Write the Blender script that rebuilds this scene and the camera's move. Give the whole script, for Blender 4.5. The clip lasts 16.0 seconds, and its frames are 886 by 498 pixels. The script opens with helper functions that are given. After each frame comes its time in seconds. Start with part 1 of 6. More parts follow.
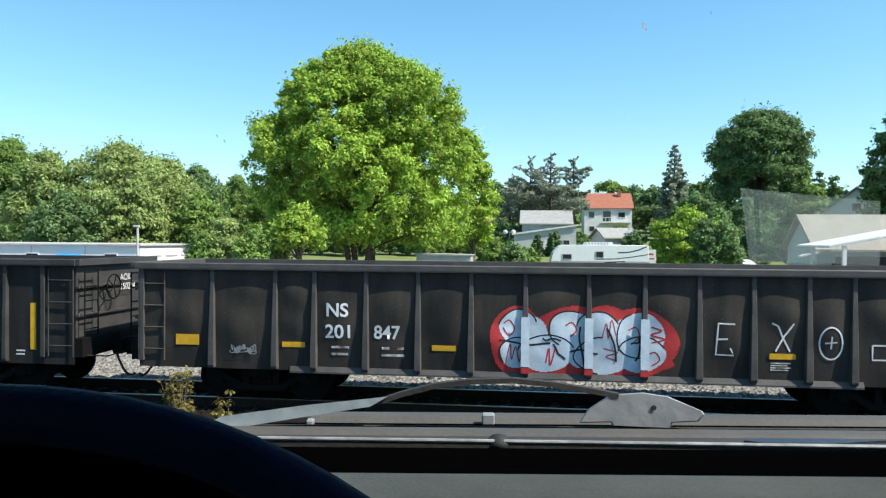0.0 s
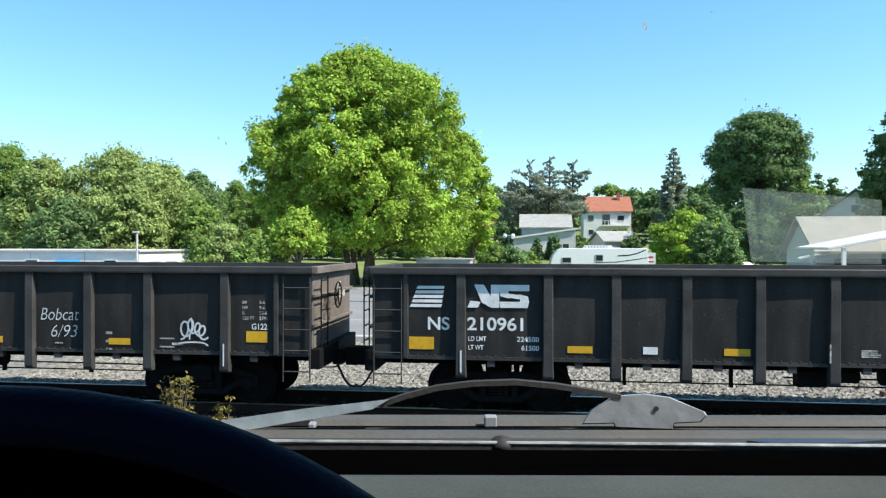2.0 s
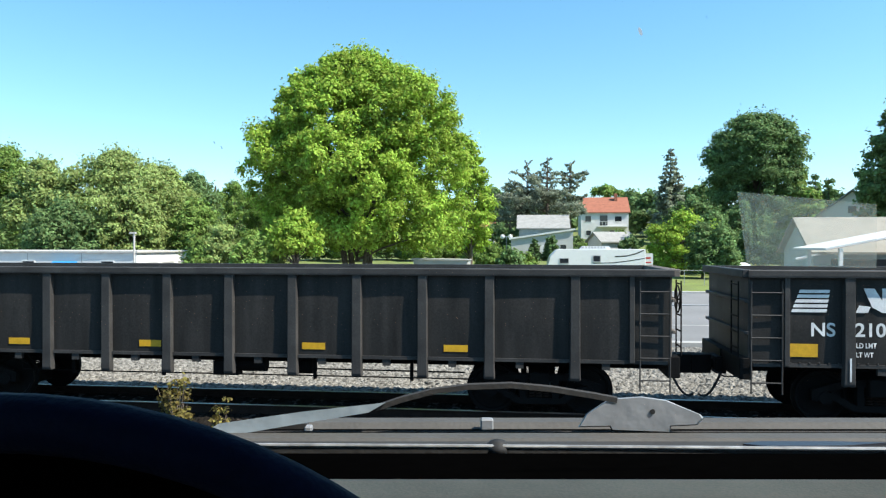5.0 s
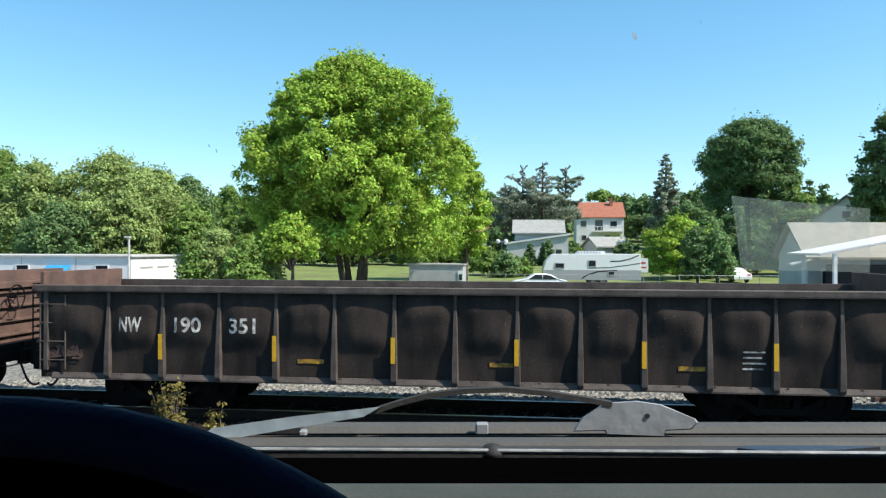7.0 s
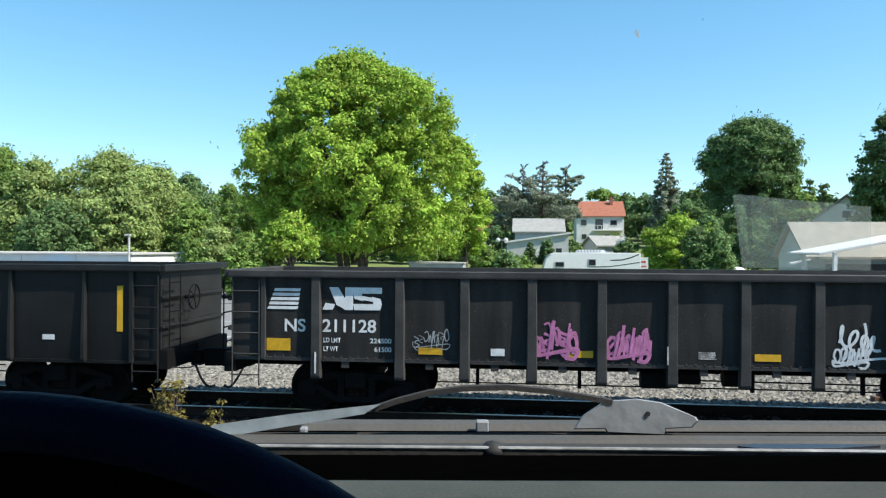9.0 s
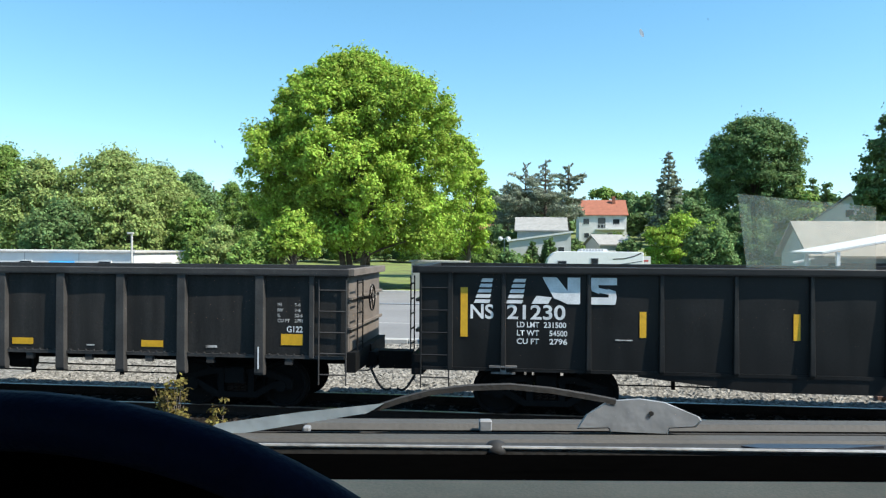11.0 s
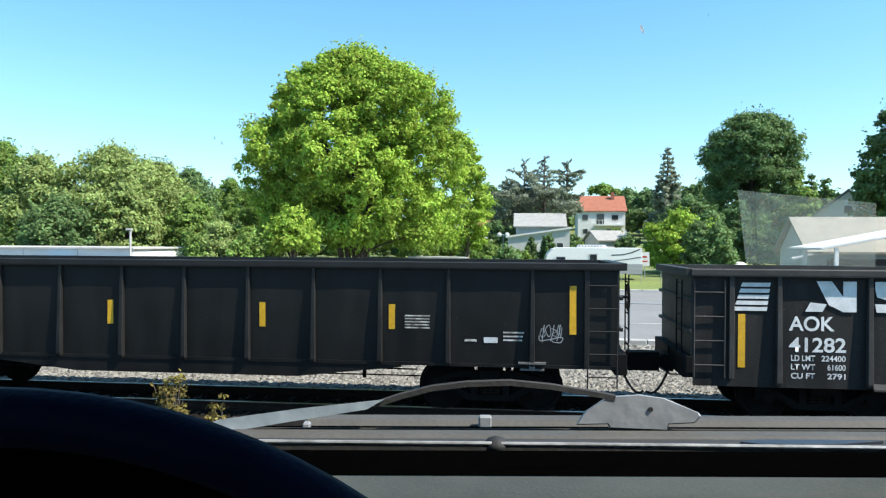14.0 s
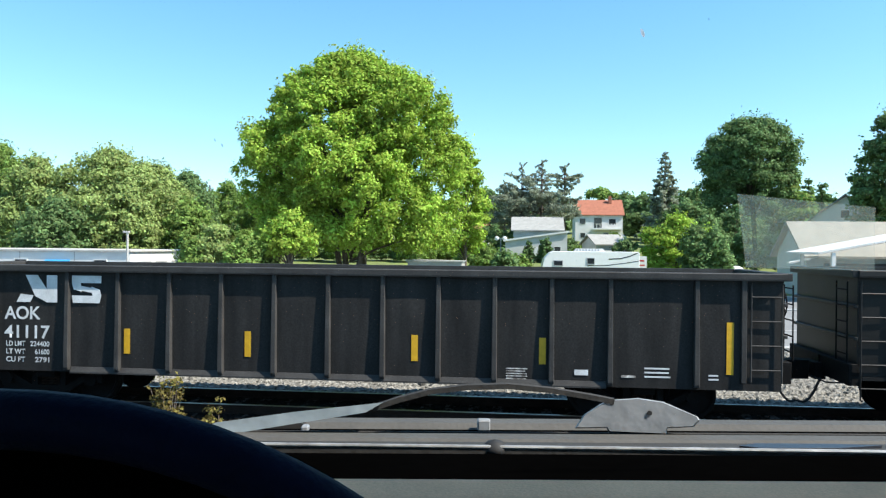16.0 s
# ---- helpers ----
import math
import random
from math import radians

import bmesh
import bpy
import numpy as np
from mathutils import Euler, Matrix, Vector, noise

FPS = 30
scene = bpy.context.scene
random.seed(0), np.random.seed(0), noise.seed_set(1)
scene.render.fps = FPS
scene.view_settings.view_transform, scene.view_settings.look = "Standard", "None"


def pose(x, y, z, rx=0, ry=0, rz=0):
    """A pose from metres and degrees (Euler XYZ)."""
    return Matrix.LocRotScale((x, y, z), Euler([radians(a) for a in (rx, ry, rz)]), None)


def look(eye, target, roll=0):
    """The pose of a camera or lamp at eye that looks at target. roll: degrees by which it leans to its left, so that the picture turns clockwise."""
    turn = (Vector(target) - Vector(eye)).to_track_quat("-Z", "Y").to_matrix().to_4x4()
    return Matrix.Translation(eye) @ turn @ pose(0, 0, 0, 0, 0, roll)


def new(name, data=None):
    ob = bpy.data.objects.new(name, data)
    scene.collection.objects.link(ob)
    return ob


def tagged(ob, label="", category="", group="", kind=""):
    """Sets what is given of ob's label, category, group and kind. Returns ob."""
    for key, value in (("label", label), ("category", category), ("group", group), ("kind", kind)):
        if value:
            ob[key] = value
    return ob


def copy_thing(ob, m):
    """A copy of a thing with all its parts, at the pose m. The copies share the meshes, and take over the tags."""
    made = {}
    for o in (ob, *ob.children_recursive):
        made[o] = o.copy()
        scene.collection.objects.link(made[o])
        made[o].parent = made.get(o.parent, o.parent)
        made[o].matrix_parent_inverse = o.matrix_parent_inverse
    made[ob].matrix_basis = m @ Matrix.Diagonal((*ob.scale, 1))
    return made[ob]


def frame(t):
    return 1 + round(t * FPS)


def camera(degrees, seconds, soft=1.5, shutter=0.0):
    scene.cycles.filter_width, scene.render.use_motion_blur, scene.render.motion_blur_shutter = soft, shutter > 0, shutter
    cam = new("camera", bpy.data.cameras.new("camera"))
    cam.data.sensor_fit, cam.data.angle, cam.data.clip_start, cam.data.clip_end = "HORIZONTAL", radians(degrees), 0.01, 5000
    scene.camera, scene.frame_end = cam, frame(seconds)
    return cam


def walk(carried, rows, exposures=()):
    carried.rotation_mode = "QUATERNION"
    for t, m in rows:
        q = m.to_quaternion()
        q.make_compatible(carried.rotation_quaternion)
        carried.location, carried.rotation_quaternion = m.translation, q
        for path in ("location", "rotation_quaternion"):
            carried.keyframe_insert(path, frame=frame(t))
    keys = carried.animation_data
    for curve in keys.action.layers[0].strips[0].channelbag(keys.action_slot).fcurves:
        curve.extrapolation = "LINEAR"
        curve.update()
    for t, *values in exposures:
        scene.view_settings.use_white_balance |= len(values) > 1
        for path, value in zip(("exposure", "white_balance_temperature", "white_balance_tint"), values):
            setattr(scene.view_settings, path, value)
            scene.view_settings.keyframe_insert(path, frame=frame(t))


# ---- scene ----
# ---------------------------------------------------------------- camera
EYE = 2.95          # height of the eye over the rail heads
# seconds, sideways and upward sway in metres, yaw, pitch, lean in degrees
SWAY = [
    (0.0, 0.0001, 0.0007, 6.875, -0.665, -0.852), (0.5, 0.0009, 0.0007, 6.581, -0.800, -0.856),
    (1.0, -0.0010, -0.0001, 6.425, -0.239, -0.758), (1.5, -0.0005, -0.0020, 6.644, -0.373, -0.578),
    (2.0, -0.0023, -0.0025, 6.832, -0.334, -0.509), (2.5, -0.0026, -0.0022, 6.904, -0.366, -0.585),
    (3.0, -0.0030, -0.0025, 6.838, -0.480, -0.550), (3.5, -0.0008, 0.0000, 6.587, -0.312, -0.552),
    (4.0, -0.0001, 0.0020, 6.648, -0.307, -0.492), (6.5, -0.0017, -0.0011, 6.590, -0.037, -0.488),
    (7.0, 0.0, 0.0, 6.300, 0.090, -0.570), (7.5, 0.0007, 0.0005, 6.180, 0.186, -0.618),
    (8.0, -0.0009, 0.0003, 6.144, 0.268, -0.844), (8.5, -0.0005, -0.0003, 6.223, 0.037, -0.789),
    (9.0, -0.0012, -0.0014, 6.302, -0.024, -0.716), (11.5, -0.0028, -0.0003, 6.499, -0.233, -0.799),
    (12.0, -0.0025, -0.0019, 6.342, -0.372, -0.755), (12.5, -0.0021, -0.0025, 6.292, -0.238, -0.751),
    (13.0, -0.0034, -0.0025, 6.292, -0.371, -0.750), (13.5, -0.0034, -0.0013, 6.426, -0.439, -0.754),
    (14.0, -0.0040, -0.0001, 6.392, -0.440, -0.761), (14.5, -0.0020, 0.0017, 6.233, -0.372, -0.759),
    (15.0, -0.0052, 0.0005, 6.159, -0.191, -0.891), (15.5, -0.0058, 0.0003, 6.158, -0.149, -0.901),
    (16.0, -0.0065, -0.0007, 6.199, -0.169, -0.930)]
LEVEL = 0.42        # the line runs level: lean of the head over that of the car
cam = camera(62.0, 16.0, soft=1.25)
walk(cam, [(t, pose(dx, 0, EYE + dz, 90 + p, r + LEVEL, y)) for t, dx, dz, y, p, r in SWAY], [(0.0, 0.84), (1.0, 0.94), (3.0, 0.96), (4.2, 0.99), (6.3, 0.84), (7.0, 0.78), (9.0, 0.78), (11.5, 0.92), (12.5, 0.98), (16.0, 1.03)])

# ---------------------------------------------------------------- sky and sun
SUN_EL, SUN_AZ = 49.0, 107.0      # degrees; azimuth clockwise from +y
world = bpy.data.worlds.new("sky")
scene.world = world
world.use_nodes = True
wn = world.node_tree.nodes
sky = wn.new("ShaderNodeTexSky")
sky.sky_type = "NISHITA"
sky.sun_disc = False
sky.sun_elevation, sky.sun_rotation = radians(SUN_EL), radians(SUN_AZ)
sky.air_density, sky.dust_density, sky.ozone_density = 1.1, 0.28, 2.0
wn["Background"].inputs["Strength"].default_value = 0.127
# a little haze-free: the band just over the horizon stays blue
dome, lift, level = wn.new("ShaderNodeTexCoord"), wn.new("ShaderNodeVectorMath"), wn.new("ShaderNodeVectorMath")
lift.inputs[1].default_value, level.operation = (0.0, 0.0, 0.045), "NORMALIZE"
world.node_tree.links.new(dome.outputs["Generated"], lift.inputs[0])
world.node_tree.links.new(lift.outputs[0], level.inputs[0])
world.node_tree.links.new(level.outputs[0], sky.inputs["Vector"])
hue = wn.new("ShaderNodeHueSaturation")
hue.inputs["Saturation"].default_value, hue.inputs["Hue"].default_value = 1.23, 0.485
world.node_tree.links.new(sky.outputs[0], hue.inputs["Color"])
world.node_tree.links.new(hue.outputs[0], wn["Background"].inputs["Color"])
lamp = bpy.data.lights.new("sun", "SUN")
lamp.energy, lamp.angle, lamp.color = 5.0, radians(0.5), (1.0, 0.95, 0.86)
sun = new("sun", lamp)
to_sun = Vector((math.sin(radians(SUN_AZ)) * math.cos(radians(SUN_EL)), math.cos(radians(SUN_AZ)) * math.cos(radians(SUN_EL)), math.sin(radians(SUN_EL))))
sun.matrix_world = look(to_sun * 50, (0, 0, 0))


# ---------------------------------------------------------------- materials
def mat(name, color, rough=0.7, metal=0.0, vary=0.25, scale=4.0, bump=0.1, second=None, fine=40.0, island=0.0, spread=0.5, spec=0.5, streak=0.0):
    """A worn surface: two scales of noise in the colour, fine relief; second: a colour of stains."""
    m = bpy.data.materials.new(name)
    m.use_nodes = True
    nt = m.node_tree
    n, l = nt.nodes, nt.links
    b = n["Principled BSDF"]
    b.inputs["Roughness"].default_value, b.inputs["Metallic"].default_value = rough, metal
    b.inputs["Specular IOR Level"].default_value = spec
    co = n.new("ShaderNodeTexCoord")
    big, small = n.new("ShaderNodeTexNoise"), n.new("ShaderNodeTexNoise")
    big.inputs["Scale"].default_value, small.inputs["Scale"].default_value = scale, fine
    big.inputs["Detail"].default_value = 5.0
    info0, off = n.new("ShaderNodeObjectInfo"), n.new("ShaderNodeVectorMath")
    off.operation = "MULTIPLY_ADD"
    off.inputs[1].default_value, off.inputs[2].default_value = (37.0, 11.0, 23.0), (0, 0, 0)
    l.new(info0.outputs["Random"], off.inputs[0])
    shift = n.new("ShaderNodeVectorMath")
    l.new(co.outputs["Object"], shift.inputs[0])
    l.new(off.outputs[0], shift.inputs[1])
    place = shift.outputs[0]
    l.new(place, small.inputs["Vector"])
    if streak:
        mp = n.new("ShaderNodeMapping")
        mp.inputs["Scale"].default_value = (streak, streak, 0.35)
        l.new(place, mp.inputs["Vector"])
        l.new(mp.outputs[0], big.inputs["Vector"])
        rr = n.new("ShaderNodeMapRange")
        rr.inputs[3].default_value, rr.inputs[4].default_value = rough - 0.12, min(1.0, rough + 0.22)
        l.new(big.outputs["Fac"], rr.inputs[0])
        l.new(rr.outputs[0], b.inputs["Roughness"])
    else:
        l.new(place, big.inputs["Vector"])
    ramp = n.new("ShaderNodeValToRGB")
    lo = second or [c * (1 - vary) for c in color]
    hi = [min(1, c * (1 + vary)) for c in color]
    ramp.color_ramp.elements[0].color, ramp.color_ramp.elements[1].color = (*lo, 1), (*hi, 1)
    ramp.color_ramp.elements[0].position, ramp.color_ramp.elements[1].position = 0.5 - spread / 2, 0.5 + spread / 2
    l.new(big.outputs["Fac"], ramp.inputs["Fac"])
    mix = n.new("ShaderNodeMix")
    mix.data_type, mix.blend_type = "RGBA", "MULTIPLY"
    mix.inputs[0].default_value = 1.0
    gray = n.new("ShaderNodeMapRange")
    gray.inputs[1].default_value, gray.inputs[2].default_value = 0.3, 0.7
    gray.inputs[3].default_value, gray.inputs[4].default_value = 1 - vary * 0.6, 1 + vary * 0.4
    l.new(small.outputs["Fac"], gray.inputs[0])
    l.new(ramp.outputs[0], mix.inputs[6])
    l.new(gray.outputs[0], mix.inputs[7])
    out = mix.outputs[2]
    if island:
        geo, info = n.new("ShaderNodeNewGeometry"), n.new("ShaderNodeHueSaturation")
        v, h = n.new("ShaderNodeMapRange"), n.new("ShaderNodeMapRange")
        v.inputs[3].default_value, v.inputs[4].default_value = 1 - island, 1 + island
        h.inputs[3].default_value, h.inputs[4].default_value = 0.48, 0.515
        l.new(geo.outputs["Random Per Island"], v.inputs[0])
        l.new(geo.outputs["Random Per Island"], h.inputs[0])
        l.new(v.outputs[0], info.inputs["Value"])
        l.new(h.outputs[0], info.inputs["Hue"])
        l.new(out, info.inputs["Color"])
        out = info.outputs[0]
    l.new(out, b.inputs["Base Color"])
    if bump:
        bp = n.new("ShaderNodeBump")
        bp.inputs["Strength"].default_value, bp.inputs["Distance"].default_value = bump, 0.02
        l.new(small.outputs["Fac"], bp.inputs["Height"])
        l.new(bp.outputs[0], b.inputs["Normal"])
    return m


def leaf_mat(name, color, island=0.35):
    """Leaves: matt green that also lets some light through."""
    m = mat(name, color, 0.75, vary=0.3, scale=0.35, bump=0, fine=3, island=island, spec=0.15)
    n, l = m.node_tree.nodes, m.node_tree.links
    b, o = n["Principled BSDF"], n["Material Output"]
    tr, mx = n.new("ShaderNodeBsdfTranslucent"), n.new("ShaderNodeMixShader")
    mx.inputs[0].default_value = 0.34
    l.new(b.inputs["Base Color"].links[0].from_socket, tr.inputs["Color"])
    l.new(b.outputs[0], mx.inputs[1])
    l.new(tr.outputs[0], mx.inputs[2])
    l.new(mx.outputs[0], o.inputs["Surface"])
    return m


def film_mat(name, color, share, rough=0.1):
    """A thin clear sheet: mostly see-through, with a share of surface."""
    m = bpy.data.materials.new(name)
    m.use_nodes = True
    n, l = m.node_tree.nodes, m.node_tree.links
    b, o = n["Principled BSDF"], n["Material Output"]
    b.inputs["Base Color"].default_value, b.inputs["Roughness"].default_value = (*color, 1), rough
    tp, tl, mx, my = n.new("ShaderNodeBsdfTransparent"), n.new("ShaderNodeBsdfTranslucent"), n.new("ShaderNodeMixShader"), n.new("ShaderNodeMixShader")
    tl.inputs["Color"].default_value = (*color, 1)
    my.inputs[0].default_value = 0.6
    mx.inputs[0].default_value = share
    l.new(b.outputs[0], my.inputs[1])
    l.new(tl.outputs[0], my.inputs[2])
    l.new(tp.outputs[0], mx.inputs[1])
    l.new(my.outputs[0], mx.inputs[2])
    l.new(mx.outputs[0], o.inputs["Surface"])
    return m


BLACK = mat("black_car_paint", (0.026, 0.0246, 0.023), 0.6, vary=0.45, scale=1.6, bump=0.08, spread=0.5, streak=2.5, spec=0.14)
BLACK_RIB = mat("black_post_paint", (0.044, 0.042, 0.04), 0.6, vary=0.35, scale=2.2, bump=0.08, spec=0.2)
JET = mat("glossy_black_paint", (0.008, 0.0078, 0.0075), 0.45, vary=0.45, scale=1.2, bump=0.06, spread=0.5, streak=2.5, spec=0.25)
JET_RIB = mat("glossy_black_post_paint", (0.0145, 0.014, 0.0135), 0.48, vary=0.35, scale=2.2, bump=0.08, spec=0.3)
BLACK_DEEP = mat("black_deep_side_paint", (0.023, 0.022, 0.021), 0.6, vary=0.45, scale=1.6, bump=0.08, spread=0.5, streak=2.5, spec=0.14)
BROWN = mat("rusty_car_paint", (0.032, 0.0235, 0.0185), 0.75, vary=0.5, scale=1.8, bump=0.1, second=(0.012, 0.009, 0.008), spread=0.4, streak=1.4, spec=0.2)
BROWN_RIB = mat("rusty_post_paint", (0.07, 0.054, 0.044), 0.75, vary=0.45, scale=3.0, bump=0.3, second=(0.028, 0.02, 0.016))
GREYED = mat("weathered_dark_paint", (0.037, 0.031, 0.0245), 0.7, vary=0.4, scale=1.5, bump=0.1, second=(0.017, 0.0155, 0.014), spread=0.4, streak=1.6, spec=0.2)
GREYED_RIB = mat("weathered_post_paint", (0.056, 0.051, 0.046), 0.7, vary=0.35, scale=3.0, bump=0.2)
RUST = mat("bright_rust", (0.1, 0.054, 0.04), 0.85, vary=0.4, scale=3.0, bump=0.3, second=(0.06, 0.035, 0.026))
DUSTY = mat("dusty_end_paint", (0.12, 0.1, 0.082), 0.8, vary=0.3, scale=2.0, bump=0.15)
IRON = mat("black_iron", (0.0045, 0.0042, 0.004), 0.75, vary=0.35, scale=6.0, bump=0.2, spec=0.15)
STEEL_EDGE = mat("rubbed_grey_steel", (0.16, 0.155, 0.15), 0.45, metal=0.4, vary=0.2, scale=8.0)
RAILSTEEL = mat("shiny_rail_steel", (0.32, 0.31, 0.30), 0.3, metal=0.85, vary=0.15, scale=3.0, bump=0.03)
RAILRUST = mat("rail_rust", (0.03, 0.019, 0.014), 0.85, vary=0.3, scale=5.0, spec=0.1)
WHITE = mat("white_stencil_paint", (0.62, 0.62, 0.61), 0.7, vary=0.18, scale=5.0, bump=0.05)
FADED = mat("faded_white_paint", (0.42, 0.40, 0.37), 0.75, vary=0.5, scale=9.0, bump=0.1, second=(0.12, 0.10, 0.085), spread=0.3)
RUSTPRINT = mat("nearly_gone_paint", (0.20, 0.16, 0.13), 0.8, vary=0.6, scale=12.0, bump=0.1, second=(0.03, 0.022, 0.018), spread=0.25)
YELLOW = mat("yellow_reflector", (0.6, 0.33, 0.012), 0.5, vary=0.15, scale=9.0, bump=0.03)
YELLOW_OLD = mat("worn_yellow_reflector", (0.34, 0.18, 0.012), 0.6, vary=0.5, scale=7.0, bump=0.05, second=(0.06, 0.035, 0.015), spread=0.3)
GRAF_GREY = mat("grey_spray", (0.30, 0.31, 0.31), 0.7, vary=0.25, scale=8.0)
GRAF_WHITE = mat("white_spray", (0.56, 0.57, 0.57), 0.7, vary=0.2, scale=8.0)
GRAF_PINK = mat("pink_spray", (0.46, 0.15, 0.3), 0.7, vary=0.25, scale=8.0)
GRAF_ROSE = mat("faded_rose_spray", (0.15, 0.075, 0.08), 0.7, vary=0.3, scale=8.0)
GRAF_RED = mat("red_spray", (0.42, 0.025, 0.022), 0.7, vary=0.2, scale=7.0)
GRAF_ICE = mat("pale_blue_spray", (0.54, 0.6, 0.63), 0.7, vary=0.15, scale=4.0, second=(0.40, 0.47, 0.53))
GRAF_SEA = mat("sea_green_spray", (0.42, 0.50, 0.47), 0.7, vary=0.3, scale=5.0, second=(0.42, 0.42, 0.2), spread=0.3)
GRAF_BLACK = mat("black_spray", (0.012, 0.012, 0.013), 0.6, vary=0.1)
BLUE = mat("blue_plastic", (0.03, 0.25, 0.55), 0.5, vary=0.1)
STONE = mat("grey_ballast", (0.19, 0.182, 0.162), 0.9, vary=0.55, scale=9.0, bump=0.6, fine=26.0, second=(0.06, 0.058, 0.052), spread=0.35, spec=0.15)
STONE_DARK = mat("shade_dark_ballast", (0.014, 0.012, 0.010), 0.9, vary=0.5, scale=9.0, bump=0.5, fine=26.0, spec=0.05)
SLEEPER = mat("old_sleeper_wood", (0.03, 0.023, 0.018), 0.9, vary=0.4, scale=5.0, bump=0.4)
ASPHALT = mat("pale_asphalt", (0.175, 0.174, 0.172), 0.9, vary=0.14, scale=0.25, bump=0.1, fine=8.0)
KERB = mat("pale_concrete", (0.4, 0.39, 0.365), 0.9, vary=0.15, scale=2.0)
GRASS = mat("lawn_grass", (0.12, 0.16, 0.03), 0.95, vary=0.45, scale=0.35, bump=0.5, fine=5.0, second=(0.10, 0.105, 0.035))
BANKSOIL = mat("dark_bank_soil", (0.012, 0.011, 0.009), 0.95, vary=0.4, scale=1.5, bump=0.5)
BARK = mat("grey_brown_bark", (0.10, 0.08, 0.062), 0.95, vary=0.4, scale=3.0, bump=0.6, fine=14.0)
LEAF_LIME = leaf_mat("lime_maple_leaves", (0.295, 0.43, 0.065))
LEAF_MID = leaf_mat("mid_green_leaves", (0.175, 0.27, 0.065))
LEAF_OLIVE = leaf_mat("olive_leaves", (0.265, 0.345, 0.115))
LEAF_DARK = leaf_mat("dark_green_leaves", (0.14, 0.225, 0.085))
LEAF_PINE = leaf_mat("blue_green_needles", (0.23, 0.265, 0.19))
LEAF_WEED = leaf_mat("dry_weed_leaves", (0.17, 0.14, 0.04))
SIDING = mat("white_siding", (0.6, 0.6, 0.585), 0.8, vary=0.06, scale=1.0, bump=0.03)
SIDING_GREY = mat("pale_grey_siding", (0.44, 0.445, 0.44), 0.8, vary=0.08, scale=1.0, bump=0.03)
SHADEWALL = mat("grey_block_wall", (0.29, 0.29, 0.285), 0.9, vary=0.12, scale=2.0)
ROOF_RED = mat("red_shingles", (0.29, 0.105, 0.062), 0.9, vary=0.2, scale=1.5, bump=0.3, fine=10.0)
ROOF_GREY = mat("grey_shingles", (0.27, 0.27, 0.255), 0.9, vary=0.15, scale=1.5, bump=0.3, fine=10.0)
ROOF_TAN = mat("tan_shingles", (0.26, 0.245, 0.205), 0.9, vary=0.15, scale=1.5, bump=0.3, fine=10.0)
DARKGLASS = mat("dark_window_glass", (0.02, 0.025, 0.03), 0.08, vary=0.1, bump=0)
CARWHITE = mat("white_car_paint", (0.64, 0.645, 0.65), 0.25, vary=0.04, bump=0)
CAMPER_GREY = mat("grey_camper_band", (0.28, 0.285, 0.3), 0.5, vary=0.06, bump=0)
RUBBER = mat("black_rubber", (0.012, 0.012, 0.012), 0.75, vary=0.2)
METALPOST = mat("galvanised_pipe", (0.36, 0.37, 0.38), 0.5, metal=0.5, vary=0.15)
DASH = mat("grey_dashboard_vinyl", (0.85, 0.44, 0.25), 0.9, vary=0.12, scale=12.0, bump=0.15, fine=300.0, spec=0.0)
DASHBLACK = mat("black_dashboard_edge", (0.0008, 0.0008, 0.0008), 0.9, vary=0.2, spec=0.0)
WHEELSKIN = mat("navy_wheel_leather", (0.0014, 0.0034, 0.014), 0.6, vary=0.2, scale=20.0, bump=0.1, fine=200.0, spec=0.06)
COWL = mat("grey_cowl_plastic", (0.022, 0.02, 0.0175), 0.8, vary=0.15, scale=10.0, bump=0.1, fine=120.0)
COWL_LIGHT = mat("pale_cowl_lip", (0.058, 0.055, 0.049), 0.8, vary=0.15, scale=10.0, bump=0.1, fine=120.0)
CHROME = mat("bright_moulding", (0.34, 0.335, 0.32), 0.4, metal=0.5, vary=0.4, scale=30.0)
WIPER = mat("grey_wiper_metal", (0.215, 0.222, 0.228), 0.6, metal=0.1, vary=0.1, scale=20.0)
BLADE = mat("pale_blade_metal", (0.27, 0.315, 0.335), 0.5, vary=0.12, scale=20.0)
CARBODY = mat("dark_vehicle_body", (0.02, 0.022, 0.03), 0.4, vary=0.1)
LINER = mat("dark_cabin_lining", (0.03, 0.03, 0.032), 0.9, vary=0.1)
REFLECTION = film_mat("milky_glass_reflection", (0.74, 0.80, 0.66), 0.23)
REFLECTION_DARK = film_mat("dark_reflection_strip", (0.10, 0.12, 0.11), 0.35)
GLINT = film_mat("pale_glint_speck", (0.8, 0.82, 0.82), 0.92)
SPECK = film_mat("dark_glass_speck", (0.05, 0.06, 0.07), 0.45)
GLASS = film_mat("windscreen_glass", (0.02, 0.02, 0.02), 0.02, 0.02)


# ---------------------------------------------------------------- mesh helpers
def box(bm, x0, x1, y0, y1, z0, z1):
    vs = [bm.verts.new((x, y, z)) for x in (x0, x1) for y in (y0, y1) for z in (z0, z1)]
    for f in ((0, 1, 3, 2), (4, 6, 7, 5), (0, 4, 5, 1), (2, 3, 7, 6), (0, 2, 6, 4), (1, 5, 7, 3)):
        bm.faces.new([vs[i] for i in f])
    return vs


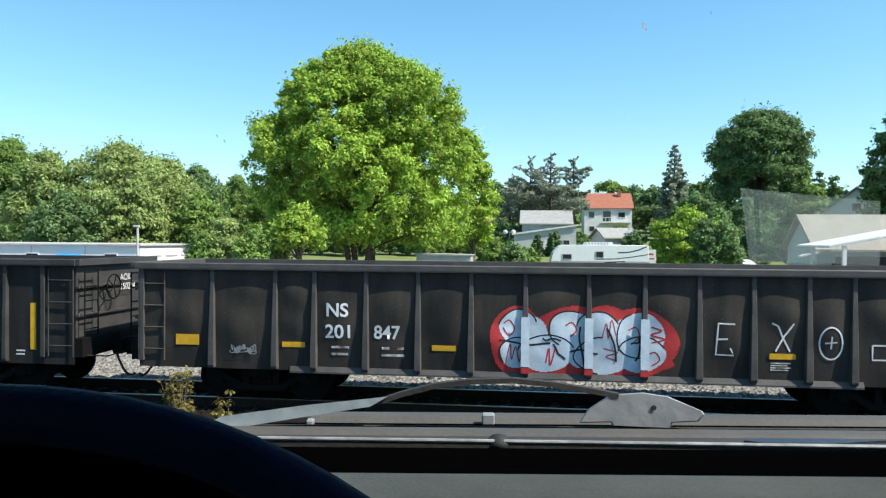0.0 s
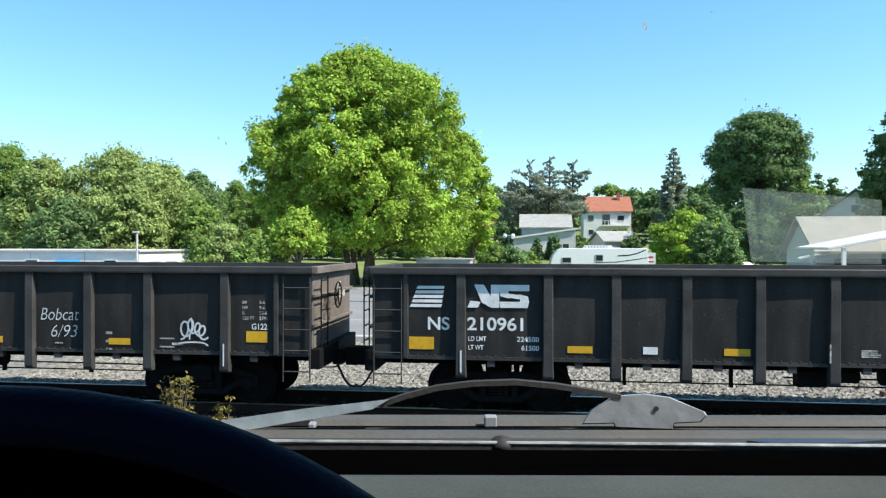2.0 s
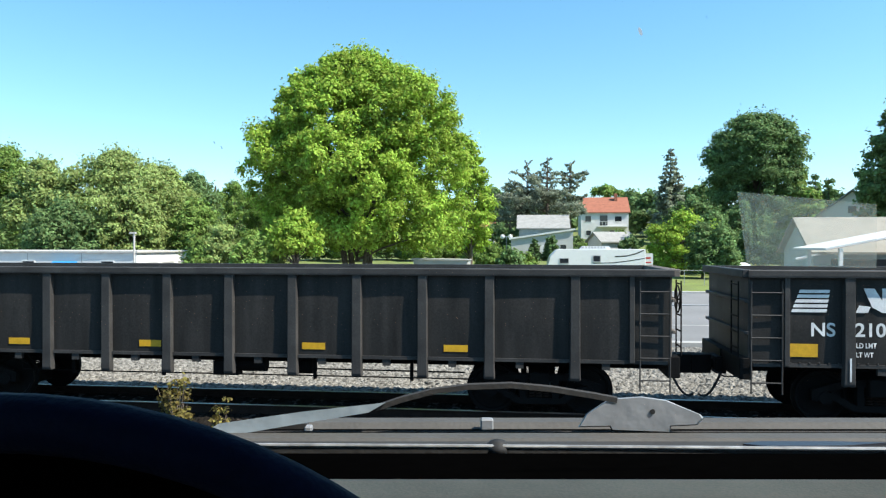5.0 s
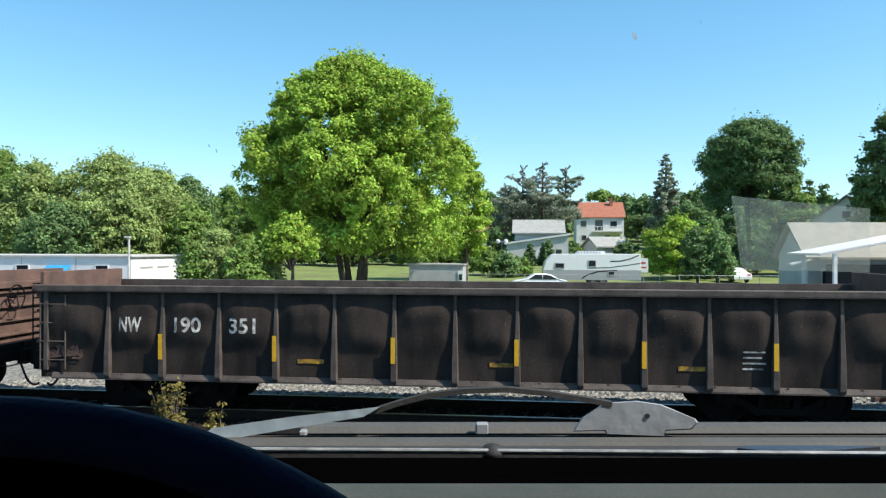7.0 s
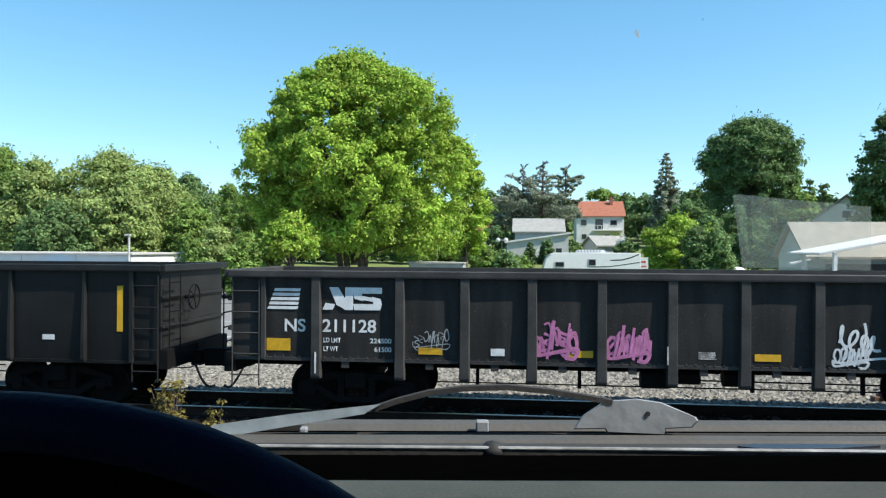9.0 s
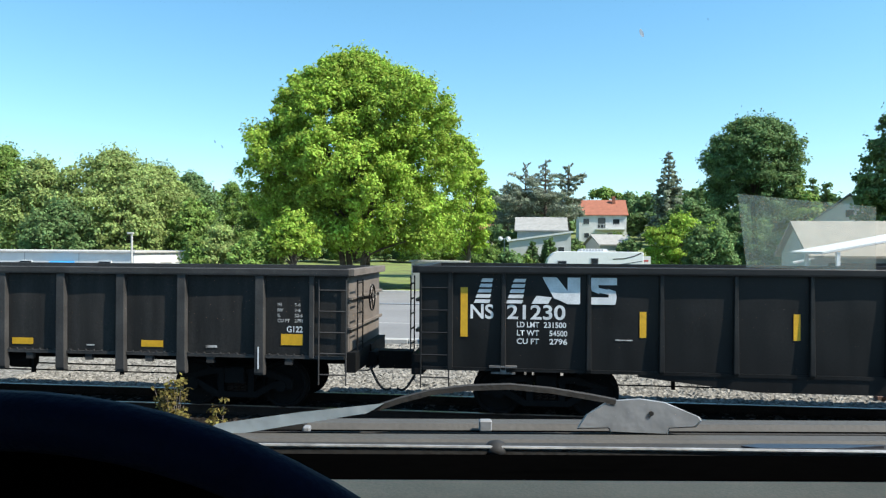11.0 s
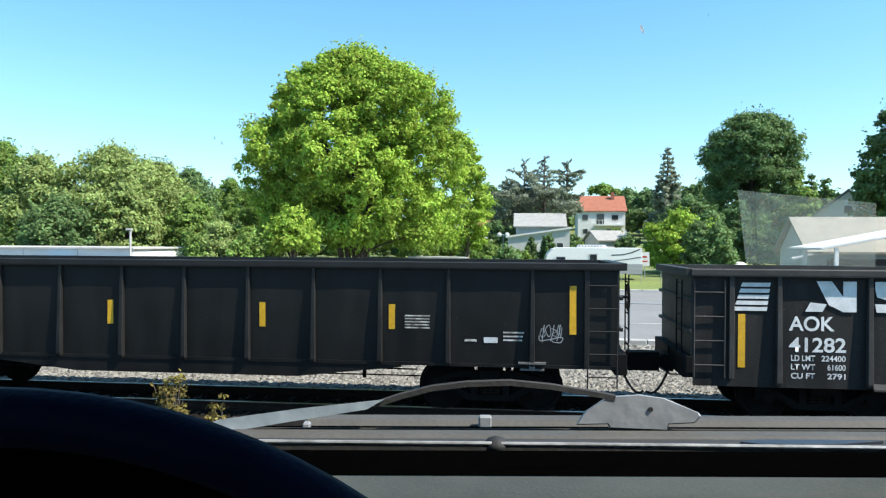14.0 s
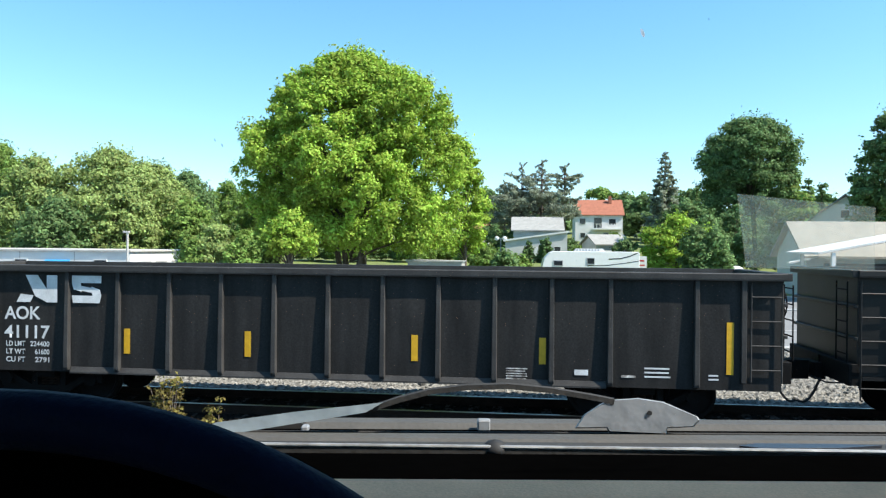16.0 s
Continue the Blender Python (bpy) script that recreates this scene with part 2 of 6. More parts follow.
def prism(bm, outline, axis, lo, hi):
    """A closed outline of 2D points pushed along an axis ('x', 'y' or 'z')."""
    put = {"x": lambda a, b, c: (c, a, b), "y": lambda a, b, c: (a, c, b), "z": lambda a, b, c: (a, b, c)}[axis]
    rings = [[bm.verts.new(put(a, b, c)) for a, b in outline] for c in (lo, hi)]
    n = len(outline)
    for i in range(n):
        bm.faces.new((rings[0][i], rings[0][(i + 1) % n], rings[1][(i + 1) % n], rings[1][i]))
    bm.faces.new(rings[0][::-1])
    bm.faces.new(rings[1])
    return rings


def tube(bm, pts, radius, sides=8, cap=True):
    """A round bar along a line of points; radius: one number or one for each point."""
    pts = [Vector(p) for p in pts]
    rad = radius if isinstance(radius, (list, tuple)) else [radius] * len(pts)
    rings = []
    for i, p in enumerate(pts):
        d = (pts[min(i + 1, len(pts) - 1)] - pts[max(i - 1, 0)]).normalized()
        a = d.cross(Vector((0, 0, 1)) if abs(d.z) < 0.9 else Vector((1, 0, 0))).normalized()
        b = d.cross(a)
        rings.append([bm.verts.new(p + (a * math.cos(q) + b * math.sin(q)) * rad[i]) for q in [2 * math.pi * k / sides for k in range(sides)]])
    for r, s in zip(rings, rings[1:]):
        for k in range(sides):
            bm.faces.new((r[k], r[(k + 1) % sides], s[(k + 1) % sides], s[k]))
    if cap:
        bm.faces.new(rings[0][::-1])
        bm.faces.new(rings[-1])


def lathe(bm, profile, axis, centre=(0, 0, 0), sides=24):
    """A closed profile of (distance along the axis, radius), turned round the axis."""
    c = Vector(centre)
    put = {"x": lambda h, a, b: Vector((h, a, b)), "y": lambda h, a, b: Vector((a, h, b)), "z": lambda h, a, b: Vector((a, b, h))}[axis]
    rings = [[bm.verts.new(c + put(h, r * math.cos(2 * math.pi * k / sides), r * math.sin(2 * math.pi * k / sides))) for h, r in profile] for k in range(sides)]
    n = len(profile)
    for k in range(sides):
        for i in range(n):
            bm.faces.new((rings[k][i], rings[k][(i + 1) % n], rings[(k + 1) % sides][(i + 1) % n], rings[(k + 1) % sides][i]))


def done(bm, name, bevel=0.0):
    if bevel:
        bmesh.ops.bevel(bm, geom=bm.edges[:], offset=bevel, segments=1, affect="EDGES")
    bmesh.ops.recalc_face_normals(bm, faces=bm.faces[:])
    me = bpy.data.meshes.new(name)
    bm.to_mesh(me)
    bm.free()
    return me


def part(name, shape, material, parent, label="", at=None, bevel=0.0, smooth=False):
    """One mesh object under a thing or a part; shape is a bmesh or a ready mesh."""
    me = done(shape, name, bevel) if isinstance(shape, bmesh.types.BMesh) else shape
    if material and not me.materials:
        me.materials.append(material)
    if smooth:
        me.shade_smooth()
    ob = new(name, me)
    ob.parent = parent
    if at is not None:
        ob.matrix_basis = at
    if label:
        tagged(ob, label)
    return ob


def thing(name, label, category, m, group="", kind=""):
    ob = new(name)
    ob.matrix_basis = m
    ob.empty_display_size = 0.3
    return tagged(ob, label, category, group, kind)


def solo(name, shape, material, label, category="", m=None, group="", kind="", bevel=0.0, smooth=False):
    ob = part(name, shape, material, None, "", m, bevel, smooth)
    return tagged(ob, label, category, group, kind)


YAW = radians(6.3)


def spot(u, v, d):
    """The place d metres ahead of the eye, u * d to the right of its axis and v * d above its level."""
    lean = 0.0032
    u, v = u - lean * v, v + lean * u
    return Vector((d * (u * math.cos(YAW) - math.sin(YAW)), d * (u * math.sin(YAW) + math.cos(YAW)), EYE + v * d))


# ---------------------------------------------------------------- ground, track, road
def ground_height(y):
    """The lie of the land across the track: car park, bank, railway, street, rising hill."""
    prof = [(-400, 1.5), (5.6, 1.5), (9.2, -0.02), (12.7, -0.66), (13.2, -0.64), (24.8, -0.5), (25.3, -0.36), (60, -0.36), (80, 0.0), (110, 1.0), (150, 3.0), (200, 6.5), (320, 13), (600, 10), (4000, 8)]
    for (y0, z0), (y1, z1) in zip(prof, prof[1:]):
        if y <= y1:
            return z0 + (z1 - z0) * max(0.0, (y - y0)) / (y1 - y0)
    return prof[-1][1]


def make_ground():
    xs = [-4000, -1500, -700, -350, -200, -120, -80, -50, -25, 0, 25, 50, 80, 120, 200, 350, 700, 1500, 4000]
    ys = [-400, -100, -20, 0, 5.6, 7.4, 9.2, 11, 12.7, 13.2, 18, 24.8, 25.3, 40, 50, 60, 70, 80, 95, 110, 130, 150, 175, 200, 250, 320, 600, 1500, 4000]
    me = bpy.data.meshes.new("ground")
    verts = [(x, y, ground_height(y)) for y in ys for x in xs]
    w = len(xs)
    faces = [(j * w + i, j * w + i + 1, (j + 1) * w + i + 1, (j + 1) * w + i) for j in range(len(ys) - 1) for i in range(w - 1)]
    me.from_pydata(verts, [], faces)
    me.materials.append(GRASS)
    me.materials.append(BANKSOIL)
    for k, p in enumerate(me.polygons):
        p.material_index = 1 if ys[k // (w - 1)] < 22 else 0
    solo("ground", me, None, "mown grass and bare soil that rise to a hill", kind="structure")


def make_ballast():
    rng = np.random.default_rng(3)
    xs = np.arange(-13, 14, 0.06)
    ys = np.arange(13.0, 24.6, 0.06)
    gx, gy = np.meshgrid(xs, ys)
    base = np.interp(gy, [13.0, 13.6, 16.4, 17.4, 24.6], [-0.62, -0.41, -0.41, -0.43, -0.33])
    gz = base + rng.uniform(-0.04, 0.045, gx.shape)
    gx = gx + rng.uniform(-0.02, 0.02, gx.shape)
    w, h = len(xs), len(ys)
    verts = np.stack([gx, gy, gz], -1).reshape(-1, 3)
    idx = np.arange(w * h).reshape(h, w)
    faces = np.stack([idx[:-1, :-1], idx[:-1, 1:], idx[1:, 1:], idx[1:, :-1]], -1).reshape(-1, 4)
    me = bpy.data.meshes.new("ballast")
    me.from_pydata(verts.tolist(), [], faces.tolist())
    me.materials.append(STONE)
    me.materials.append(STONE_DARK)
    # the wagons' shade on the bed is put into a near-black stone colour
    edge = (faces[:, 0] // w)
    in_shade = (ys[edge] < 15.95 + 0.12 * np.sin(xs[faces[:, 0] % w] * 1.7)).astype(np.int32)
    me.polygons.foreach_set("material_index", in_shade)
    # the bed goes on along the line, coarser
    solo("ballast", me, None, "grey crushed stone under and beside the track", "ballast", kind="stuff")
    bm = bmesh.new()
    for x0, x1 in ((-360, -12.95), (13.9, 360)):
        prism(bm, [(13.0, -0.62), (13.6, -0.41), (16.4, -0.41), (17.4, -0.43), (24.6, -0.33), (24.6, -0.62)], "x", x0, x1)
    solo("ballast_bed", bm, STONE, "grey crushed stone bed along the line", "ballast", kind="structure")


NEAR_RAIL, FAR_RAIL = 14.13, 15.63
RAIL = -0.22        # rail heads below the level from which the wagon bodies are set out
MID = (NEAR_RAIL + FAR_RAIL) / 2


def make_track():
    track = thing("railway_track", "steel rails with worn bright heads on dark wooden sleepers", "railway track", pose(0, MID, RAIL), kind="structure")
    for y in (NEAR_RAIL - MID, FAR_RAIL - MID):
        bm = bmesh.new()
        prism(bm, [(y - 0.07, -0.18), (y + 0.07, -0.18), (y + 0.07, -0.165), (y + 0.01, -0.14), (y + 0.01, -0.045), (y + 0.034, -0.035), (y + 0.034, -0.012), (y - 0.034, -0.012), (y - 0.034, -0.035), (y - 0.01, -0.045), (y - 0.01, -0.14), (y - 0.07, -0.165)], "x", -360, 360)
        rail = part("rail", bm, RAILRUST, track)
        bm = bmesh.new()
        box(bm, -360, 360, y - 0.032, y + 0.032, -0.011, 0)
        part("rail_head", bm, RAILSTEEL, rail, "rubbed bright rail head")
    bm = bmesh.new()
    box(bm, -0.11, 0.11, -1.3, 1.3, -0.36, -0.185)
    me = done(bm, "sleeper", 0.012)
    for k in range(-28, 29):
        part("sleeper", me, SLEEPER, track, at=pose(k * 0.5, 0, 0, 0, 0, random.uniform(-0.8, 0.8)))


def make_street():
    bm = bmesh.new()
    box(bm, -160, 160, 25.25, 52, -0.5, -0.3)
    solo("road", bm, ASPHALT, "pale worn asphalt street and parking area", kind="structure")
    bm = bmesh.new()
    for k in range(-20, 20):
        box(bm, k * 4.0 + 0.01, k * 4.0 + 3.99, 24.85, 25.2, -0.5, -0.2)
    solo("kerb_near", bm, KERB, "pale concrete kerb beside the railway", kind="structure", bevel=0.02)
    bm = bmesh.new()
    for k in range(-20, 20):
        box(bm, k * 4.0 + 0.01, k * 4.0 + 3.99, 52.02, 52.3, -0.5, -0.17)
    solo("kerb_far", bm, KERB, "pale concrete kerb before the lawn", kind="structure", bevel=0.02)
    for y in (31.0, 41.5):
        bm = bmesh.new()
        box(bm, -60, 60, y, y + 0.12, -0.298, -0.294)
        solo("road_line", bm, KERB, "worn pale line painted on the asphalt", kind="structure")
    fence = thing("pipe_railing", "galvanised pipe railing along the street edge", "railing", pose(0, 24.7, -0.3))
    for k in range(-8, 9):
        bm = bmesh.new()
        tube(bm, [(0.15 + 3.26 * k, 0, -0.1), (0.15 + 3.26 * k, 0, 1.32)], 0.024, 8)
        part("post", bm, METALPOST, fence)
    bm = bmesh.new()
    tube(bm, [(-26, 0, 1.32), (26.4, 0, 1.32)], 0.024, 8)
    part("top_rail", bm, METALPOST, fence)


make_ground()
make_ballast()
make_track()
make_street()
p = Vector((8.35, 17.6, -0.42))
pile = thing("plank_pile", "few rust-brown planks with a red end beside the track", "planks", Matrix.Translation(p))
for dx, dy, dz, w, turn, paint in ((0, 0, 0.05, 1.1, 4, RUST), (0.15, 0.25, 0.05, 0.9, -6, RUST), (0.05, 0.1, 0.14, 0.8, 8, SLEEPER), (-0.2, -0.05, 0.16, 0.28, 12, GRAF_RED)):
    bm = bmesh.new()
    box(bm, -w / 2, w / 2, -0.09, 0.09, -0.045, 0.045)
    part("plank", bm, paint, pile, at=pose(dx, dy, dz, 0, 0, turn), bevel=0.008)


# ---------------------------------------------------------------- the train
HALF = 8.17                       # half a wagon over its end sills
PANEL, SKIN = -1.42, -1.52        # side sheet and outer face of the posts
MOVING = []                       # (thing, first place along the line)
AXLES = []                        # (wheelset, first place along the line, rest pose)

KINDS = {
    "G": dict(code="G", posts=[1.68, 3.26, 4.46, 5.68, 6.92, 8.15, 9.39, 10.62, 11.85, 13.08, 14.62], stiles=[0.66, 15.62], top=2.53, sheet=0.86, foot=0.52, wide=(0.19, 0.21), deep=(1.0, 1.0), side=BLACK, rib=BLACK_RIB, sill=None),
    "N": dict(code="N", posts=[1.57, 3.1, 4.37, 5.64, 6.91, 8.17, 9.43, 10.7, 11.97, 13.24, 14.77], stiles=[0.6, 15.74], top=2.61, sheet=0.72, foot=0.72, wide=(0.075, 0.10), deep=(0.6, 0.95), side=JET, rib=JET_RIB, sill="belly"),
    "A": dict(code="A", posts=[1.5, 3.0, 4.035, 5.07, 6.1, 7.135, 8.17, 9.205, 10.24, 11.27, 12.3, 13.34, 14.84], stiles=[0.7, 15.64], top=2.53, sheet=0.46, foot=0.50, wide=(0.09, 0.11), deep=(0.7, 0.95), side=BLACK_DEEP, rib=BLACK_RIB, sill="deep"),
    "W": dict(code="W", posts=[1.45, 2.55, 3.67, 4.79, 5.91, 7.04, 8.17, 9.3, 10.43, 11.55, 12.67, 13.79, 14.89], stiles=[0.18, 16.16], top=2.26, sheet=0.46, foot=0.48, wide=(0.07, 0.13), deep=(0.35, 1.0), side=BROWN, rib=BROWN_RIB, sill="deep"),
    "X": dict(code="X", posts=[1.53, 2.77, 3.53, 4.52, 5.5, 6.48, 7.47, 8.6, 9.58, 10.52, 11.44, 12.36, 13.1, 14.3], stiles=[0.12, 16.2], top=2.49, sheet=0.48, foot=0.50, wide=(0.09, 0.14), deep=(0.5, 1.0), side=GREYED, rib=GREYED_RIB, sill="deep"),
}


def post_mesh(k):
    """A side post: narrow above, wider and deeper below, with a small foot."""
    wt, wb = k["wide"]
    depth = PANEL - SKIN
    dt, db = depth * k["deep"][0], depth * k["deep"][1]
    z0, z1 = k["foot"], k["top"] - 0.11
    bm = bmesh.new()
    rings = []
    for z, w, d in ((z0, wb, db * 0.8), (z0 + 0.05, wb, db), (z0 + 0.42, wb * 0.94, db), (z1 - 0.25, wt, dt), (z1, wt, dt * 0.9)):
        rings.append([bm.verts.new(p) for p in ((-w / 2, PANEL + 0.02, z), (-w / 2 * 0.86, PANEL - d, z), (w / 2 * 0.86, PANEL - d, z), (w / 2, PANEL + 0.02, z))])
    for a, b in zip(rings, rings[1:]):
        for i in range(4):
            bm.faces.new((a[i], a[(i + 1) % 4], b[(i + 1) % 4], b[i]))
    bm.faces.new(rings[0][::-1])
    bm.faces.new(rings[-1])
    return done(bm, "post", 0.008)


def bulge_at(k, x, z):
    """How far the dented side sheet stands out at a place."""
    stops = [0.0] + list(k["posts"]) + [2 * HALF]
    d = min(max(x + HALF, 0.0), 2 * HALF)
    j = max(n for n in range(len(stops)) if stops[n] <= d + 1e-6)
    a, b = stops[j], stops[min(j + 1, len(stops) - 1)]
    f = 0 if b <= a else (d - a) / (b - a)
    g = min(1.0, max(0.0, (z - k["sheet"]) / (k["top"] - 0.06 - k["sheet"])))
    if k["code"] == "W":
        side = min(1.0, f / 0.34, (1 - f) / 0.26)
        rise = min(1.0, max(0.0, (g - 0.27) / 0.27), max(0.0, (0.97 - g) / 0.22))
        side, rise = side * side * (3 - 2 * side), rise * rise * (3 - 2 * rise)
        return 0.082 * side * rise * (0.85 + 0.7 * noise.noise((x * 1.3, z * 2.0, 1.7)))
    dent = {"W": 0.075, "X": 0.055, "A": 0.008}.get(k["code"], 0.014)
    return dent * math.sin(math.pi * f) * math.sin(math.pi * g) * (0.7 + 0.9 * noise.noise((x * 1.3, z * 2.0, 1.7)))


def side_sheet(k):
    """One long side of the tub, dented a little between the posts."""
    bm = bmesh.new()
    cols = np.linspace(-HALF + 0.05, HALF - 0.05, 220)
    zs = np.linspace(k["sheet"], k["top"] - 0.06, 22)
    grid = []
    for i, x in enumerate(cols):
        d = x + HALF
        col = []
        for z in zs:
            g = (z - zs[0]) / (zs[-1] - zs[0])
            bulge = bulge_at(k, x, z)
            low = 0.0
            if k["sill"] == "belly":
                low = -0.20 * min(1.0, max(0.0, (min(d, 2 * HALF - d) - 3.9) / 2.4)) * max(0.0, 1 - g * 3.0)
            col.append(bm.verts.new((x, PANEL - bulge, z + low)))
        grid.append(col)
    for a, b in zip(grid, grid[1:]):
        for i in range(len(zs) - 1):
            bm.faces.new((a[i], b[i], b[i + 1], a[i + 1]))
    me = done(bm, "side_sheet")
    me.shade_smooth()
    return me


def wheelset_mesh():
    bm = bmesh.new()
    for s in (-1, 1):
        lathe(bm, [(s * 0.68, 0.05), (s * 0.70, 0.10), (s * 0.735, 0.36), (s * 0.69, 0.39), (s * 0.685, 0.49), (s * 0.715, 0.49), (s * 0.73, 0.457), (s * 0.82, 0.452), (s * 0.82, 0.40), (s * 0.775, 0.37), (s * 0.77, 0.14), (s * 0.80, 0.11), (s * 0.80, 0.05)], "y", sides=28)
    lathe(bm, [(-0.95, 0.0), (-0.95, 0.075), (0.95, 0.075), (0.95, 0.0)], "y", sides=12)
    me = done(bm, "wheelset")
    return me


def frame_mesh(s):
    """A cast truck side frame with its window, springs and bearing ends."""
    bm = bmesh.new()
    y0, y1 = sorted((s * 0.93, s * 1.05))
    prism(bm, [(-1.12, 0.40), (-1.12, 0.60), (-0.55, 0.78), (0.55, 0.78), (1.12, 0.60), (1.12, 0.40), (0.92, 0.40), (0.92, 0.56), (0.5, 0.66), (-0.5, 0.66), (-0.92, 0.56), (-0.92, 0.40)], "y", y0, y1)
    prism(bm, [(-0.92, 0.52), (-0.42, 0.22), (0.42, 0.22), (0.92, 0.52), (0.78, 0.56), (0.36, 0.33), (-0.36, 0.33), (-0.78, 0.56)], "y", y0, y1)
    for x in (-0.3, 0.3):
        box(bm, x - 0.06, x + 0.06, y0, y1, 0.3, 0.7)
    for x in (-0.89, 0.89):
        lathe(bm, [(min(y0, y1) - 0.02, 0.0), (min(y0, y1) - 0.02, 0.12), (max(y0, y1) + 0.02, 0.12), (max(y0, y1) + 0.02, 0.0)], "y", (x, 0, 0.457), 12)
    return done(bm, "side_frame")


def spring_mesh():
    bm = bmesh.new()
    for x in (-0.13, 0.0, 0.13):
        tube(bm, [(x + 0.05 * math.cos(q), 0.05 * math.sin(q), q / (2 * math.pi * 5) * 0.26) for q in np.linspace(0, 10 * math.pi, 50)], 0.014, 5)
    return done(bm, "springs")


WHEELSET, SPRINGS = wheelset_mesh(), spring_mesh()
FRAMES = {s: frame_mesh(s) for s in (-1, 1)}
bm = bmesh.new()
box(bm, -0.2, 0.2, -1.15, 1.15, 0.5, 0.82)
box(bm, -0.35, 0.35, -0.3, 0.3, 0.8, 0.95)
# low block added to cover the sunlit ballast behind the truck
box(bm, -0.78, 0.78, -0.62, 0.62, 0.16, 0.5)
BOLSTER = done(bm, "bolster", 0.02)


def ladder(bm, x0, x1, z0, z1, y, n, r=0.014):
    for x in (x0, x1):
        tube(bm, [(x, y, z0), (x, y, z1)], r, 6)
    for i in range(n):
        z = z0 + (z1 - z0) * (i + 0.5) / n
        tube(bm, [(x0, y, z), (x1, y, z)], r, 6)


def wagon(code):
    """One open wagon with all its parts, at the line's start; markings come later."""
    k = KINDS[code]
    words = {"G": "black open wagon with broad side posts", "N": "black tub-bottomed open wagon with slim posts", "A": "black deep-sided open wagon with slim posts",
             "W": "low rusty brown open wagon with tapered posts", "X": "weathered dark open wagon covered in spray paint"}[code]
    car = thing("gondola_wagon", words, "railway wagon", pose(0, MID, 0), "wagons of the passing train")
    top, rust = k["top"], code in "WX"
    near = side_sheet(k)
    part("side_sheet", near, k["side"], car)
    part("side_sheet", near, None, car, at=pose(0, 0, 0, 0, 0, 180))
    # floor, centre sill, cross bearers
    bm = bmesh.new()
    box(bm, -HALF + 0.05, HALF - 0.05, PANEL + 0.005, -PANEL - 0.005, 0.98, 1.05)
    part("floor", bm, RUST if rust else IRON, car)
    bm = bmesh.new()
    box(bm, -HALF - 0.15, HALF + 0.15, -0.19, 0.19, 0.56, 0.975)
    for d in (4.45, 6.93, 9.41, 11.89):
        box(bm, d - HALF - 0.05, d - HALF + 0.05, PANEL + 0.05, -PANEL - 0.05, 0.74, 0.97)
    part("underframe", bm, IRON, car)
    # brake gear hanging low between the trucks
    bm = bmesh.new()
    tube(bm, [(-4.6, -0.95, 0.42), (4.6, -0.95, 0.42)], 0.014, 6)
    tube(bm, [(-4.6, -0.95, 0.42), (-4.7, -0.95, 0.95)], 0.012, 6)
    tube(bm, [(-0.6, -0.7, 0.52), (4.4, -0.7, 0.50)], 0.016, 6)
    for x in (-3.5, -1.6, 1.5, 3.4):
        box(bm, x - 0.03, x + 0.03, -0.97, -0.9, 0.36, 0.97)
    tube(bm, [(-0.2, -1.0, 0.62), (0.55, -1.0, 0.62)], 0.13, 12)
    tube(bm, [(1.0, -0.85, 0.60), (1.45, -0.85, 0.60)], 0.16, 12)
    box(bm, -0.5, 0.0, -1.1, -0.85, 0.42, 0.7)
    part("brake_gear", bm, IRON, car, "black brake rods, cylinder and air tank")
    # side sills
    if k["sill"] == "deep":
        bm = bmesh.new()
        for s in (-1, 1):
            prism(bm, [(s * 1.41, 0.44), (s * 1.475, 0.44), (s * 1.475, 0.47), (s * 1.435, 0.56), (s * 1.41, 0.56)], "x", -5.1 if code != "W" else -HALF + 0.3, 5.1 if code != "W" else HALF - 0.3)
        part("side_sill", bm, k["rib"], car)
    elif k["sill"] is None:
        bm = bmesh.new()
        for s in (-1, 1):
            box(bm, -HALF + 0.1, HALF - 0.1, min(s * 1.40, s * 1.455), max(s * 1.40, s * 1.455), 0.84, 0.90)
            for d in k["posts"]:
                box(bm, d - HALF + 0.48, d - HALF + 0.62, min(s * 1.36, s * 1.44), max(s * 1.36, s * 1.44), 0.72, 0.84)
        part("side_sill", bm, BLACK_RIB, car)
    else:
        bm = bmesh.new()
        for s in (-1, 1):
            prism(bm, [(-4.2, 0.76), (-4.2, 0.66), (-2.2, 0.44), (2.2, 0.44), (4.2, 0.66), (4.2, 0.76)], "y", min(s * 1.38, s * 1.43), max(s * 1.38, s * 1.43))
            box(bm, -HALF + 0.1, HALF - 0.1, min(s * 1.40, s * 1.45), max(s * 1.40, s * 1.45), 0.70, 0.76)
        part("side_sill", bm, JET, car)
    # posts on both sides
    pm = post_mesh(k)
    pm.materials.append(k["rib"])
    for d in k["posts"]:
        part("post", pm, None, car, at=pose(d - HALF, 0, 0))
        part("post", pm, None, car, at=pose(d - HALF, 0, 0, 0, 0, 180))
    for d in k["stiles"]:
        for s in (-1, 1):
            bm = bmesh.new()
            box(bm, d - HALF - 0.045, d - HALF + 0.045, min(s * 1.415, s * 1.485), max(s * 1.415, s * 1.485), max(k["sheet"], 0.6), top - 0.1)
            part("corner_stile", bm, k["rib"], car, bevel=0.008)
    # top chord, a heavy rim with a light upper face
    for s in (-1, 1):
        bm = bmesh.new()
        prism(bm, [(s * 1.36, top - 0.13), (s * 1.53, top - 0.13), (s * 1.535, top - 0.1), (s * 1.535, top - 0.015), (s * 1.52, top), (s * 1.36, top)], "x", -HALF, HALF)
        part("top_chord", bm, k["rib"], car)
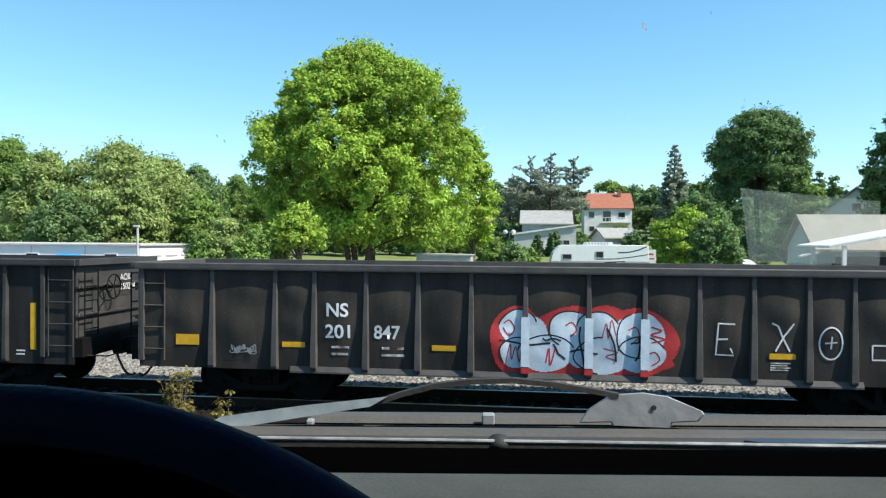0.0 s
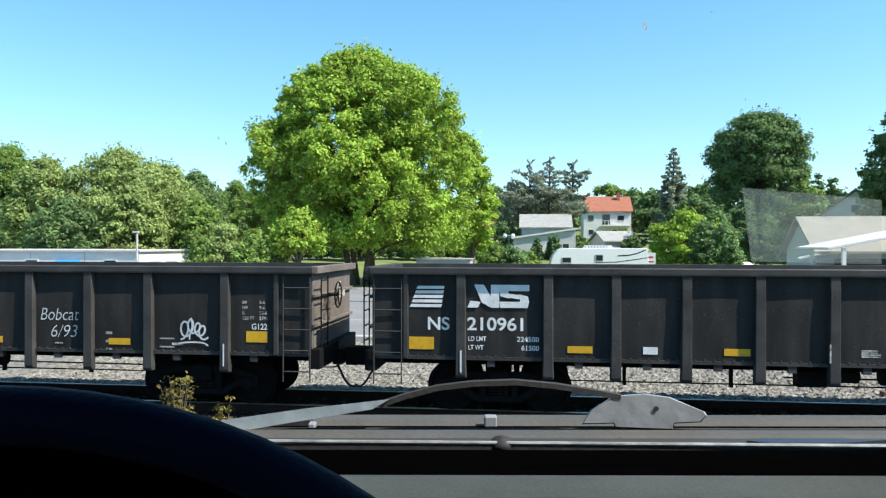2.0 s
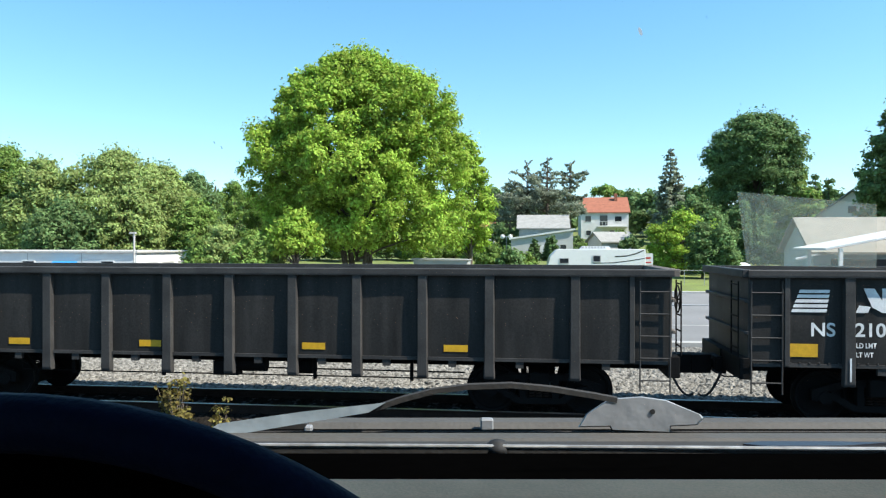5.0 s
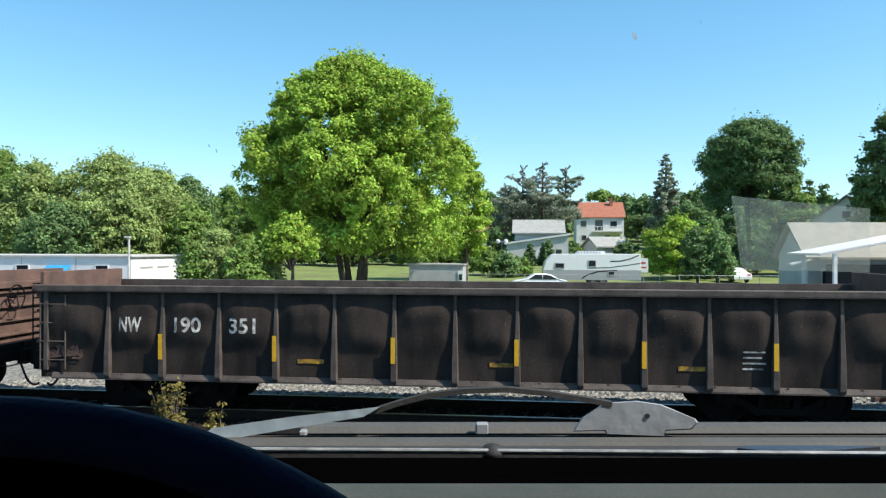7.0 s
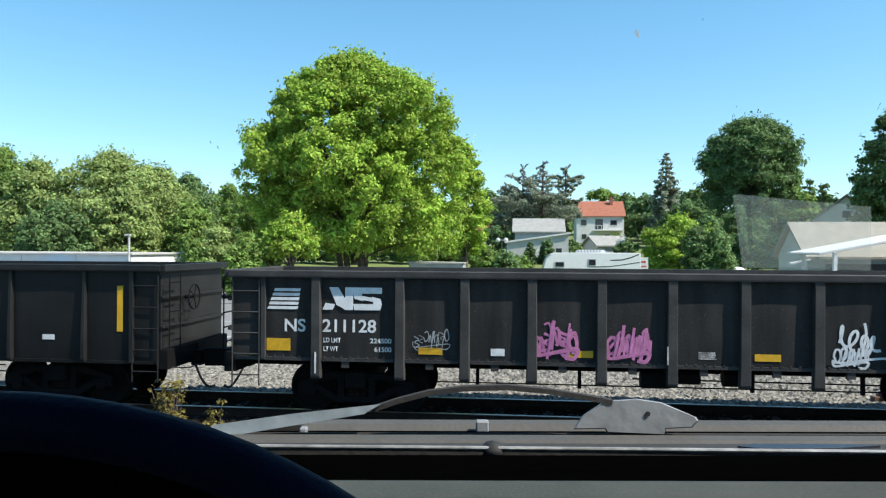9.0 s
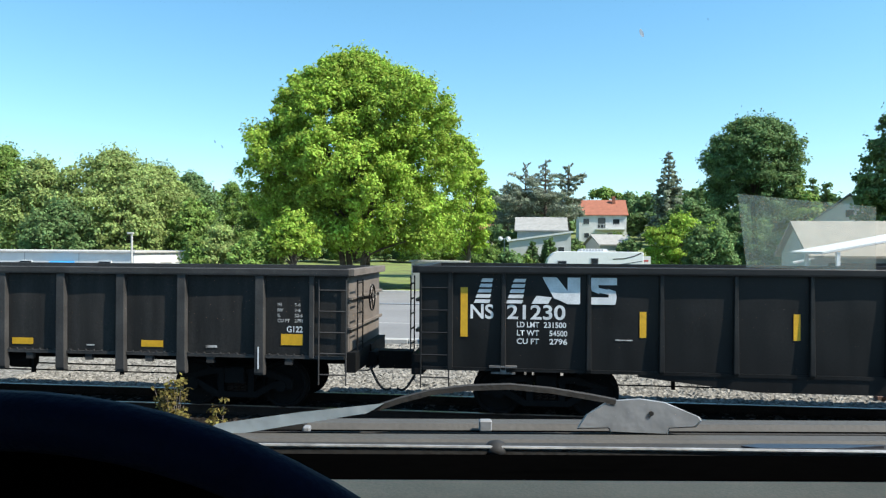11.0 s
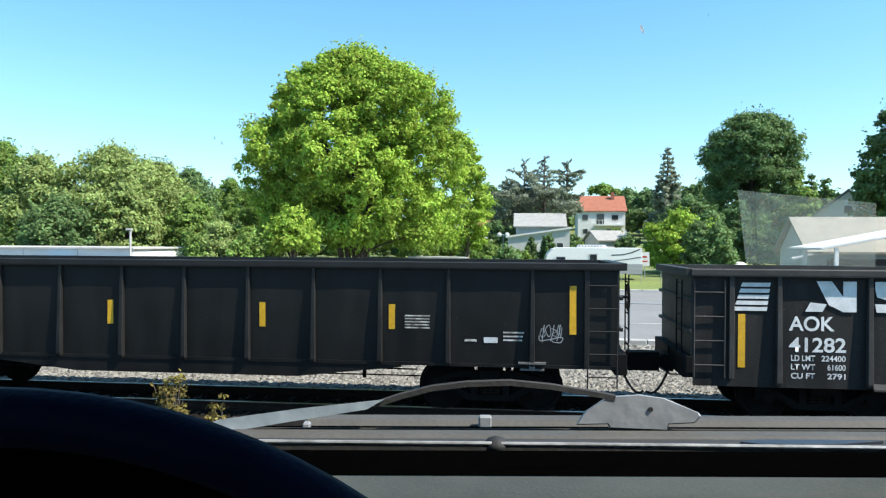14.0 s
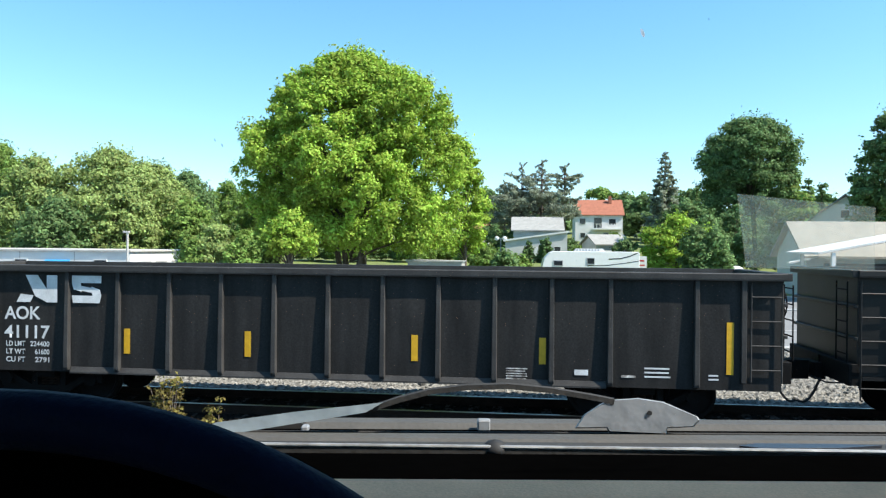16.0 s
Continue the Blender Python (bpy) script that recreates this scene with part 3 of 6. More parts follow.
    # ends
    for s in (-1, 1):
        bm = bmesh.new()
        x0, x1 = sorted((s * (HALF - 0.10), s * (HALF - 0.02)))
        ztop = top + (0.25 if code == "W" else 0.0)
        box(bm, x0, x1, -1.415, 1.415, 0.98, ztop)
        for z in (1.42, 1.98) if code != "W" else (1.15, 1.45, 1.75, 2.05):
            a, b = sorted((s * (HALF - 0.02), s * (HALF + 0.045)))
            box(bm, a, b, -1.44, 1.44, z - 0.03, z + 0.03)
        a, b = sorted((s * (HALF - 0.03), s * (HALF + 0.10)))
        box(bm, a, b, -1.5, 1.5, top - 0.13, top + 0.004)
        part("end_wall", bm, RUST if code == "W" else DUSTY if code == "G" and s > 0 else k["rib"], car, bevel=0.008)
        bm = bmesh.new()
        a, b = sorted((s * (HALF - 0.1), s * (HALF + 0.12)))
        box(bm, a, b, -1.42, 1.42, 0.60, 0.98)
        part("end_sill", bm, IRON, car, bevel=0.01)
        # corner ladders and steps
        bm = bmesh.new()
        xa, xb = sorted((s * (HALF - 0.06), s * (HALF - 0.58)))
        ladder(bm, xa, xb, 0.36 if code in "GN" else 0.62, top - 0.2, -1.47, 5 if code in "GN" else 4)
        part("side_ladder", bm, k["rib"] if not rust else BROWN_RIB, car, "bar ladder with a hanging step")
        bm = bmesh.new()
        for i in range(5):
            z = 1.15 + i * 0.28
            tube(bm, [(s * (HALF + 0.14), -1.40, z), (s * (HALF + 0.14), -0.95, z)], 0.014, 6)
        for y in (-1.40, -0.95):
            tube(bm, [(s * (HALF + 0.14), y, 1.0), (s * (HALF + 0.14), y, top - 0.2)], 0.014, 6)
        part("end_ladder", bm, IRON, car)
        # coupler, air hose, draft gear
        bm = bmesh.new()
        tube(bm, [(s * (HALF - 0.1), 0, 0.84), (s * (HALF + 0.42), 0, 0.84)], 0.085, 10)
        a, b = sorted((s * (HALF + 0.30), s * (HALF + 0.68)))
        prism(bm, [(a, -0.19), (b, -0.14), (b, 0.14), (a, 0.19)], "z", 0.66, 1.02)
        a, b = sorted((s * (HALF + 0.05), s * (HALF + 0.25)))
        box(bm, a, b, -0.28, 0.28, 0.68, 1.0)
        part("coupler", bm, IRON, car, bevel=0.01, at=pose(0, 0, -0.17))
        bm = bmesh.new()
        tube(bm, [(s * (HALF + 0.15 + 0.43 * q), -0.3 - 0.05 * math.sin(3 * q), 0.72 - 0.46 * math.sin(math.pi * min(1, q * 0.62))) for q in np.linspace(0, 1, 9)], 0.024, 6)
        tube(bm, [(s * (HALF + 0.13), -1.3, 0.80), (s * (HALF + 0.2), -0.7, 0.70), (s * (HALF + 0.3), -0.2, 0.74)], 0.014, 6)
        part("air_hose", bm, RUBBER, car, at=pose(0, 0, -0.17))
        if s > 0:
            bm = bmesh.new()
            c = Vector((HALF + 0.24, -0.55, 1.95))
            tube(bm, [c + Vector((0, 0.25 * math.cos(q), 0.25 * math.sin(q))) for q in np.linspace(0, 2 * math.pi, 25)], 0.016, 6)
            for q in range(5):
                tube(bm, [c, c + Vector((0, 0.25 * math.cos(q * 1.2566), 0.25 * math.sin(q * 1.2566)))], 0.011, 5)
            tube(bm, [c - Vector((0.2, 0, 0)), c], 0.03, 8)
            part("brake_wheel", bm, IRON, car)
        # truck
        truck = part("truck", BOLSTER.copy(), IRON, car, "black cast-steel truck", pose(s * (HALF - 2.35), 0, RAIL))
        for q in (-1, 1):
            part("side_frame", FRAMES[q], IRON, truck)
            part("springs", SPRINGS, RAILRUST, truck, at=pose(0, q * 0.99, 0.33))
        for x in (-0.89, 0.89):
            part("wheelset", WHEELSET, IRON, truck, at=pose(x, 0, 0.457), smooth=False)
    if code == "W":
        bm = bmesh.new()
        for x in np.linspace(-HALF + 0.5, HALF - 0.5, 26):
            box(bm, x - 0.02, x + 0.02, PANEL - 0.03, PANEL - 0.0, 0.5, 0.56)
        part("rivet_row", bm, BROWN_RIB, car)
    return car


# ---------------------------------------------------------------- markings
def flat(polys, y):
    """Flat painted shapes in the plane of a wagon side: polygons of (along, up)."""
    verts, faces = [], []
    for i, p in enumerate(polys):
        faces.append(tuple(range(len(verts), len(verts) + len(p))))
        verts += [(a, y - 0.00008 * i, b) for a, b in p]
    me = bpy.data.meshes.new("paint")
    me.from_pydata(verts, [], faces)
    return me


def gridpaint(car, shapes, cell, lift, name, paint, label=""):
    """Spray paint that follows the dented side: small cells wherever one of the outlines covers them."""
    k = KINDS[car["code"]]
    xs = [p[0] for s in shapes for p in s]
    zs = [p[1] for s in shapes for p in s]
    gx, gz = np.arange(min(xs), max(xs), cell), np.arange(max(min(zs), k["sheet"]), max(zs), cell)
    cx, cz = np.meshgrid(gx + cell / 2, gz + cell / 2, indexing="ij")
    inside = np.zeros(cx.shape, bool)
    for s in shapes:
        hit = np.zeros(cx.shape, bool)
        for (x0, z0), (x1, z1) in zip(s, s[1:] + s[:1]):
            if z0 != z1:
                hit ^= ((z0 > cz) != (z1 > cz)) & (cx < (x1 - x0) * (cz - z0) / (z1 - z0) + x0)
        inside |= hit
    index, verts, faces = {}, [], []

    def vert(i, j):
        if (i, j) not in index:
            x, z = float(gx[0] + i * cell), float(gz[0] + j * cell)
            index[i, j] = len(verts)
            verts.append((x, PANEL - bulge_at(k, x, z) - lift, z))
        return index[i, j]

    for i, j in np.argwhere(inside):
        faces.append((vert(i, j), vert(i + 1, j), vert(i + 1, j + 1), vert(i, j + 1)))
    me = bpy.data.meshes.new(name)
    me.from_pydata(verts, [], faces)
    return part(name, me, paint, car, label)


def plane_of(car):
    return PANEL - (0.03 if car["code"] in "WX" else 0.022)


def hug(car, me):
    """Lay painted shapes onto the dents of the old wagons' sides."""
    k = KINDS[car["code"]]
    for v in me.vertices:
        if v.co.y > PANEL - 0.06:
            out = bulge_at(k, v.co.x, v.co.z)
            v.co.y -= out - 0.021 if k["code"] == "X" else max(0.0, out) - (0.023 if k["code"] == "W" else 0.016)
    return me


def spread(d):
    """Along the sheet, which lies deeper than the posts."""
    return 1.0075 * d - 0.06


def words(car, text, d, z, h, w=None, paint=None, y=None, name="lettering"):
    """Letters of cap height h from d metres behind the rear end, baseline z, w metres wide."""
    d = spread(d)
    cu = bpy.data.curves.new("text", "FONT")
    cu.body, cu.size = text, h / 0.69
    by_hand = paint in (GRAF_WHITE, GRAF_GREY) or text in ("Bobcat", "6/99")
    cu.offset, cu.shear = (-h * 0.018, 0.22) if by_hand else (h * 0.028, 0.0)
    tmp = bpy.data.objects.new("text", cu)
    me = bpy.data.meshes.new_from_object(tmp)
    bpy.data.objects.remove(tmp)
    xs = [v.co.x for v in me.vertices]
    f = w / (max(xs) - min(xs)) if w else 1.0
    x0 = min(xs)
    on_sheet = y is None
    y = plane_of(car) if on_sheet else y
    for v in me.vertices:
        v.co = Vector((d - HALF + (v.co.x - x0) * f, y, z + v.co.y))
    me.materials.clear()
    return part(name, hug(car, me) if on_sheet or car["code"] in "WX" else me, paint or WHITE, car)


def rect(car, d0, d1, z0, z1, paint, name="reflector", y=None):
    """A thin plate or sticker on the side."""
    if y is None:
        d0, d1 = spread(d0), spread(d1)
    onto = y is None
    y = plane_of(car) if y is None else y
    bm = bmesh.new()
    box(bm, d0 - HALF, d1 - HALF, y - 0.004, y, z0, z1)
    me = done(bm, name)
    return part(name, hug(car, me) if onto else me, paint, car)


def bars(car, d0, d1, z, n, h, paint=WHITE, step=None, seed=1):
    """Rows of small writing that cannot be read."""
    rng = random.Random(seed)
    d0, d1 = spread(d0), spread(d1)
    polys = []
    for i in range(n):
        zz = z - i * (step or h * 1.6)
        e = d1 - rng.uniform(0, 0.2) * (d1 - d0)
        polys.append([(d0 - HALF, zz), (e - HALF, zz), (e - HALF, zz + h), (d0 - HALF, zz + h)])
    return part("small_print", hug(car, flat(polys, plane_of(car))), paint, car)


def ribbon(pts, width):
    polys = []
    pts = [Vector(p) for p in pts]
    left, right = [], []
    for i, p in enumerate(pts):
        d = pts[min(i + 1, len(pts) - 1)] - pts[max(i - 1, 0)]
        n = Vector((-d.y, d.x)).normalized() * width / 2 if d.length else Vector((0, width / 2))
        left.append(p + n)
        right.append(p - n)
    for i in range(len(pts) - 1):
        polys.append([tuple(left[i]), tuple(left[i + 1]), tuple(right[i + 1]), tuple(right[i])])
    return polys


def scrawl(car, d0, d1, z0, z1, paint, seed, width=0.035, strokes=3, loops=4, name="spray_tag", dy=0.0):
    """A sprayed tag: a row of cramped letters, a few tall flicks, sweeping underlines."""
    rng = random.Random(seed)
    d0, d1 = spread(d0), spread(d1)
    wide, high = d1 - d0, z1 - z0
    runs = []
    small = name == "spray_squiggle"
    count = 1 if small else max(strokes + 1, min(9, int(round(wide / (high * 0.24)))))
    for s in range(count):
        a, w = d0 + wide * s / count, wide / count * 1.35
        foot_z = z0 + high * (0.28 + 0.12 * math.sin(s * 1.7 + seed) + 0.12 * s / count) if not small else z0
        rise = high * rng.uniform(0.4, 0.6) if not small else high
        kind = rng.choice("znloe")
        knots = []
        for i in range(rng.randint(4, 6)):
            if kind in "oe":
                q = 2.6 - i * 1.45 + rng.uniform(-0.3, 0.3)
                knots.append((a + w * (0.42 + 0.36 * math.cos(q)), foot_z + rise * (0.5 + 0.48 * math.sin(q))))
            elif kind == "z":
                knots.append((a + w * (0.1 + 0.7 * (i % 2)) + w * rng.uniform(-0.1, 0.1), foot_z + rise * (1 - i / 4.0)))
            else:
                knots.append((a + w * (0.08 + 0.2 * i) + w * rng.uniform(-0.08, 0.08), foot_z + rise * ((i % 2) + rng.uniform(-0.22, 0.22))))
        runs.append(knots)
    if not small:
        for s in range(2 + loops // 4):
            p = d0 + wide * rng.uniform(0.15, 0.9)
            runs.append([(p + wide * 0.05, z1 - high * rng.uniform(0.0, 0.1)), (p, z0 + high * 0.6), (p - wide * rng.uniform(0.02, 0.12), z0 + high * rng.uniform(0.02, 0.3))])
        e = z0 + high * 0.16
        runs.append([(d0 - wide * 0.02, z0 + high * 0.45), (d0 + wide * 0.03, e + high * 0.05), (d0 + wide * 0.45, e + high * 0.12), (d1, e + high * 0.22), (d1 - wide * 0.06, e - high * 0.02), (d1 - wide * 0.3, e)])
    polys = []
    for knots in runs:
        pts = []
        for i in range(len(knots) - 1):
            p0, p1, p2, p3 = knots[max(i - 1, 0)], knots[i], knots[i + 1], knots[min(i + 2, len(knots) - 1)]
            for q in range(6):
                u = q / 6
                pts.append(tuple(0.5 * (2 * p1[c] + (p2[c] - p0[c]) * u + (2 * p0[c] - 5 * p1[c] + 4 * p2[c] - p3[c]) * u * u + (3 * p1[c] - p0[c] - 3 * p2[c] + p3[c]) * u ** 3) - (HALF if c == 0 else 0) for c in (0, 1)))
        polys += ribbon(pts, width * rng.uniform(0.55, 0.95))
    return part(name, hug(car, flat(polys, plane_of(car) - 0.003 - dy)), paint, car)


def looped(car, d0, d1, z0, z1, paint, seed, width=0.04, turns=4):
    """A sprayed tag of tall overlapping loops, with a tail that runs under it."""
    rng = random.Random(seed)
    d0, d1 = spread(d0) - HALF, spread(d1) - HALF
    wide, mid, high = d1 - d0, (z0 + z1) / 2, (z1 - z0) / 2
    lean = rng.uniform(0.05, 0.2)
    tall = [rng.uniform(0.55, 1.0) for _ in range(turns + 2)]
    push = [rng.uniform(0.15, 1.3) for _ in range(turns + 2)]
    pts = []
    for k in range(turns * 26):
        q = k / 26
        f = q - int(q)
        h = tall[int(q)] * (1 - f) + tall[int(q) + 1] * f
        r = push[int(q)] * (1 - f) + push[int(q) + 1] * f
        a = 2 * math.pi * q - 1.2 + 0.8 * math.sin(2.1 * q + seed)
        z = mid + high * (0.12 + 0.22 * math.sin(1.3 * q + seed) + 0.72 * h * math.sin(a))
        pts.append((d0 + wide * (0.12 + 0.76 * q / turns) + wide * 0.6 / turns * r * math.cos(a) + lean * (z - mid), z))
    polys = ribbon(pts, width)
    tail = [(d0 + wide * (1 - u) + 0.05 * math.sin(7 * u + seed), z0 + high * (0.25 * math.sin(3.2 * u + seed) * (1 - u) + 0.1)) for u in np.linspace(0, 1, 18)]
    polys += ribbon(tail, width * 0.8)
    a = d0 + wide * rng.uniform(0.2, 0.7)
    polys += ribbon([(a + 0.03 * math.sin(5 * u), z1 - (z1 - z0) * 0.8 * u) for u in np.linspace(0, 1, 8)], width * 0.9)
    return part("spray_tag", hug(car, flat(polys, plane_of(car) - 0.003)), paint, car)


def fat_strokes(d, z, w, h, lines, radius):
    """Closed round spots along the strokes of a bubble letter, strokes given in parts of its width and height."""
    out = []
    for line in lines:
        for (a, b), (e, f) in zip(line, line[1:]):
            n = max(2, int(math.hypot((e - a) * w, (f - b) * h) / 0.05))
            for i in range(n + 1):
                u = i / n
                x, y = a + (e - a) * u, b + (f - b) * u
                out.append(blob(d + x * w, z + y * h, radius * (1 + 0.15 * math.sin(9 * x + 5 * y)), radius * (1 + 0.15 * math.cos(7 * x + 8 * y)), 14, 0.05, i))
    return out


def blob(cx, cz, rx, rz, n=40, wob=0.06, seed=0):
    rng = random.Random(seed)
    ph = [rng.uniform(0, 6.28) for _ in range(3)]
    return [(cx - HALF + rx * math.cos(q) * (1 + wob * math.sin(3 * q + ph[0])), cz + rz * math.sin(q) * (1 + wob * math.sin(2 * q + ph[1]))) for q in [2 * math.pi * k / n for k in range(n)]]


def emblem(car, stripes, block, curl, z0, z1):
    """The owner's emblem as plain white shapes: a fan of stripes, a notched block, a bent band."""
    polys = []
    stripes, block, curl = [[spread(q) for q in p] for p in stripes], [spread(q) for q in block], [spread(q) for q in curl]
    h = (z1 - z0) / 5
    for a, b in stripes:
        for i in range(5):
            z = z0 + h * i
            lean = 0.16 * (i / 5)
            polys.append([(a + lean - HALF, z), (b + lean * 0.4 - HALF, z), (b + lean * 0.4 + 0.02 - HALF, z + h * 0.66), (a + lean + 0.03 - HALF, z + h * 0.66)])
    a, b = block[0] - HALF, block[1] - HALF
    m = (z0 + z1) / 2
    polys.append([(a, z0), (a + 0.34 * (b - a), z0), (a + 0.42 * (b - a), z0 + 0.25 * (z1 - z0)), (a + 0.1 * (b - a), z0 + 0.3 * (z1 - z0))])
    polys.append([(a + 0.22 * (b - a), z1), (a + 0.52 * (b - a), z1), (a + 0.60 * (b - a), z0 + 0.12 * (z1 - z0)), (a + 0.46 * (b - a), z0 + 0.22 * (z1 - z0))])
    polys.append([(a + 0.52 * (b - a), z1), (a + 0.74 * (b - a), m), (a + 0.74 * (b - a), z0), (a + 0.60 * (b - a), z0 + 0.12 * (z1 - z0))])
    polys.append([(a + 0.74 * (b - a), z0), (b, z0), (b, z1), (a + 0.74 * (b - a), z1)])
    c, d = curl[0] - HALF, curl[1] - HALF
    w, t = d - c, (z1 - z0) * 0.27
    for r in ([(0, 1), (1, 1), (1, .73), (0, .73)], [(0, .73), (.3, .73), (.34, .4), (.05, .5)], [(.05, .5), (.34, .62), (.95, .5), (.66, .38)], [(.66, .6), (.95, .5), (1, .27), (.7, .27)], [(0, .27), (1, .27), (.94, 0), (0.04, 0)]):
        polys.append([(c + p * w, z0 + q * (z1 - z0)) for p, q in r])
    return part("emblem", flat(polys, plane_of(car)), WHITE, car, "white emblem of stripes and blocks")


def mark_g(car, number, seed, upright=False):
    emblem(car, [(0.78, 1.36)], (1.84, 2.42), (2.42, 2.96), 1.80, 2.22)
    words(car, "NS", 1.12, 1.39, 0.225, 0.40)
    words(car, number, 1.84, 1.39, 0.225, 1.02)
    words(car, "LD LMT", 1.86, 1.19, 0.085, 0.33)
    words(car, "LT WT", 1.86, 1.03, 0.085, 0.28)
    words(car, "224500", 2.74, 1.19, 0.085, 0.40)
    words(car, "61500", 2.82, 1.03, 0.085, 0.32)
    if upright:
        rect(car, 0.36, 0.47, 0.95, 1.9, YELLOW_OLD)
        for d in (3.8, 6.2, 9.9):
            rect(car, d, d + 0.11, 0.95, 1.42, YELLOW)
    else:
        rect(car, 0.77, 1.23, 1.02, 1.25, YELLOW)
        for d in (3.64, 6.34, 9.55, 12.21):
            rect(car, d, d + 0.44, 1.0, 1.125, YELLOW)
        rect(car, 4.96, 5.21, 1.0, 1.13, WHITE, "sticker")
    rect(car, 1.67, 1.70, 0.62, 1.02, WHITE, "stencil_strip", SKIN - 0.008)
    bars(car, 8.6, 8.92, 1.12, 4, 0.022, FADED, seed=seed)
    rect(car, 8.05, 8.075, 0.92, 1.24, FADED, "stencil_strip", SKIN - 0.008)
    rect(car, 11.1, 11.26, 1.0, 1.025, FADED, "sticker")
    rect(car, 13.5, 13.72, 1.01, 1.055, FADED, "sticker")
    rect(car, 14.60, 14.625, 0.64, 1.06, WHITE, "stencil_strip", SKIN - 0.008)
    rect(car, 14.97, 15.39, 1.09, 1.30, YELLOW)
    words(car, "G122", 15.08, 1.335, 0.11, 0.31)
    for i, (a, b) in enumerate((("IH", "5-6"), ("IW", "9-6"), ("IL", "52-6"), ("CU FT", "2791"))):
        words(car, a, 14.9, 1.82 - i * 0.1, 0.06, None, FADED)
        words(car, b, 15.23, 1.82 - i * 0.1, 0.06, None, FADED)
    # rows of rivets along the foot of the sheet
    bm = bmesh.new()
    for d in np.arange(0.4, 2 * HALF - 0.3, 0.16):
        box(bm, d - HALF - 0.014, d - HALF + 0.014, PANEL - 0.042, PANEL - 0.01, 0.9, 0.928)
    part("rivet_row", bm, BLACK_RIB, car)


def mark_n(car, number, light, seed):
    emblem(car, [(1.08, 1.36), (1.66, 1.95)], (2.12, 2.98), (3.16, 3.62), 1.94, 2.42)
    words(car, "NS", 1.02, 1.66, 0.25, 0.42)
    words(car, number, 1.68, 1.66, 0.25, 1.05)
    for i, (a, b) in enumerate((("LD LMT", "231500"), ("LT WT", light), ("CU FT", "2796"))):
        words(car, a, 1.86, 1.51 - i * 0.15, 0.095, 0.40)
        words(car, b, 2.34 if i == 0 else 2.44, 1.51 - i * 0.15, 0.095, 0.40 if i == 0 else 0.32)
    rect(car, 0.84, 0.97, 1.32, 2.22, YELLOW)
    for d in (4.02, 6.62, 9.64, 12.1):
        rect(car, d, d + 0.115, 1.36, 1.82, YELLOW)
    rect(car, 15.38, 15.50, 1.32, 2.2, YELLOW)
    bars(car, 12.4, 12.9, 1.60, 5, 0.025, FADED, 0.055, seed)
    rect(car, 13.85, 14.10, 1.14, 1.24, WHITE, "sticker")
    rect(car, 13.50, 13.72, 1.16, 1.2, FADED, "sticker")
    bars(car, 14.2, 14.62, 1.32, 3, 0.028, FADED, 0.07, seed + 1)
    rect(car, 3.6, 3.9, 1.30, 1.32, FADED, "sticker")
    for d in (1.57, 14.77):
        bm = bmesh.new()
        box(bm, d - HALF - 0.25, d - HALF + 0.25, SKIN - 0.02, PANEL, 0.78, 0.81)
        box(bm, d - HALF - 0.22, d - HALF + 0.22, SKIN + 0.02, PANEL, 0.66, 0.69)
        box(bm, d - HALF - 0.05, d - HALF + 0.05, SKIN + 0.02, PANEL, 0.69, 0.78)
        part("jacking_pad", bm, STEEL_EDGE, car)


def mark_a(car, owner, number, seed):
    emblem(car, [(0.78, 1.34)], (1.98, 2.82), (3.12, 3.72), 1.80, 2.33)
    words(car, owner, 1.72, 1.47, 0.24, 0.28 * len(owner) * 0.9)
    words(car, number, 1.72, 1.10, 0.24, 0.95)
    for i, (a, b) in enumerate((("LD LMT", "224400"), ("LT WT", "61600"), ("CU FT", "2791"))):
        words(car, a, 1.76, 0.94 - i * 0.155, 0.095, 0.40)
        words(car, b, 2.26 if i == 0 else 2.36, 0.94 - i * 0.155, 0.095, 0.40 if i == 0 else 0.30)
    rect(car, 0.87, 0.99, 0.80, 1.74, YELLOW)
    for d in (4.18, 6.57, 9.73, 12.05):
        rect(car, d, d + 0.12, 0.84, 1.32, YELLOW)
    rect(car, 15.30, 15.42, 0.74, 1.66, YELLOW)
    bars(car, 11.46, 11.86, 0.74, 6, 0.022, FADED, 0.045, seed)
    rect(car, 12.68, 12.92, 0.66, 0.76, WHITE, "sticker")
    bars(car, 13.9, 14.4, 0.80, 3, 0.03, WHITE, 0.075, seed + 1)
    rect(car, 13.5, 13.75, 0.64, 0.68, FADED, "sticker")
    bars(car, 15.0, 15.2, 0.70, 2, 0.03, WHITE, 0.07, seed + 2)


def mark_w(car, number, seed, plain=True):
    for d, s in ((1.74, "NW"), (2.84, number[:3]), (3.92, number[3:])) if plain else ():
        words(car, s, d, 1.38, 0.27, 0.52 if len(s) > 2 else 0.44, FADED)
    rng = random.Random(seed)
    for d in KINDS["W"]["posts"][1::2] if plain else ():
        rect(car, d - 0.05, d + 0.03, 0.86, 1.34, YELLOW, y=SKIN - 0.002)
    for d in (5.1, 8.6, 12.0):
        rect(car, d + rng.uniform(0.1, 0.2), d + 0.62, 0.82, 0.90, YELLOW_OLD)
    bars(car, 13.2, 13.6, 1.16, 4, 0.03, FADED, 0.1, seed)


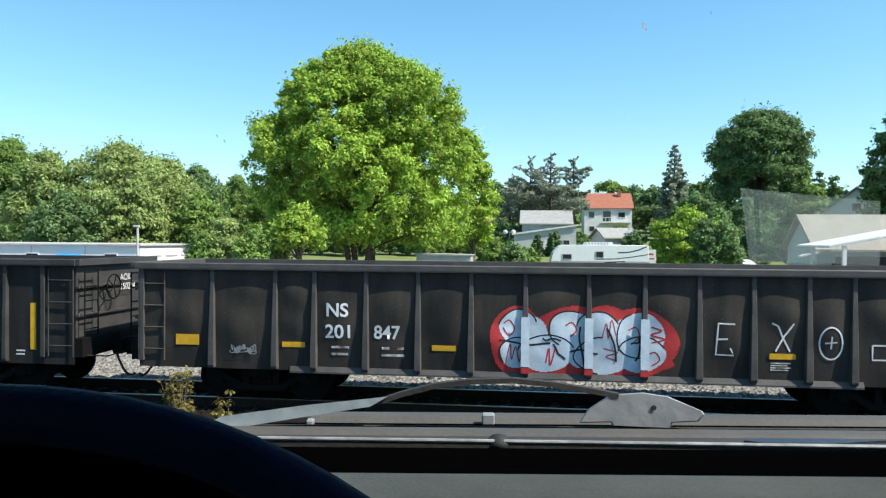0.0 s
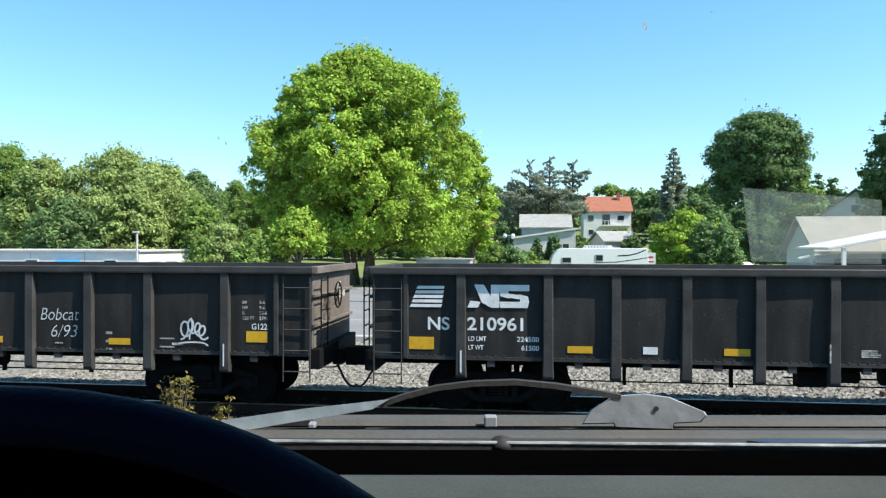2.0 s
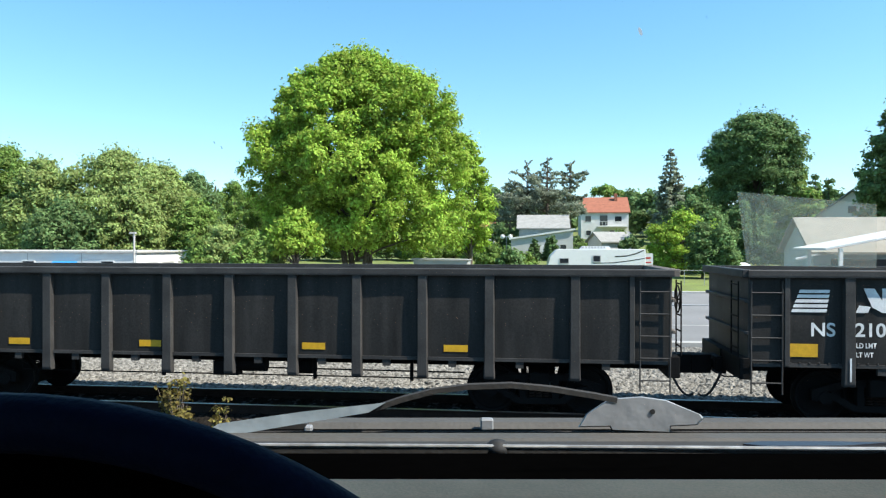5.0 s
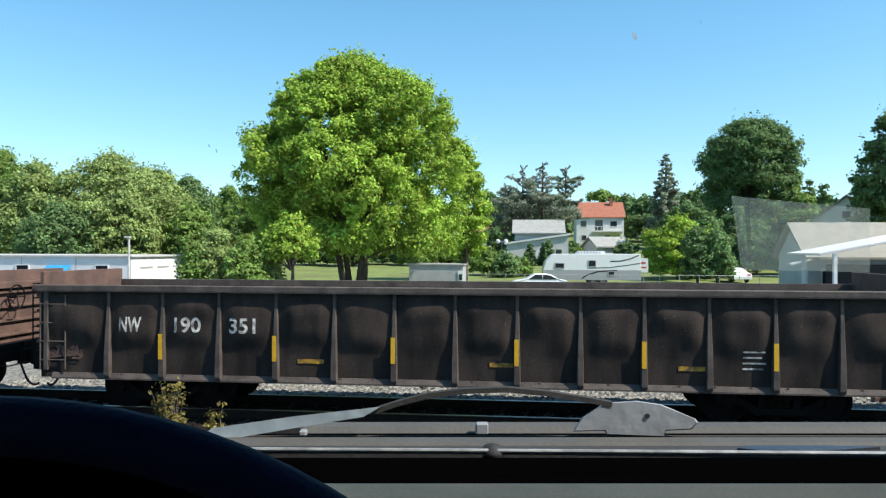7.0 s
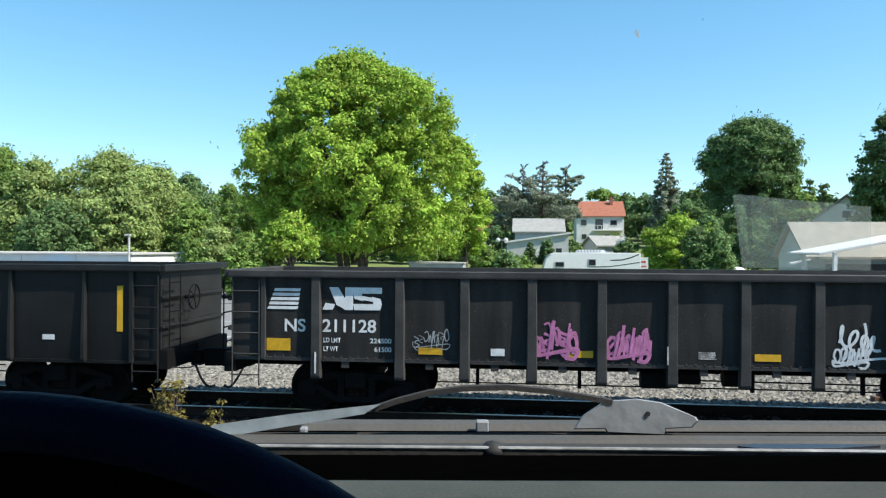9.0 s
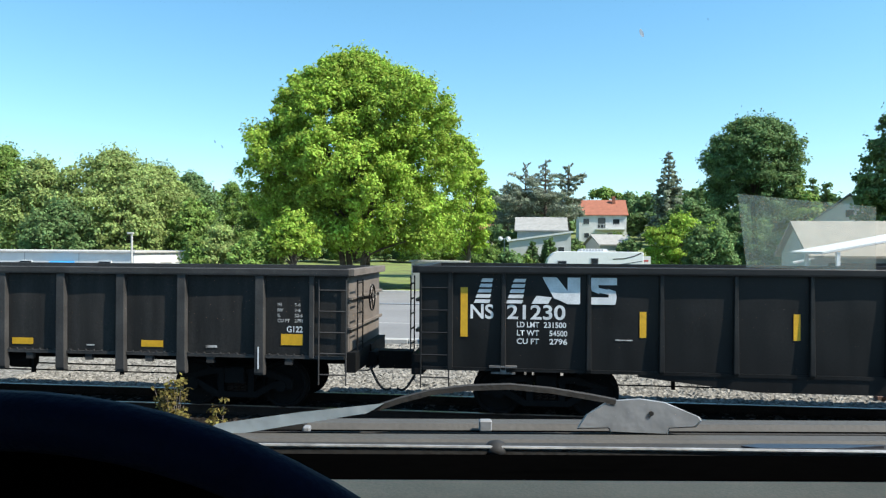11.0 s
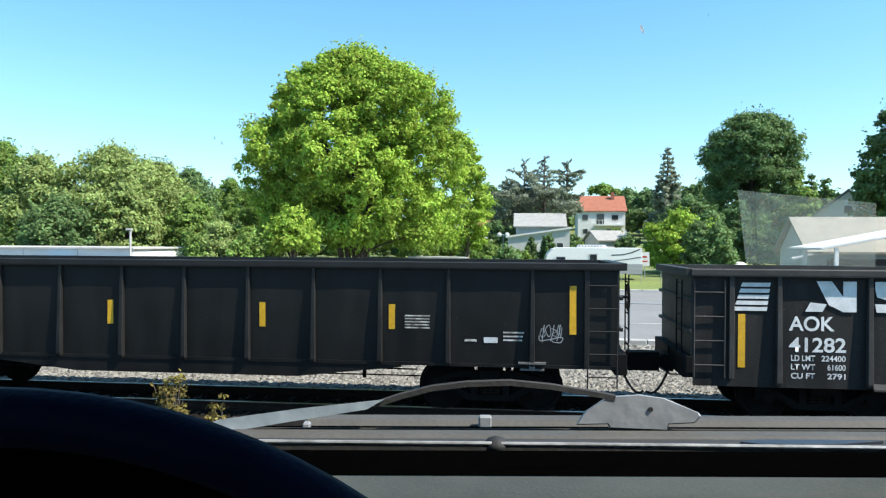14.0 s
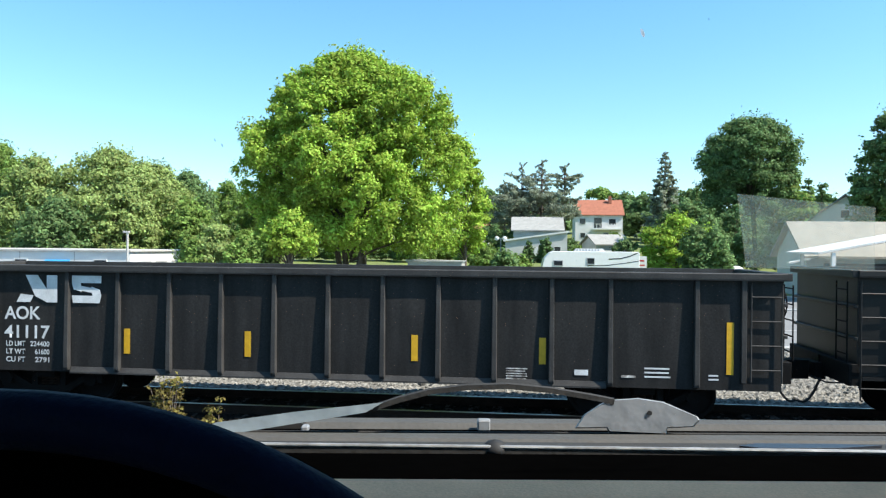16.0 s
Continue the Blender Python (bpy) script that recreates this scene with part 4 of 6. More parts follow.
def mark_x(car):
    words(car, "NS", 3.80, 1.52, 0.24, 0.42)
    words(car, "201", 3.78, 1.12, 0.24, 0.48)
    words(car, "847", 4.70, 1.12, 0.24, 0.50)
    bars(car, 3.9, 4.25, 0.92, 2, 0.045, FADED, 0.13, 3)
    bars(car, 4.85, 5.28, 0.92, 2, 0.045, FADED, 0.13, 4)
    rect(car, 0.86, 1.32, 0.92, 1.12, YELLOW)
    for d in (2.95, 5.78, 11.68):
        rect(car, d, d + 0.44, 0.92, 1.02, YELLOW)
    y = plane_of(car)
    # the big bubble-shaped piece with its red edge
    red = [blob(7.32, 1.14, 0.5, 0.62, 40, 0.05, 1), blob(8.3, 1.2, 0.75, 0.58, 40, 0.05, 2), blob(9.5, 1.16, 0.66, 0.6, 40, 0.05, 3), blob(8.45, 0.78, 1.6, 0.26, 40, 0.04, 4), blob(8.9, 1.2, 0.6, 0.58, 40, 0.05, 5)]
    gridpaint(car, red, 0.02, 0.002, "spray_piece_edge", GRAF_RED, "red halo round the sprayed piece")
    white = [(7.35, 1.38, 0.34, 0.32), (7.32, 0.92, 0.32, 0.27), (7.85, 0.92, 0.5, 0.33), (8.3, 1.36, 0.42, 0.33), (8.75, 1.36, 0.38, 0.34), (8.85, 0.9, 0.5, 0.32), (8.45, 1.05, 0.28, 0.36), (9.5, 1.28, 0.42, 0.42), (9.52, 0.94, 0.42, 0.32), (9.3, 1.2, 0.3, 0.4), (7.6, 1.2, 0.3, 0.4)]
    rounds = [blob(cx, cz, rx, rz, 36, 0.05, i) for i, (cx, cz, rx, rz) in enumerate(white)]
    gridpaint(car, rounds, 0.016, 0.004, "spray_letters", GRAF_ICE, "pale bubble letters")
    for i in (0, 1, 2, 3, 4, 5, 7, 8):
        loop = [Vector(q) for q in rounds[i]]
        arc = loop[4 + i:22 + i] if i % 2 else loop[2:18]
        part("spray_outline", hug(car, flat(ribbon(arc, 0.026), y + 0.004)), GRAF_BLACK, car)
    lines = []
    for i, (a, b, c, e) in enumerate(((7.0, 1.12, 7.95, 1.08), (7.95, 1.08, 8.2, 0.8), (7.45, 1.5, 7.5, 0.75), (8.45, 1.45, 8.5, 0.7), (8.3, 0.98, 8.75, 0.96), (8.95, 1.4, 9.1, 0.8), (9.35, 1.1, 9.55, 1.25), (9.4, 0.8, 9.6, 1.3), (7.75, 1.2, 8.1, 1.15))):
        lines += ribbon([(a - HALF + (c - a) * u + 0.03 * math.sin(5 * u + i), b + (e - b) * u + 0.03 * math.cos(6 * u + i)) for u in np.linspace(0, 1, 9)], 0.035)
    part("spray_lines", hug(car, flat(lines, y + 0.002)), GRAF_BLACK, car)
    for i, (cx, cz) in enumerate(((7.15, 1.38), (7.2, 0.9), (7.9, 0.9), (8.25, 1.36), (8.9, 1.36), (8.95, 0.9), (9.35, 1.3), (9.75, 1.3), (9.7, 0.86))):
        scrawl(car, cx - 0.1, cx + 0.12, cz - 0.15, cz + 0.14, GRAF_RED, 50 + i, 0.03, 1, 1, "spray_squiggle", -0.006)
    # the same paint carried over the posts
    for d in (7.47, 8.6, 9.58):
        rect(car, d - 0.075, d + 0.075, 0.68, 1.58, GRAF_ICE, "spray_on_post", SKIN - 0.003)
        rect(car, d - 0.075, d + 0.075, 0.56, 0.66, GRAF_RED, "spray_on_post", SKIN - 0.003)
    for strokes in ([[(11.10, 1.52), (10.82, 1.53), (10.80, 1.25), (10.78, 0.98), (11.08, 0.97), (11.02, 1.10)], [(10.80, 1.25), (10.98, 1.26)]], [[(11.72, 1.55), (11.82, 1.50), (11.90, 1.30), (12.02, 1.06)], [(12.08, 1.55), (11.92, 1.32), (11.78, 1.06)]]):
        part("spray_tag", hug(car, flat([q for st in strokes for q in ribbon([(spread(a) - HALF, b) for a, b in st], 0.03)], y)), GRAF_WHITE, car)
    ring = ribbon([(12.72 - HALF + 0.19 * math.cos(q), 1.22 + 0.28 * math.sin(q)) for q in np.linspace(0, 6.4, 30)], 0.028)
    ring += ribbon([(12.62 - HALF, 1.22), (12.82 - HALF, 1.24)], 0.028) + ribbon([(12.72 - HALF, 1.12), (12.73 - HALF, 1.34)], 0.028)
    part("spray_tag", hug(car, flat(ring, y)), GRAF_WHITE, car)
    part("spray_tag", flat(ribbon([(13.4 - HALF, 1.2), (13.75 - HALF, 1.2), (13.75 - HALF, 0.95), (13.4 - HALF, 0.95), (13.4 - HALF, 1.2)], 0.03), y), GRAF_WHITE, car)
    bars(car, 11.7, 12.05, 0.84, 4, 0.022, FADED, 0.04, 8)
    scrawl(car, 1.95, 2.45, 0.75, 0.95, GRAF_GREY, 77, 0.02, 3, 4)


BASE = {c: wagon(c) for c in KINDS}
USED = set()


def add_wagon(code, front, rear, label=""):
    """Put a wagon into the train between two couplers, given along the line at the start."""
    m = pose((front + rear) / 2, MID, 0)
    if code in USED:
        car = copy_thing(BASE[code], m)
    else:
        USED.add(code)
        car = BASE[code]
        car.matrix_basis = m
    car["code"] = code
    if label:
        tagged(car, label)
    MOVING.append((car, (front + rear) / 2))
    return car


# couplers from the front of the train to its rear, where they stand at the start
COUPLERS = [9.44, -8.25, -25.73, -43.12, -60.61, -78.31, -95.9, -113.5, -131.02, -148.63, -166.4, -184.05, -201.8, -219.54, -237.05, -254.77, -272.33, -289.86, -307.37, -324.9]
PLAN = [("X", "201847"), ("A", "150224"), ("G", "210961"), ("G", "210949"), ("N", "212090"), ("G", "210737"), ("G", ""), ("G", "211266"), ("W", "190351"), ("W", "190348"),
        ("G", "211128"), ("N", ""), ("N", "21230"), ("G", "211234"), ("N", "212178"), ("A", "41282"), ("N", "212075"), ("N", "212065"), ("A", "41117")]
WAGONS = []
pending = []
for i, (code, number) in enumerate(PLAN):
    pending.append((code, number, COUPLERS[i], COUPLERS[i + 1]))
# copies are taken before any markings are painted on the first of a kind
for code, number, front, rear in pending:
    WAGONS.append(add_wagon(code, front, rear))
for i, (code, number, front, rear) in enumerate(pending):
    car = WAGONS[i]
    if code == "G" and number:
        mark_g(car, number, i, number == "211266")
    elif code == "N" and number:
        mark_n(car, number, "54500", i)
    elif code == "A":
        mark_a(car, "WRWK" if number == "150224" else "AOK", number, i)
    elif code == "W":
        mark_w(car, number, i, number != "190348")
    elif code == "X":
        mark_x(car)
    else:
        for d in (4.02, 6.62, 9.64, 12.1) if code == "N" else (3.64, 6.34, 9.55, 12.21):
            if code == "N":
                rect(car, d, d + 0.115, 1.36, 1.82, YELLOW)
            else:
                rect(car, d, d + 0.44, 1.0, 1.125, YELLOW)
        if code == "N":
            rect(car, 15.38, 15.50, 1.32, 2.2, YELLOW)
            bars(car, 12.4, 12.9, 1.6, 5, 0.025, FADED, 0.055, i)
            rect(car, 13.85, 14.10, 1.14, 1.24, WHITE, "sticker")
    # the number stencilled small on the leading end
    if number and code != "W":
        cu = bpy.data.curves.new("text", "FONT")
        cu.body, cu.size = ("NS\n" if code in "GN" else "AOK\n") + number, 0.2
        tmp = bpy.data.objects.new("text", cu)
        me = bpy.data.meshes.new_from_object(tmp)
        bpy.data.objects.remove(tmp)
        me.materials.clear()
        part("end_lettering", me, WHITE, car, at=pose(HALF + 0.108, -0.1, 2.05, 90, 0, 90))

# sprayed tags, wagon by wagon
c = WAGONS[2]
for strokes in ([(13.28, 1.4), (13.42, 1.66), (13.7, 1.64), (13.74, 1.0), (13.5, 0.9), (13.36, 1.1), (13.34, 1.5)], [(13.46, 1.45), (13.6, 1.46), (13.6, 1.2), (13.47, 1.18), (13.46, 1.45)], [(13.8, 1.66), (14.1, 1.62), (14.12, 1.46), (13.94, 1.44), (13.94, 1.32), (14.12, 1.3), (14.14, 1.14), (13.96, 1.12), (13.96, 1.0), (14.16, 0.96), (14.14, 0.84), (13.8, 0.86), (13.78, 1.66)], [(13.3, 0.86), (13.9, 0.8), (14.3, 0.9), (14.34, 1.2), (14.22, 1.4)], [(13.26, 1.2), (13.2, 1.3), (13.26, 1.5)]):
    part("spray_tag", flat(ribbon([(spread(a) - HALF, b) for a, b in strokes], 0.035), plane_of(c) - 0.003), GRAF_ROSE, c)
c = WAGONS[3]
words(c, "Bobcat", 10.80, 1.46, 0.24, 0.80, GRAF_WHITE)
words(c, "6/93", 11.02, 1.13, 0.24, 0.55, GRAF_WHITE)
looped(c, 13.62, 14.25, 1.02, 1.54, GRAF_WHITE, 12, 0.035, 4)
bars(c, 13.25, 13.6, 1.12, 2, 0.03, GRAF_GREY, 0.16, 6)
looped(c, 4.62, 5.46, 1.2, 1.75, GRAF_GREY, 13, 0.025, 4)
scrawl(c, 4.6, 5.4, 1.14, 1.8, GRAF_GREY, 13, 0.02, 3, 4)
scrawl(c, 3.4, 3.65, 1.1, 1.5, GRAF_GREY, 14, 0.02, 2, 3)
bars(c, 12.15, 12.3, 1.2, 3, 0.05, GRAF_GREY, 0.16, 5)
c = WAGONS[5]
for k, (a, b, z0, z1, turns) in enumerate(((3.55, 4.3, 1.15, 1.75, 4), (4.75, 5.45, 1.1, 1.7, 3), (5.83, 6.6, 1.03, 2.0, 3), (7.08, 7.77, 0.95, 1.78, 3), (9.2, 10.34, 1.0, 1.88, 5), (11.92, 12.8, 1.08, 1.9, 3), (13.2, 14.45, 0.9, 1.72, 5))):
    looped(c, a, b, z0, z1, GRAF_WHITE if k else GRAF_GREY, 20 + k, 0.036, turns)
    scrawl(c, a + 0.05, b, z0 + 0.08, z1 - 0.1, GRAF_GREY, 120 + k, 0.022, 2, 3)
looped(c, 7.82, 8.8, 0.92, 1.75, GRAF_GREY, 33, 0.03, 3)
part("spray_tag", flat(ribbon([(13.85 - HALF + 0.12 * math.cos(q), 1.86 + 0.1 * math.sin(q)) for q in np.linspace(0, 6.3, 16)], 0.035), plane_of(c) - 0.003), GRAF_WHITE, c)
looped(c, 10.35, 10.95, 1.1, 1.68, GRAF_GREY, 31, 0.02, 2)
c = WAGONS[7]
BUBBLE = {"B": [[(0.15, 0.05), (0.12, 0.95)], [(0.12, 0.95), (0.6, 0.97), (0.82, 0.78), (0.55, 0.55), (0.15, 0.52)], [(0.5, 0.54), (0.9, 0.36), (0.85, 0.1), (0.15, 0.04)]],
          "A": [[(0.0, 0.04), (0.3, 0.6), (0.42, 0.97), (0.62, 0.97), (0.74, 0.5), (1.0, 0.04)], [(0.2, 0.35), (0.8, 0.35)]],
          "Y": [[(0.02, 0.95), (0.22, 0.6), (0.5, 0.45), (0.98, 0.97)], [(0.5, 0.45), (0.44, 0.04)]],
          "O": [[(0.5, 0.03), (0.12, 0.2), (0.05, 0.55), (0.3, 0.95), (0.7, 0.95), (0.95, 0.6), (0.88, 0.2), (0.5, 0.03)]],
          "U": [[(0.02, 0.97), (0.1, 0.3), (0.4, 0.03), (0.75, 0.2), (0.85, 0.5), (0.98, 0.97)]]}
for k, (letter, d, wide) in enumerate(zip("BAYOU", (4.68, 5.9, 7.14, 8.42, 9.6), (0.58, 0.64, 0.7, 0.64, 0.7))):
    gridpaint(c, fat_strokes(d, 1.04, wide, 0.86, BUBBLE[letter], 0.22), 0.025, 0.016, "spray_piece_edge", GRAF_ROSE, "faded rose halo round the letters")
    gridpaint(c, fat_strokes(d, 1.04, wide, 0.86, BUBBLE[letter], 0.125), 0.02, 0.021, "spray_letters", GRAF_SEA, "pale sea-green bubble letter")
    for z in (1.05, 1.35, 1.6):
        part("spray_dot", flat([blob(KINDS["G"]["posts"][k + 2], z + 0.05 * math.sin(3 * k + z), 0.07, 0.08, 14, 0.1, k)], SKIN - 0.004), GRAF_ROSE, c)
part("spray_tag", flat([[(3.14 - HALF, 1.6), (3.24 - HALF, 1.6), (3.19 - HALF, 1.78)], [(3.14 - HALF, 1.82), (3.24 - HALF, 1.82), (3.19 - HALF, 2.0)]], SKIN - 0.004), BLUE, c)
c = WAGONS[9]
words(c, "Bobcat", 3.95, 1.32, 0.2, 0.66, FADED)
words(c, "6/99", 4.12, 1.04, 0.2, 0.42, FADED)
rect(c, 0.40, 0.84, 0.92, 1.12, YELLOW)
words(c, "NW", 1.72, 1.45, 0.24, 0.42, RUSTPRINT)
words(c, "190", 1.70, 1.08, 0.24, 0.46, RUSTPRINT)
words(c, "8", 3.20, 1.10, 0.24, 0.15, FADED)
bars(c, 3.0, 3.5, 0.86, 1, 0.05, RUSTPRINT, 0.1, 3)
c = WAGONS[8]
scrawl(c, 0.25, 0.95, 0.8, 1.1, RUST, 41, 0.05, 3, 4)
c = WAGONS[10]
scrawl(c, 3.55, 4.2, 1.05, 1.45, GRAF_GREY, 42, 0.02, 3, 4)
for k, (a, b, z0, z1) in enumerate(((5.72, 6.5, 0.86, 1.68), (7.02, 7.75, 0.84, 1.6))):
    scrawl(c, a, b, z0, z1, GRAF_PINK, 43 + k, 0.06, 4, 7)
    scrawl(c, a + 0.04, b - 0.02, z0 + 0.04, z1 - 0.15, GRAF_PINK, 143 + k, 0.06, 4, 4)
looped(c, 10.8, 11.72, 0.98, 1.7, GRAF_WHITE, 45, 0.05, 4)
scrawl(c, 10.85, 11.4, 0.86, 1.3, GRAF_WHITE, 145, 0.045, 3, 4)
for strokes in ([(13.2, 1.2), (13.26, 1.85), (13.36, 1.55), (13.46, 1.9), (13.54, 1.4)], [(13.82, 1.95), (13.62, 1.93), (13.62, 1.36)], [(13.62, 1.66), (13.8, 1.68)], [(14.06, 1.98), (13.9, 2.0), (13.86, 1.7), (13.92, 1.5), (14.06, 1.52)], [(14.1, 1.42), (14.14, 2.06), (14.3, 2.04), (14.3, 1.8), (14.14, 1.74), (14.36, 1.44)], [(14.42, 1.5), (14.38, 1.72), (14.46, 1.82), (14.5, 1.6), (14.42, 1.5)], [(13.5, 1.36), (13.8, 1.28), (14.3, 1.4), (13.9, 1.18), (13.7, 1.1)]):
    part("spray_tag", flat(ribbon([(spread(a) - HALF, b) for a, b in strokes], 0.055), plane_of(c) - 0.003), GRAF_WHITE, c)
c = WAGONS[14]
words(c, "SWISH", 13.38, 1.50, 0.21, 0.95, GRAF_WHITE)
part("spray_piece_edge", flat(ribbon([(3.6 - HALF + 0.36 * math.cos(q), 1.38 + 0.32 * math.sin(q)) for q in np.linspace(0.3, 6.1, 30)], 0.045), plane_of(c) - 0.003), GRAF_GREY, c)
scrawl(c, 3.15, 3.85, 1.12, 1.86, GRAF_GREY, 47, 0.05, 3, 4)
c = WAGONS[15]
looped(c, 10.48, 11.18, 0.84, 1.6, GRAF_WHITE, 48, 0.02, 5)
scrawl(c, 13.4, 14.3, 1.35, 1.62, GRAF_GREY, 49, 0.015, 4, 6)
c = WAGONS[16]
scrawl(c, 14.85, 15.25, 1.12, 1.5, GRAF_GREY, 51, 0.018, 3, 4)


# ---------------------------------------------------------------- trees
def leaf_cloud(lobes, count, size, seed, up=0.35, loose=0.55, shoots=0.16):
    """Small bent leaf blades strewn over the upper skins of many lobes (centre, radii), with leafy shoots that stick out."""
    rng = np.random.default_rng(seed)
    area = np.array([r[0] * r[2] for _, r in lobes])
    sticks = int(count * shoots / 9)
    pick = rng.choice(len(lobes), count, p=area / area.sum())
    along = np.zeros(count)
    d = rng.normal(size=(count, 3))
    d[:, 2] = np.where((d[:, 2] < 0) & (rng.random(count) < 0.55), -d[:, 2], d[:, 2])
    d /= np.linalg.norm(d, axis=1)[:, None]
    for arr in (pick, d):
        arr[:sticks * 9] = np.repeat(arr[:sticks], 9, axis=0)
    along[:sticks * 9] = np.tile(np.linspace(0.0, 1.0, 9), sticks)
    c = np.array([l[0] for l in lobes])[pick]
    r = np.array([l[1] for l in lobes])[pick]
    reach = rng.random(count) ** 0.33 * (1 + 0.1 * rng.normal(size=count))
    reach[:sticks * 9] = 0.8
    p = c + d * r * reach[:, None]
    grow = d + np.array([0, 0, 0.55])
    mean = np.minimum(r[:, 0], 1.1)
    p += grow * (along * mean * np.repeat(rng.uniform(0.25, 0.8, count // 9 + 1), 9)[:count])[:, None]
    p[:sticks * 9] += rng.normal(scale=size * 0.7, size=(sticks * 9, 3))
    nrm = d + rng.normal(scale=loose, size=(count, 3)) + np.array([0, 0, up])
    nrm /= np.linalg.norm(nrm, axis=1)[:, None]
    a = np.cross(nrm, rng.normal(size=(count, 3)))
    a /= np.linalg.norm(a, axis=1)[:, None] + 1e-9
    b = np.cross(nrm, a)
    s = (size * rng.uniform(0.55, 1.35, count))[:, None]
    verts = np.stack([p - a * s, p - b * s * 0.62 + nrm * s * 0.12, p + a * s, p + b * s * 0.62 + nrm * s * 0.12], 1).reshape(-1, 3)
    me = bpy.data.meshes.new("leaves")
    me.vertices.add(count * 4)
    me.vertices.foreach_set("co", verts.ravel().astype(np.float32))
    me.loops.add(count * 4)
    me.loops.foreach_set("vertex_index", np.arange(count * 4, dtype=np.int32))
    me.polygons.add(count)
    me.polygons.foreach_set("loop_start", np.arange(0, count * 4, 4, dtype=np.int32))
    me.update(calc_edges=True)
    return me


def broad_lobes(height, low, half, depth, seed, n, shape, lobe, tight=0.62, wild=0.22, tall_lobes=1.0):
    """Boughs of leaves, kept apart from one another, that fill a crown whose half width at each level follows shape (0 to 1 up)."""
    rng = random.Random(seed)
    out, mids, rads = [], np.empty((n, 3)), np.empty(n)
    levels, widths = [s[0] for s in shape], [s[1] for s in shape]
    for i in range(n * 5):
        if len(out) == n:
            break
        h = rng.random() ** 0.85
        q = rng.uniform(0, 6.28)
        f = rng.uniform(0.82, 1.0) if i % 4 else rng.uniform(0.15, 0.8)
        rr = lobe * rng.uniform(0.55, 1.3)
        bend = noise.noise((math.cos(q) * 1.6 + seed, math.sin(q) * 1.6, h * 3.2))
        w = np.interp(min(1.0, h + 0.5 * rr / (height - low)), levels, widths) * (1 + wild * bend) * f
        flat_z = rng.uniform(0.55, 0.8) * tall_lobes
        x = math.cos(q) * max(0.0, half * w - rr * 0.85)
        y = math.sin(q) * max(0.0, depth * w - rr * 0.85)
        z = low + (height - low) * h
        z = min(max(z, low + rr * flat_z * 0.8), height - rr * flat_z)
        m = len(out)
        if m and i % 9 and (np.linalg.norm(mids[:m] - (x, y, z), axis=1) < tight * (rads[:m] + rr)).any():
            continue
        mids[m], rads[m] = (x, y, z), rr
        out.append(((x, y, z), (rr, rr, rr * flat_z)))
    return out


ROUND = [(0, 0.55), (0.15, 0.9), (0.4, 1.0), (0.65, 0.86), (0.85, 0.55), (1, 0.14)]
DOME = [(0, 0.8), (0.2, 0.98), (0.5, 1.0), (0.75, 0.8), (0.92, 0.45), (1, 0.16)]
BALL = [(0, 0.6), (0.2, 0.92), (0.5, 1), (0.75, 0.95), (0.9, 0.74), (1, 0.48)]
MAPLE = [(0, 0.62), (0.06, 0.8), (0.15, 0.93), (0.4, 1.0), (0.6, 0.97), (0.74, 0.84), (0.85, 0.62), (0.93, 0.4), (1, 0.14)]


def broad_tree(name, base, height, low, half, leaves, material, label, seed, stems=1, lobe=1.5, n=60, shape=ROUND, size=0.26, trunk=0.3, group="", depth=None, tight=0.62, wild=0.22, tall_lobes=1.0):
    """A broad-leaved tree: tapered trunk or stems, limbs that reach into the crown, a crown of leaves."""
    rng = random.Random(seed)
    tree = thing(name, label, "tree" if name.endswith("tree") else "bush", Matrix.Translation(base), group)
    lobes = broad_lobes(height, low, half, depth or half, seed, n, shape, lobe, tight, wild, tall_lobes)
    bm = bmesh.new()
    for s in range(stems):
        q = 6.28 * s / stems + 0.6
        fx, fy = (0.0, 0.0) if stems == 1 else (math.cos(q) * trunk * 2.3, math.sin(q) * trunk * 1.2)
        lean = (rng.uniform(-0.06, 0.06) + fx * 0.14, rng.uniform(-0.06, 0.06))
        pts = [(fx + lean[0] * z + 0.08 * math.sin(z + s), fy + lean[1] * z, z) for z in np.linspace(-0.3, height * 0.8, 9)]
        tube(bm, pts, [trunk / (1 if stems == 1 else 1.35) * (1.25 if i == 0 else 1 - 0.85 * i / 8) for i in range(9)], 9)
    part("trunk", bm, BARK, tree, smooth=True)
    bm = bmesh.new()
    for i in range(min(26, len(lobes) // 2)):
        t = lobes[i * 2][0]
        z0 = max(low * 0.75, t[2] * rng.uniform(0.35, 0.65))
        s = rng.uniform(-0.1, 0.1) * half
        tube(bm, [(s * 0.2, 0, z0), (t[0] * 0.4, t[1] * 0.4, z0 + (t[2] - z0) * 0.5), (t[0], t[1], t[2])], [trunk * 0.34, trunk * 0.2, trunk * 0.06], 6)
    part("limbs", bm, BARK, tree)
    crown = part("crown", leaf_cloud(lobes, leaves, size, seed), material, tree)
    return tree


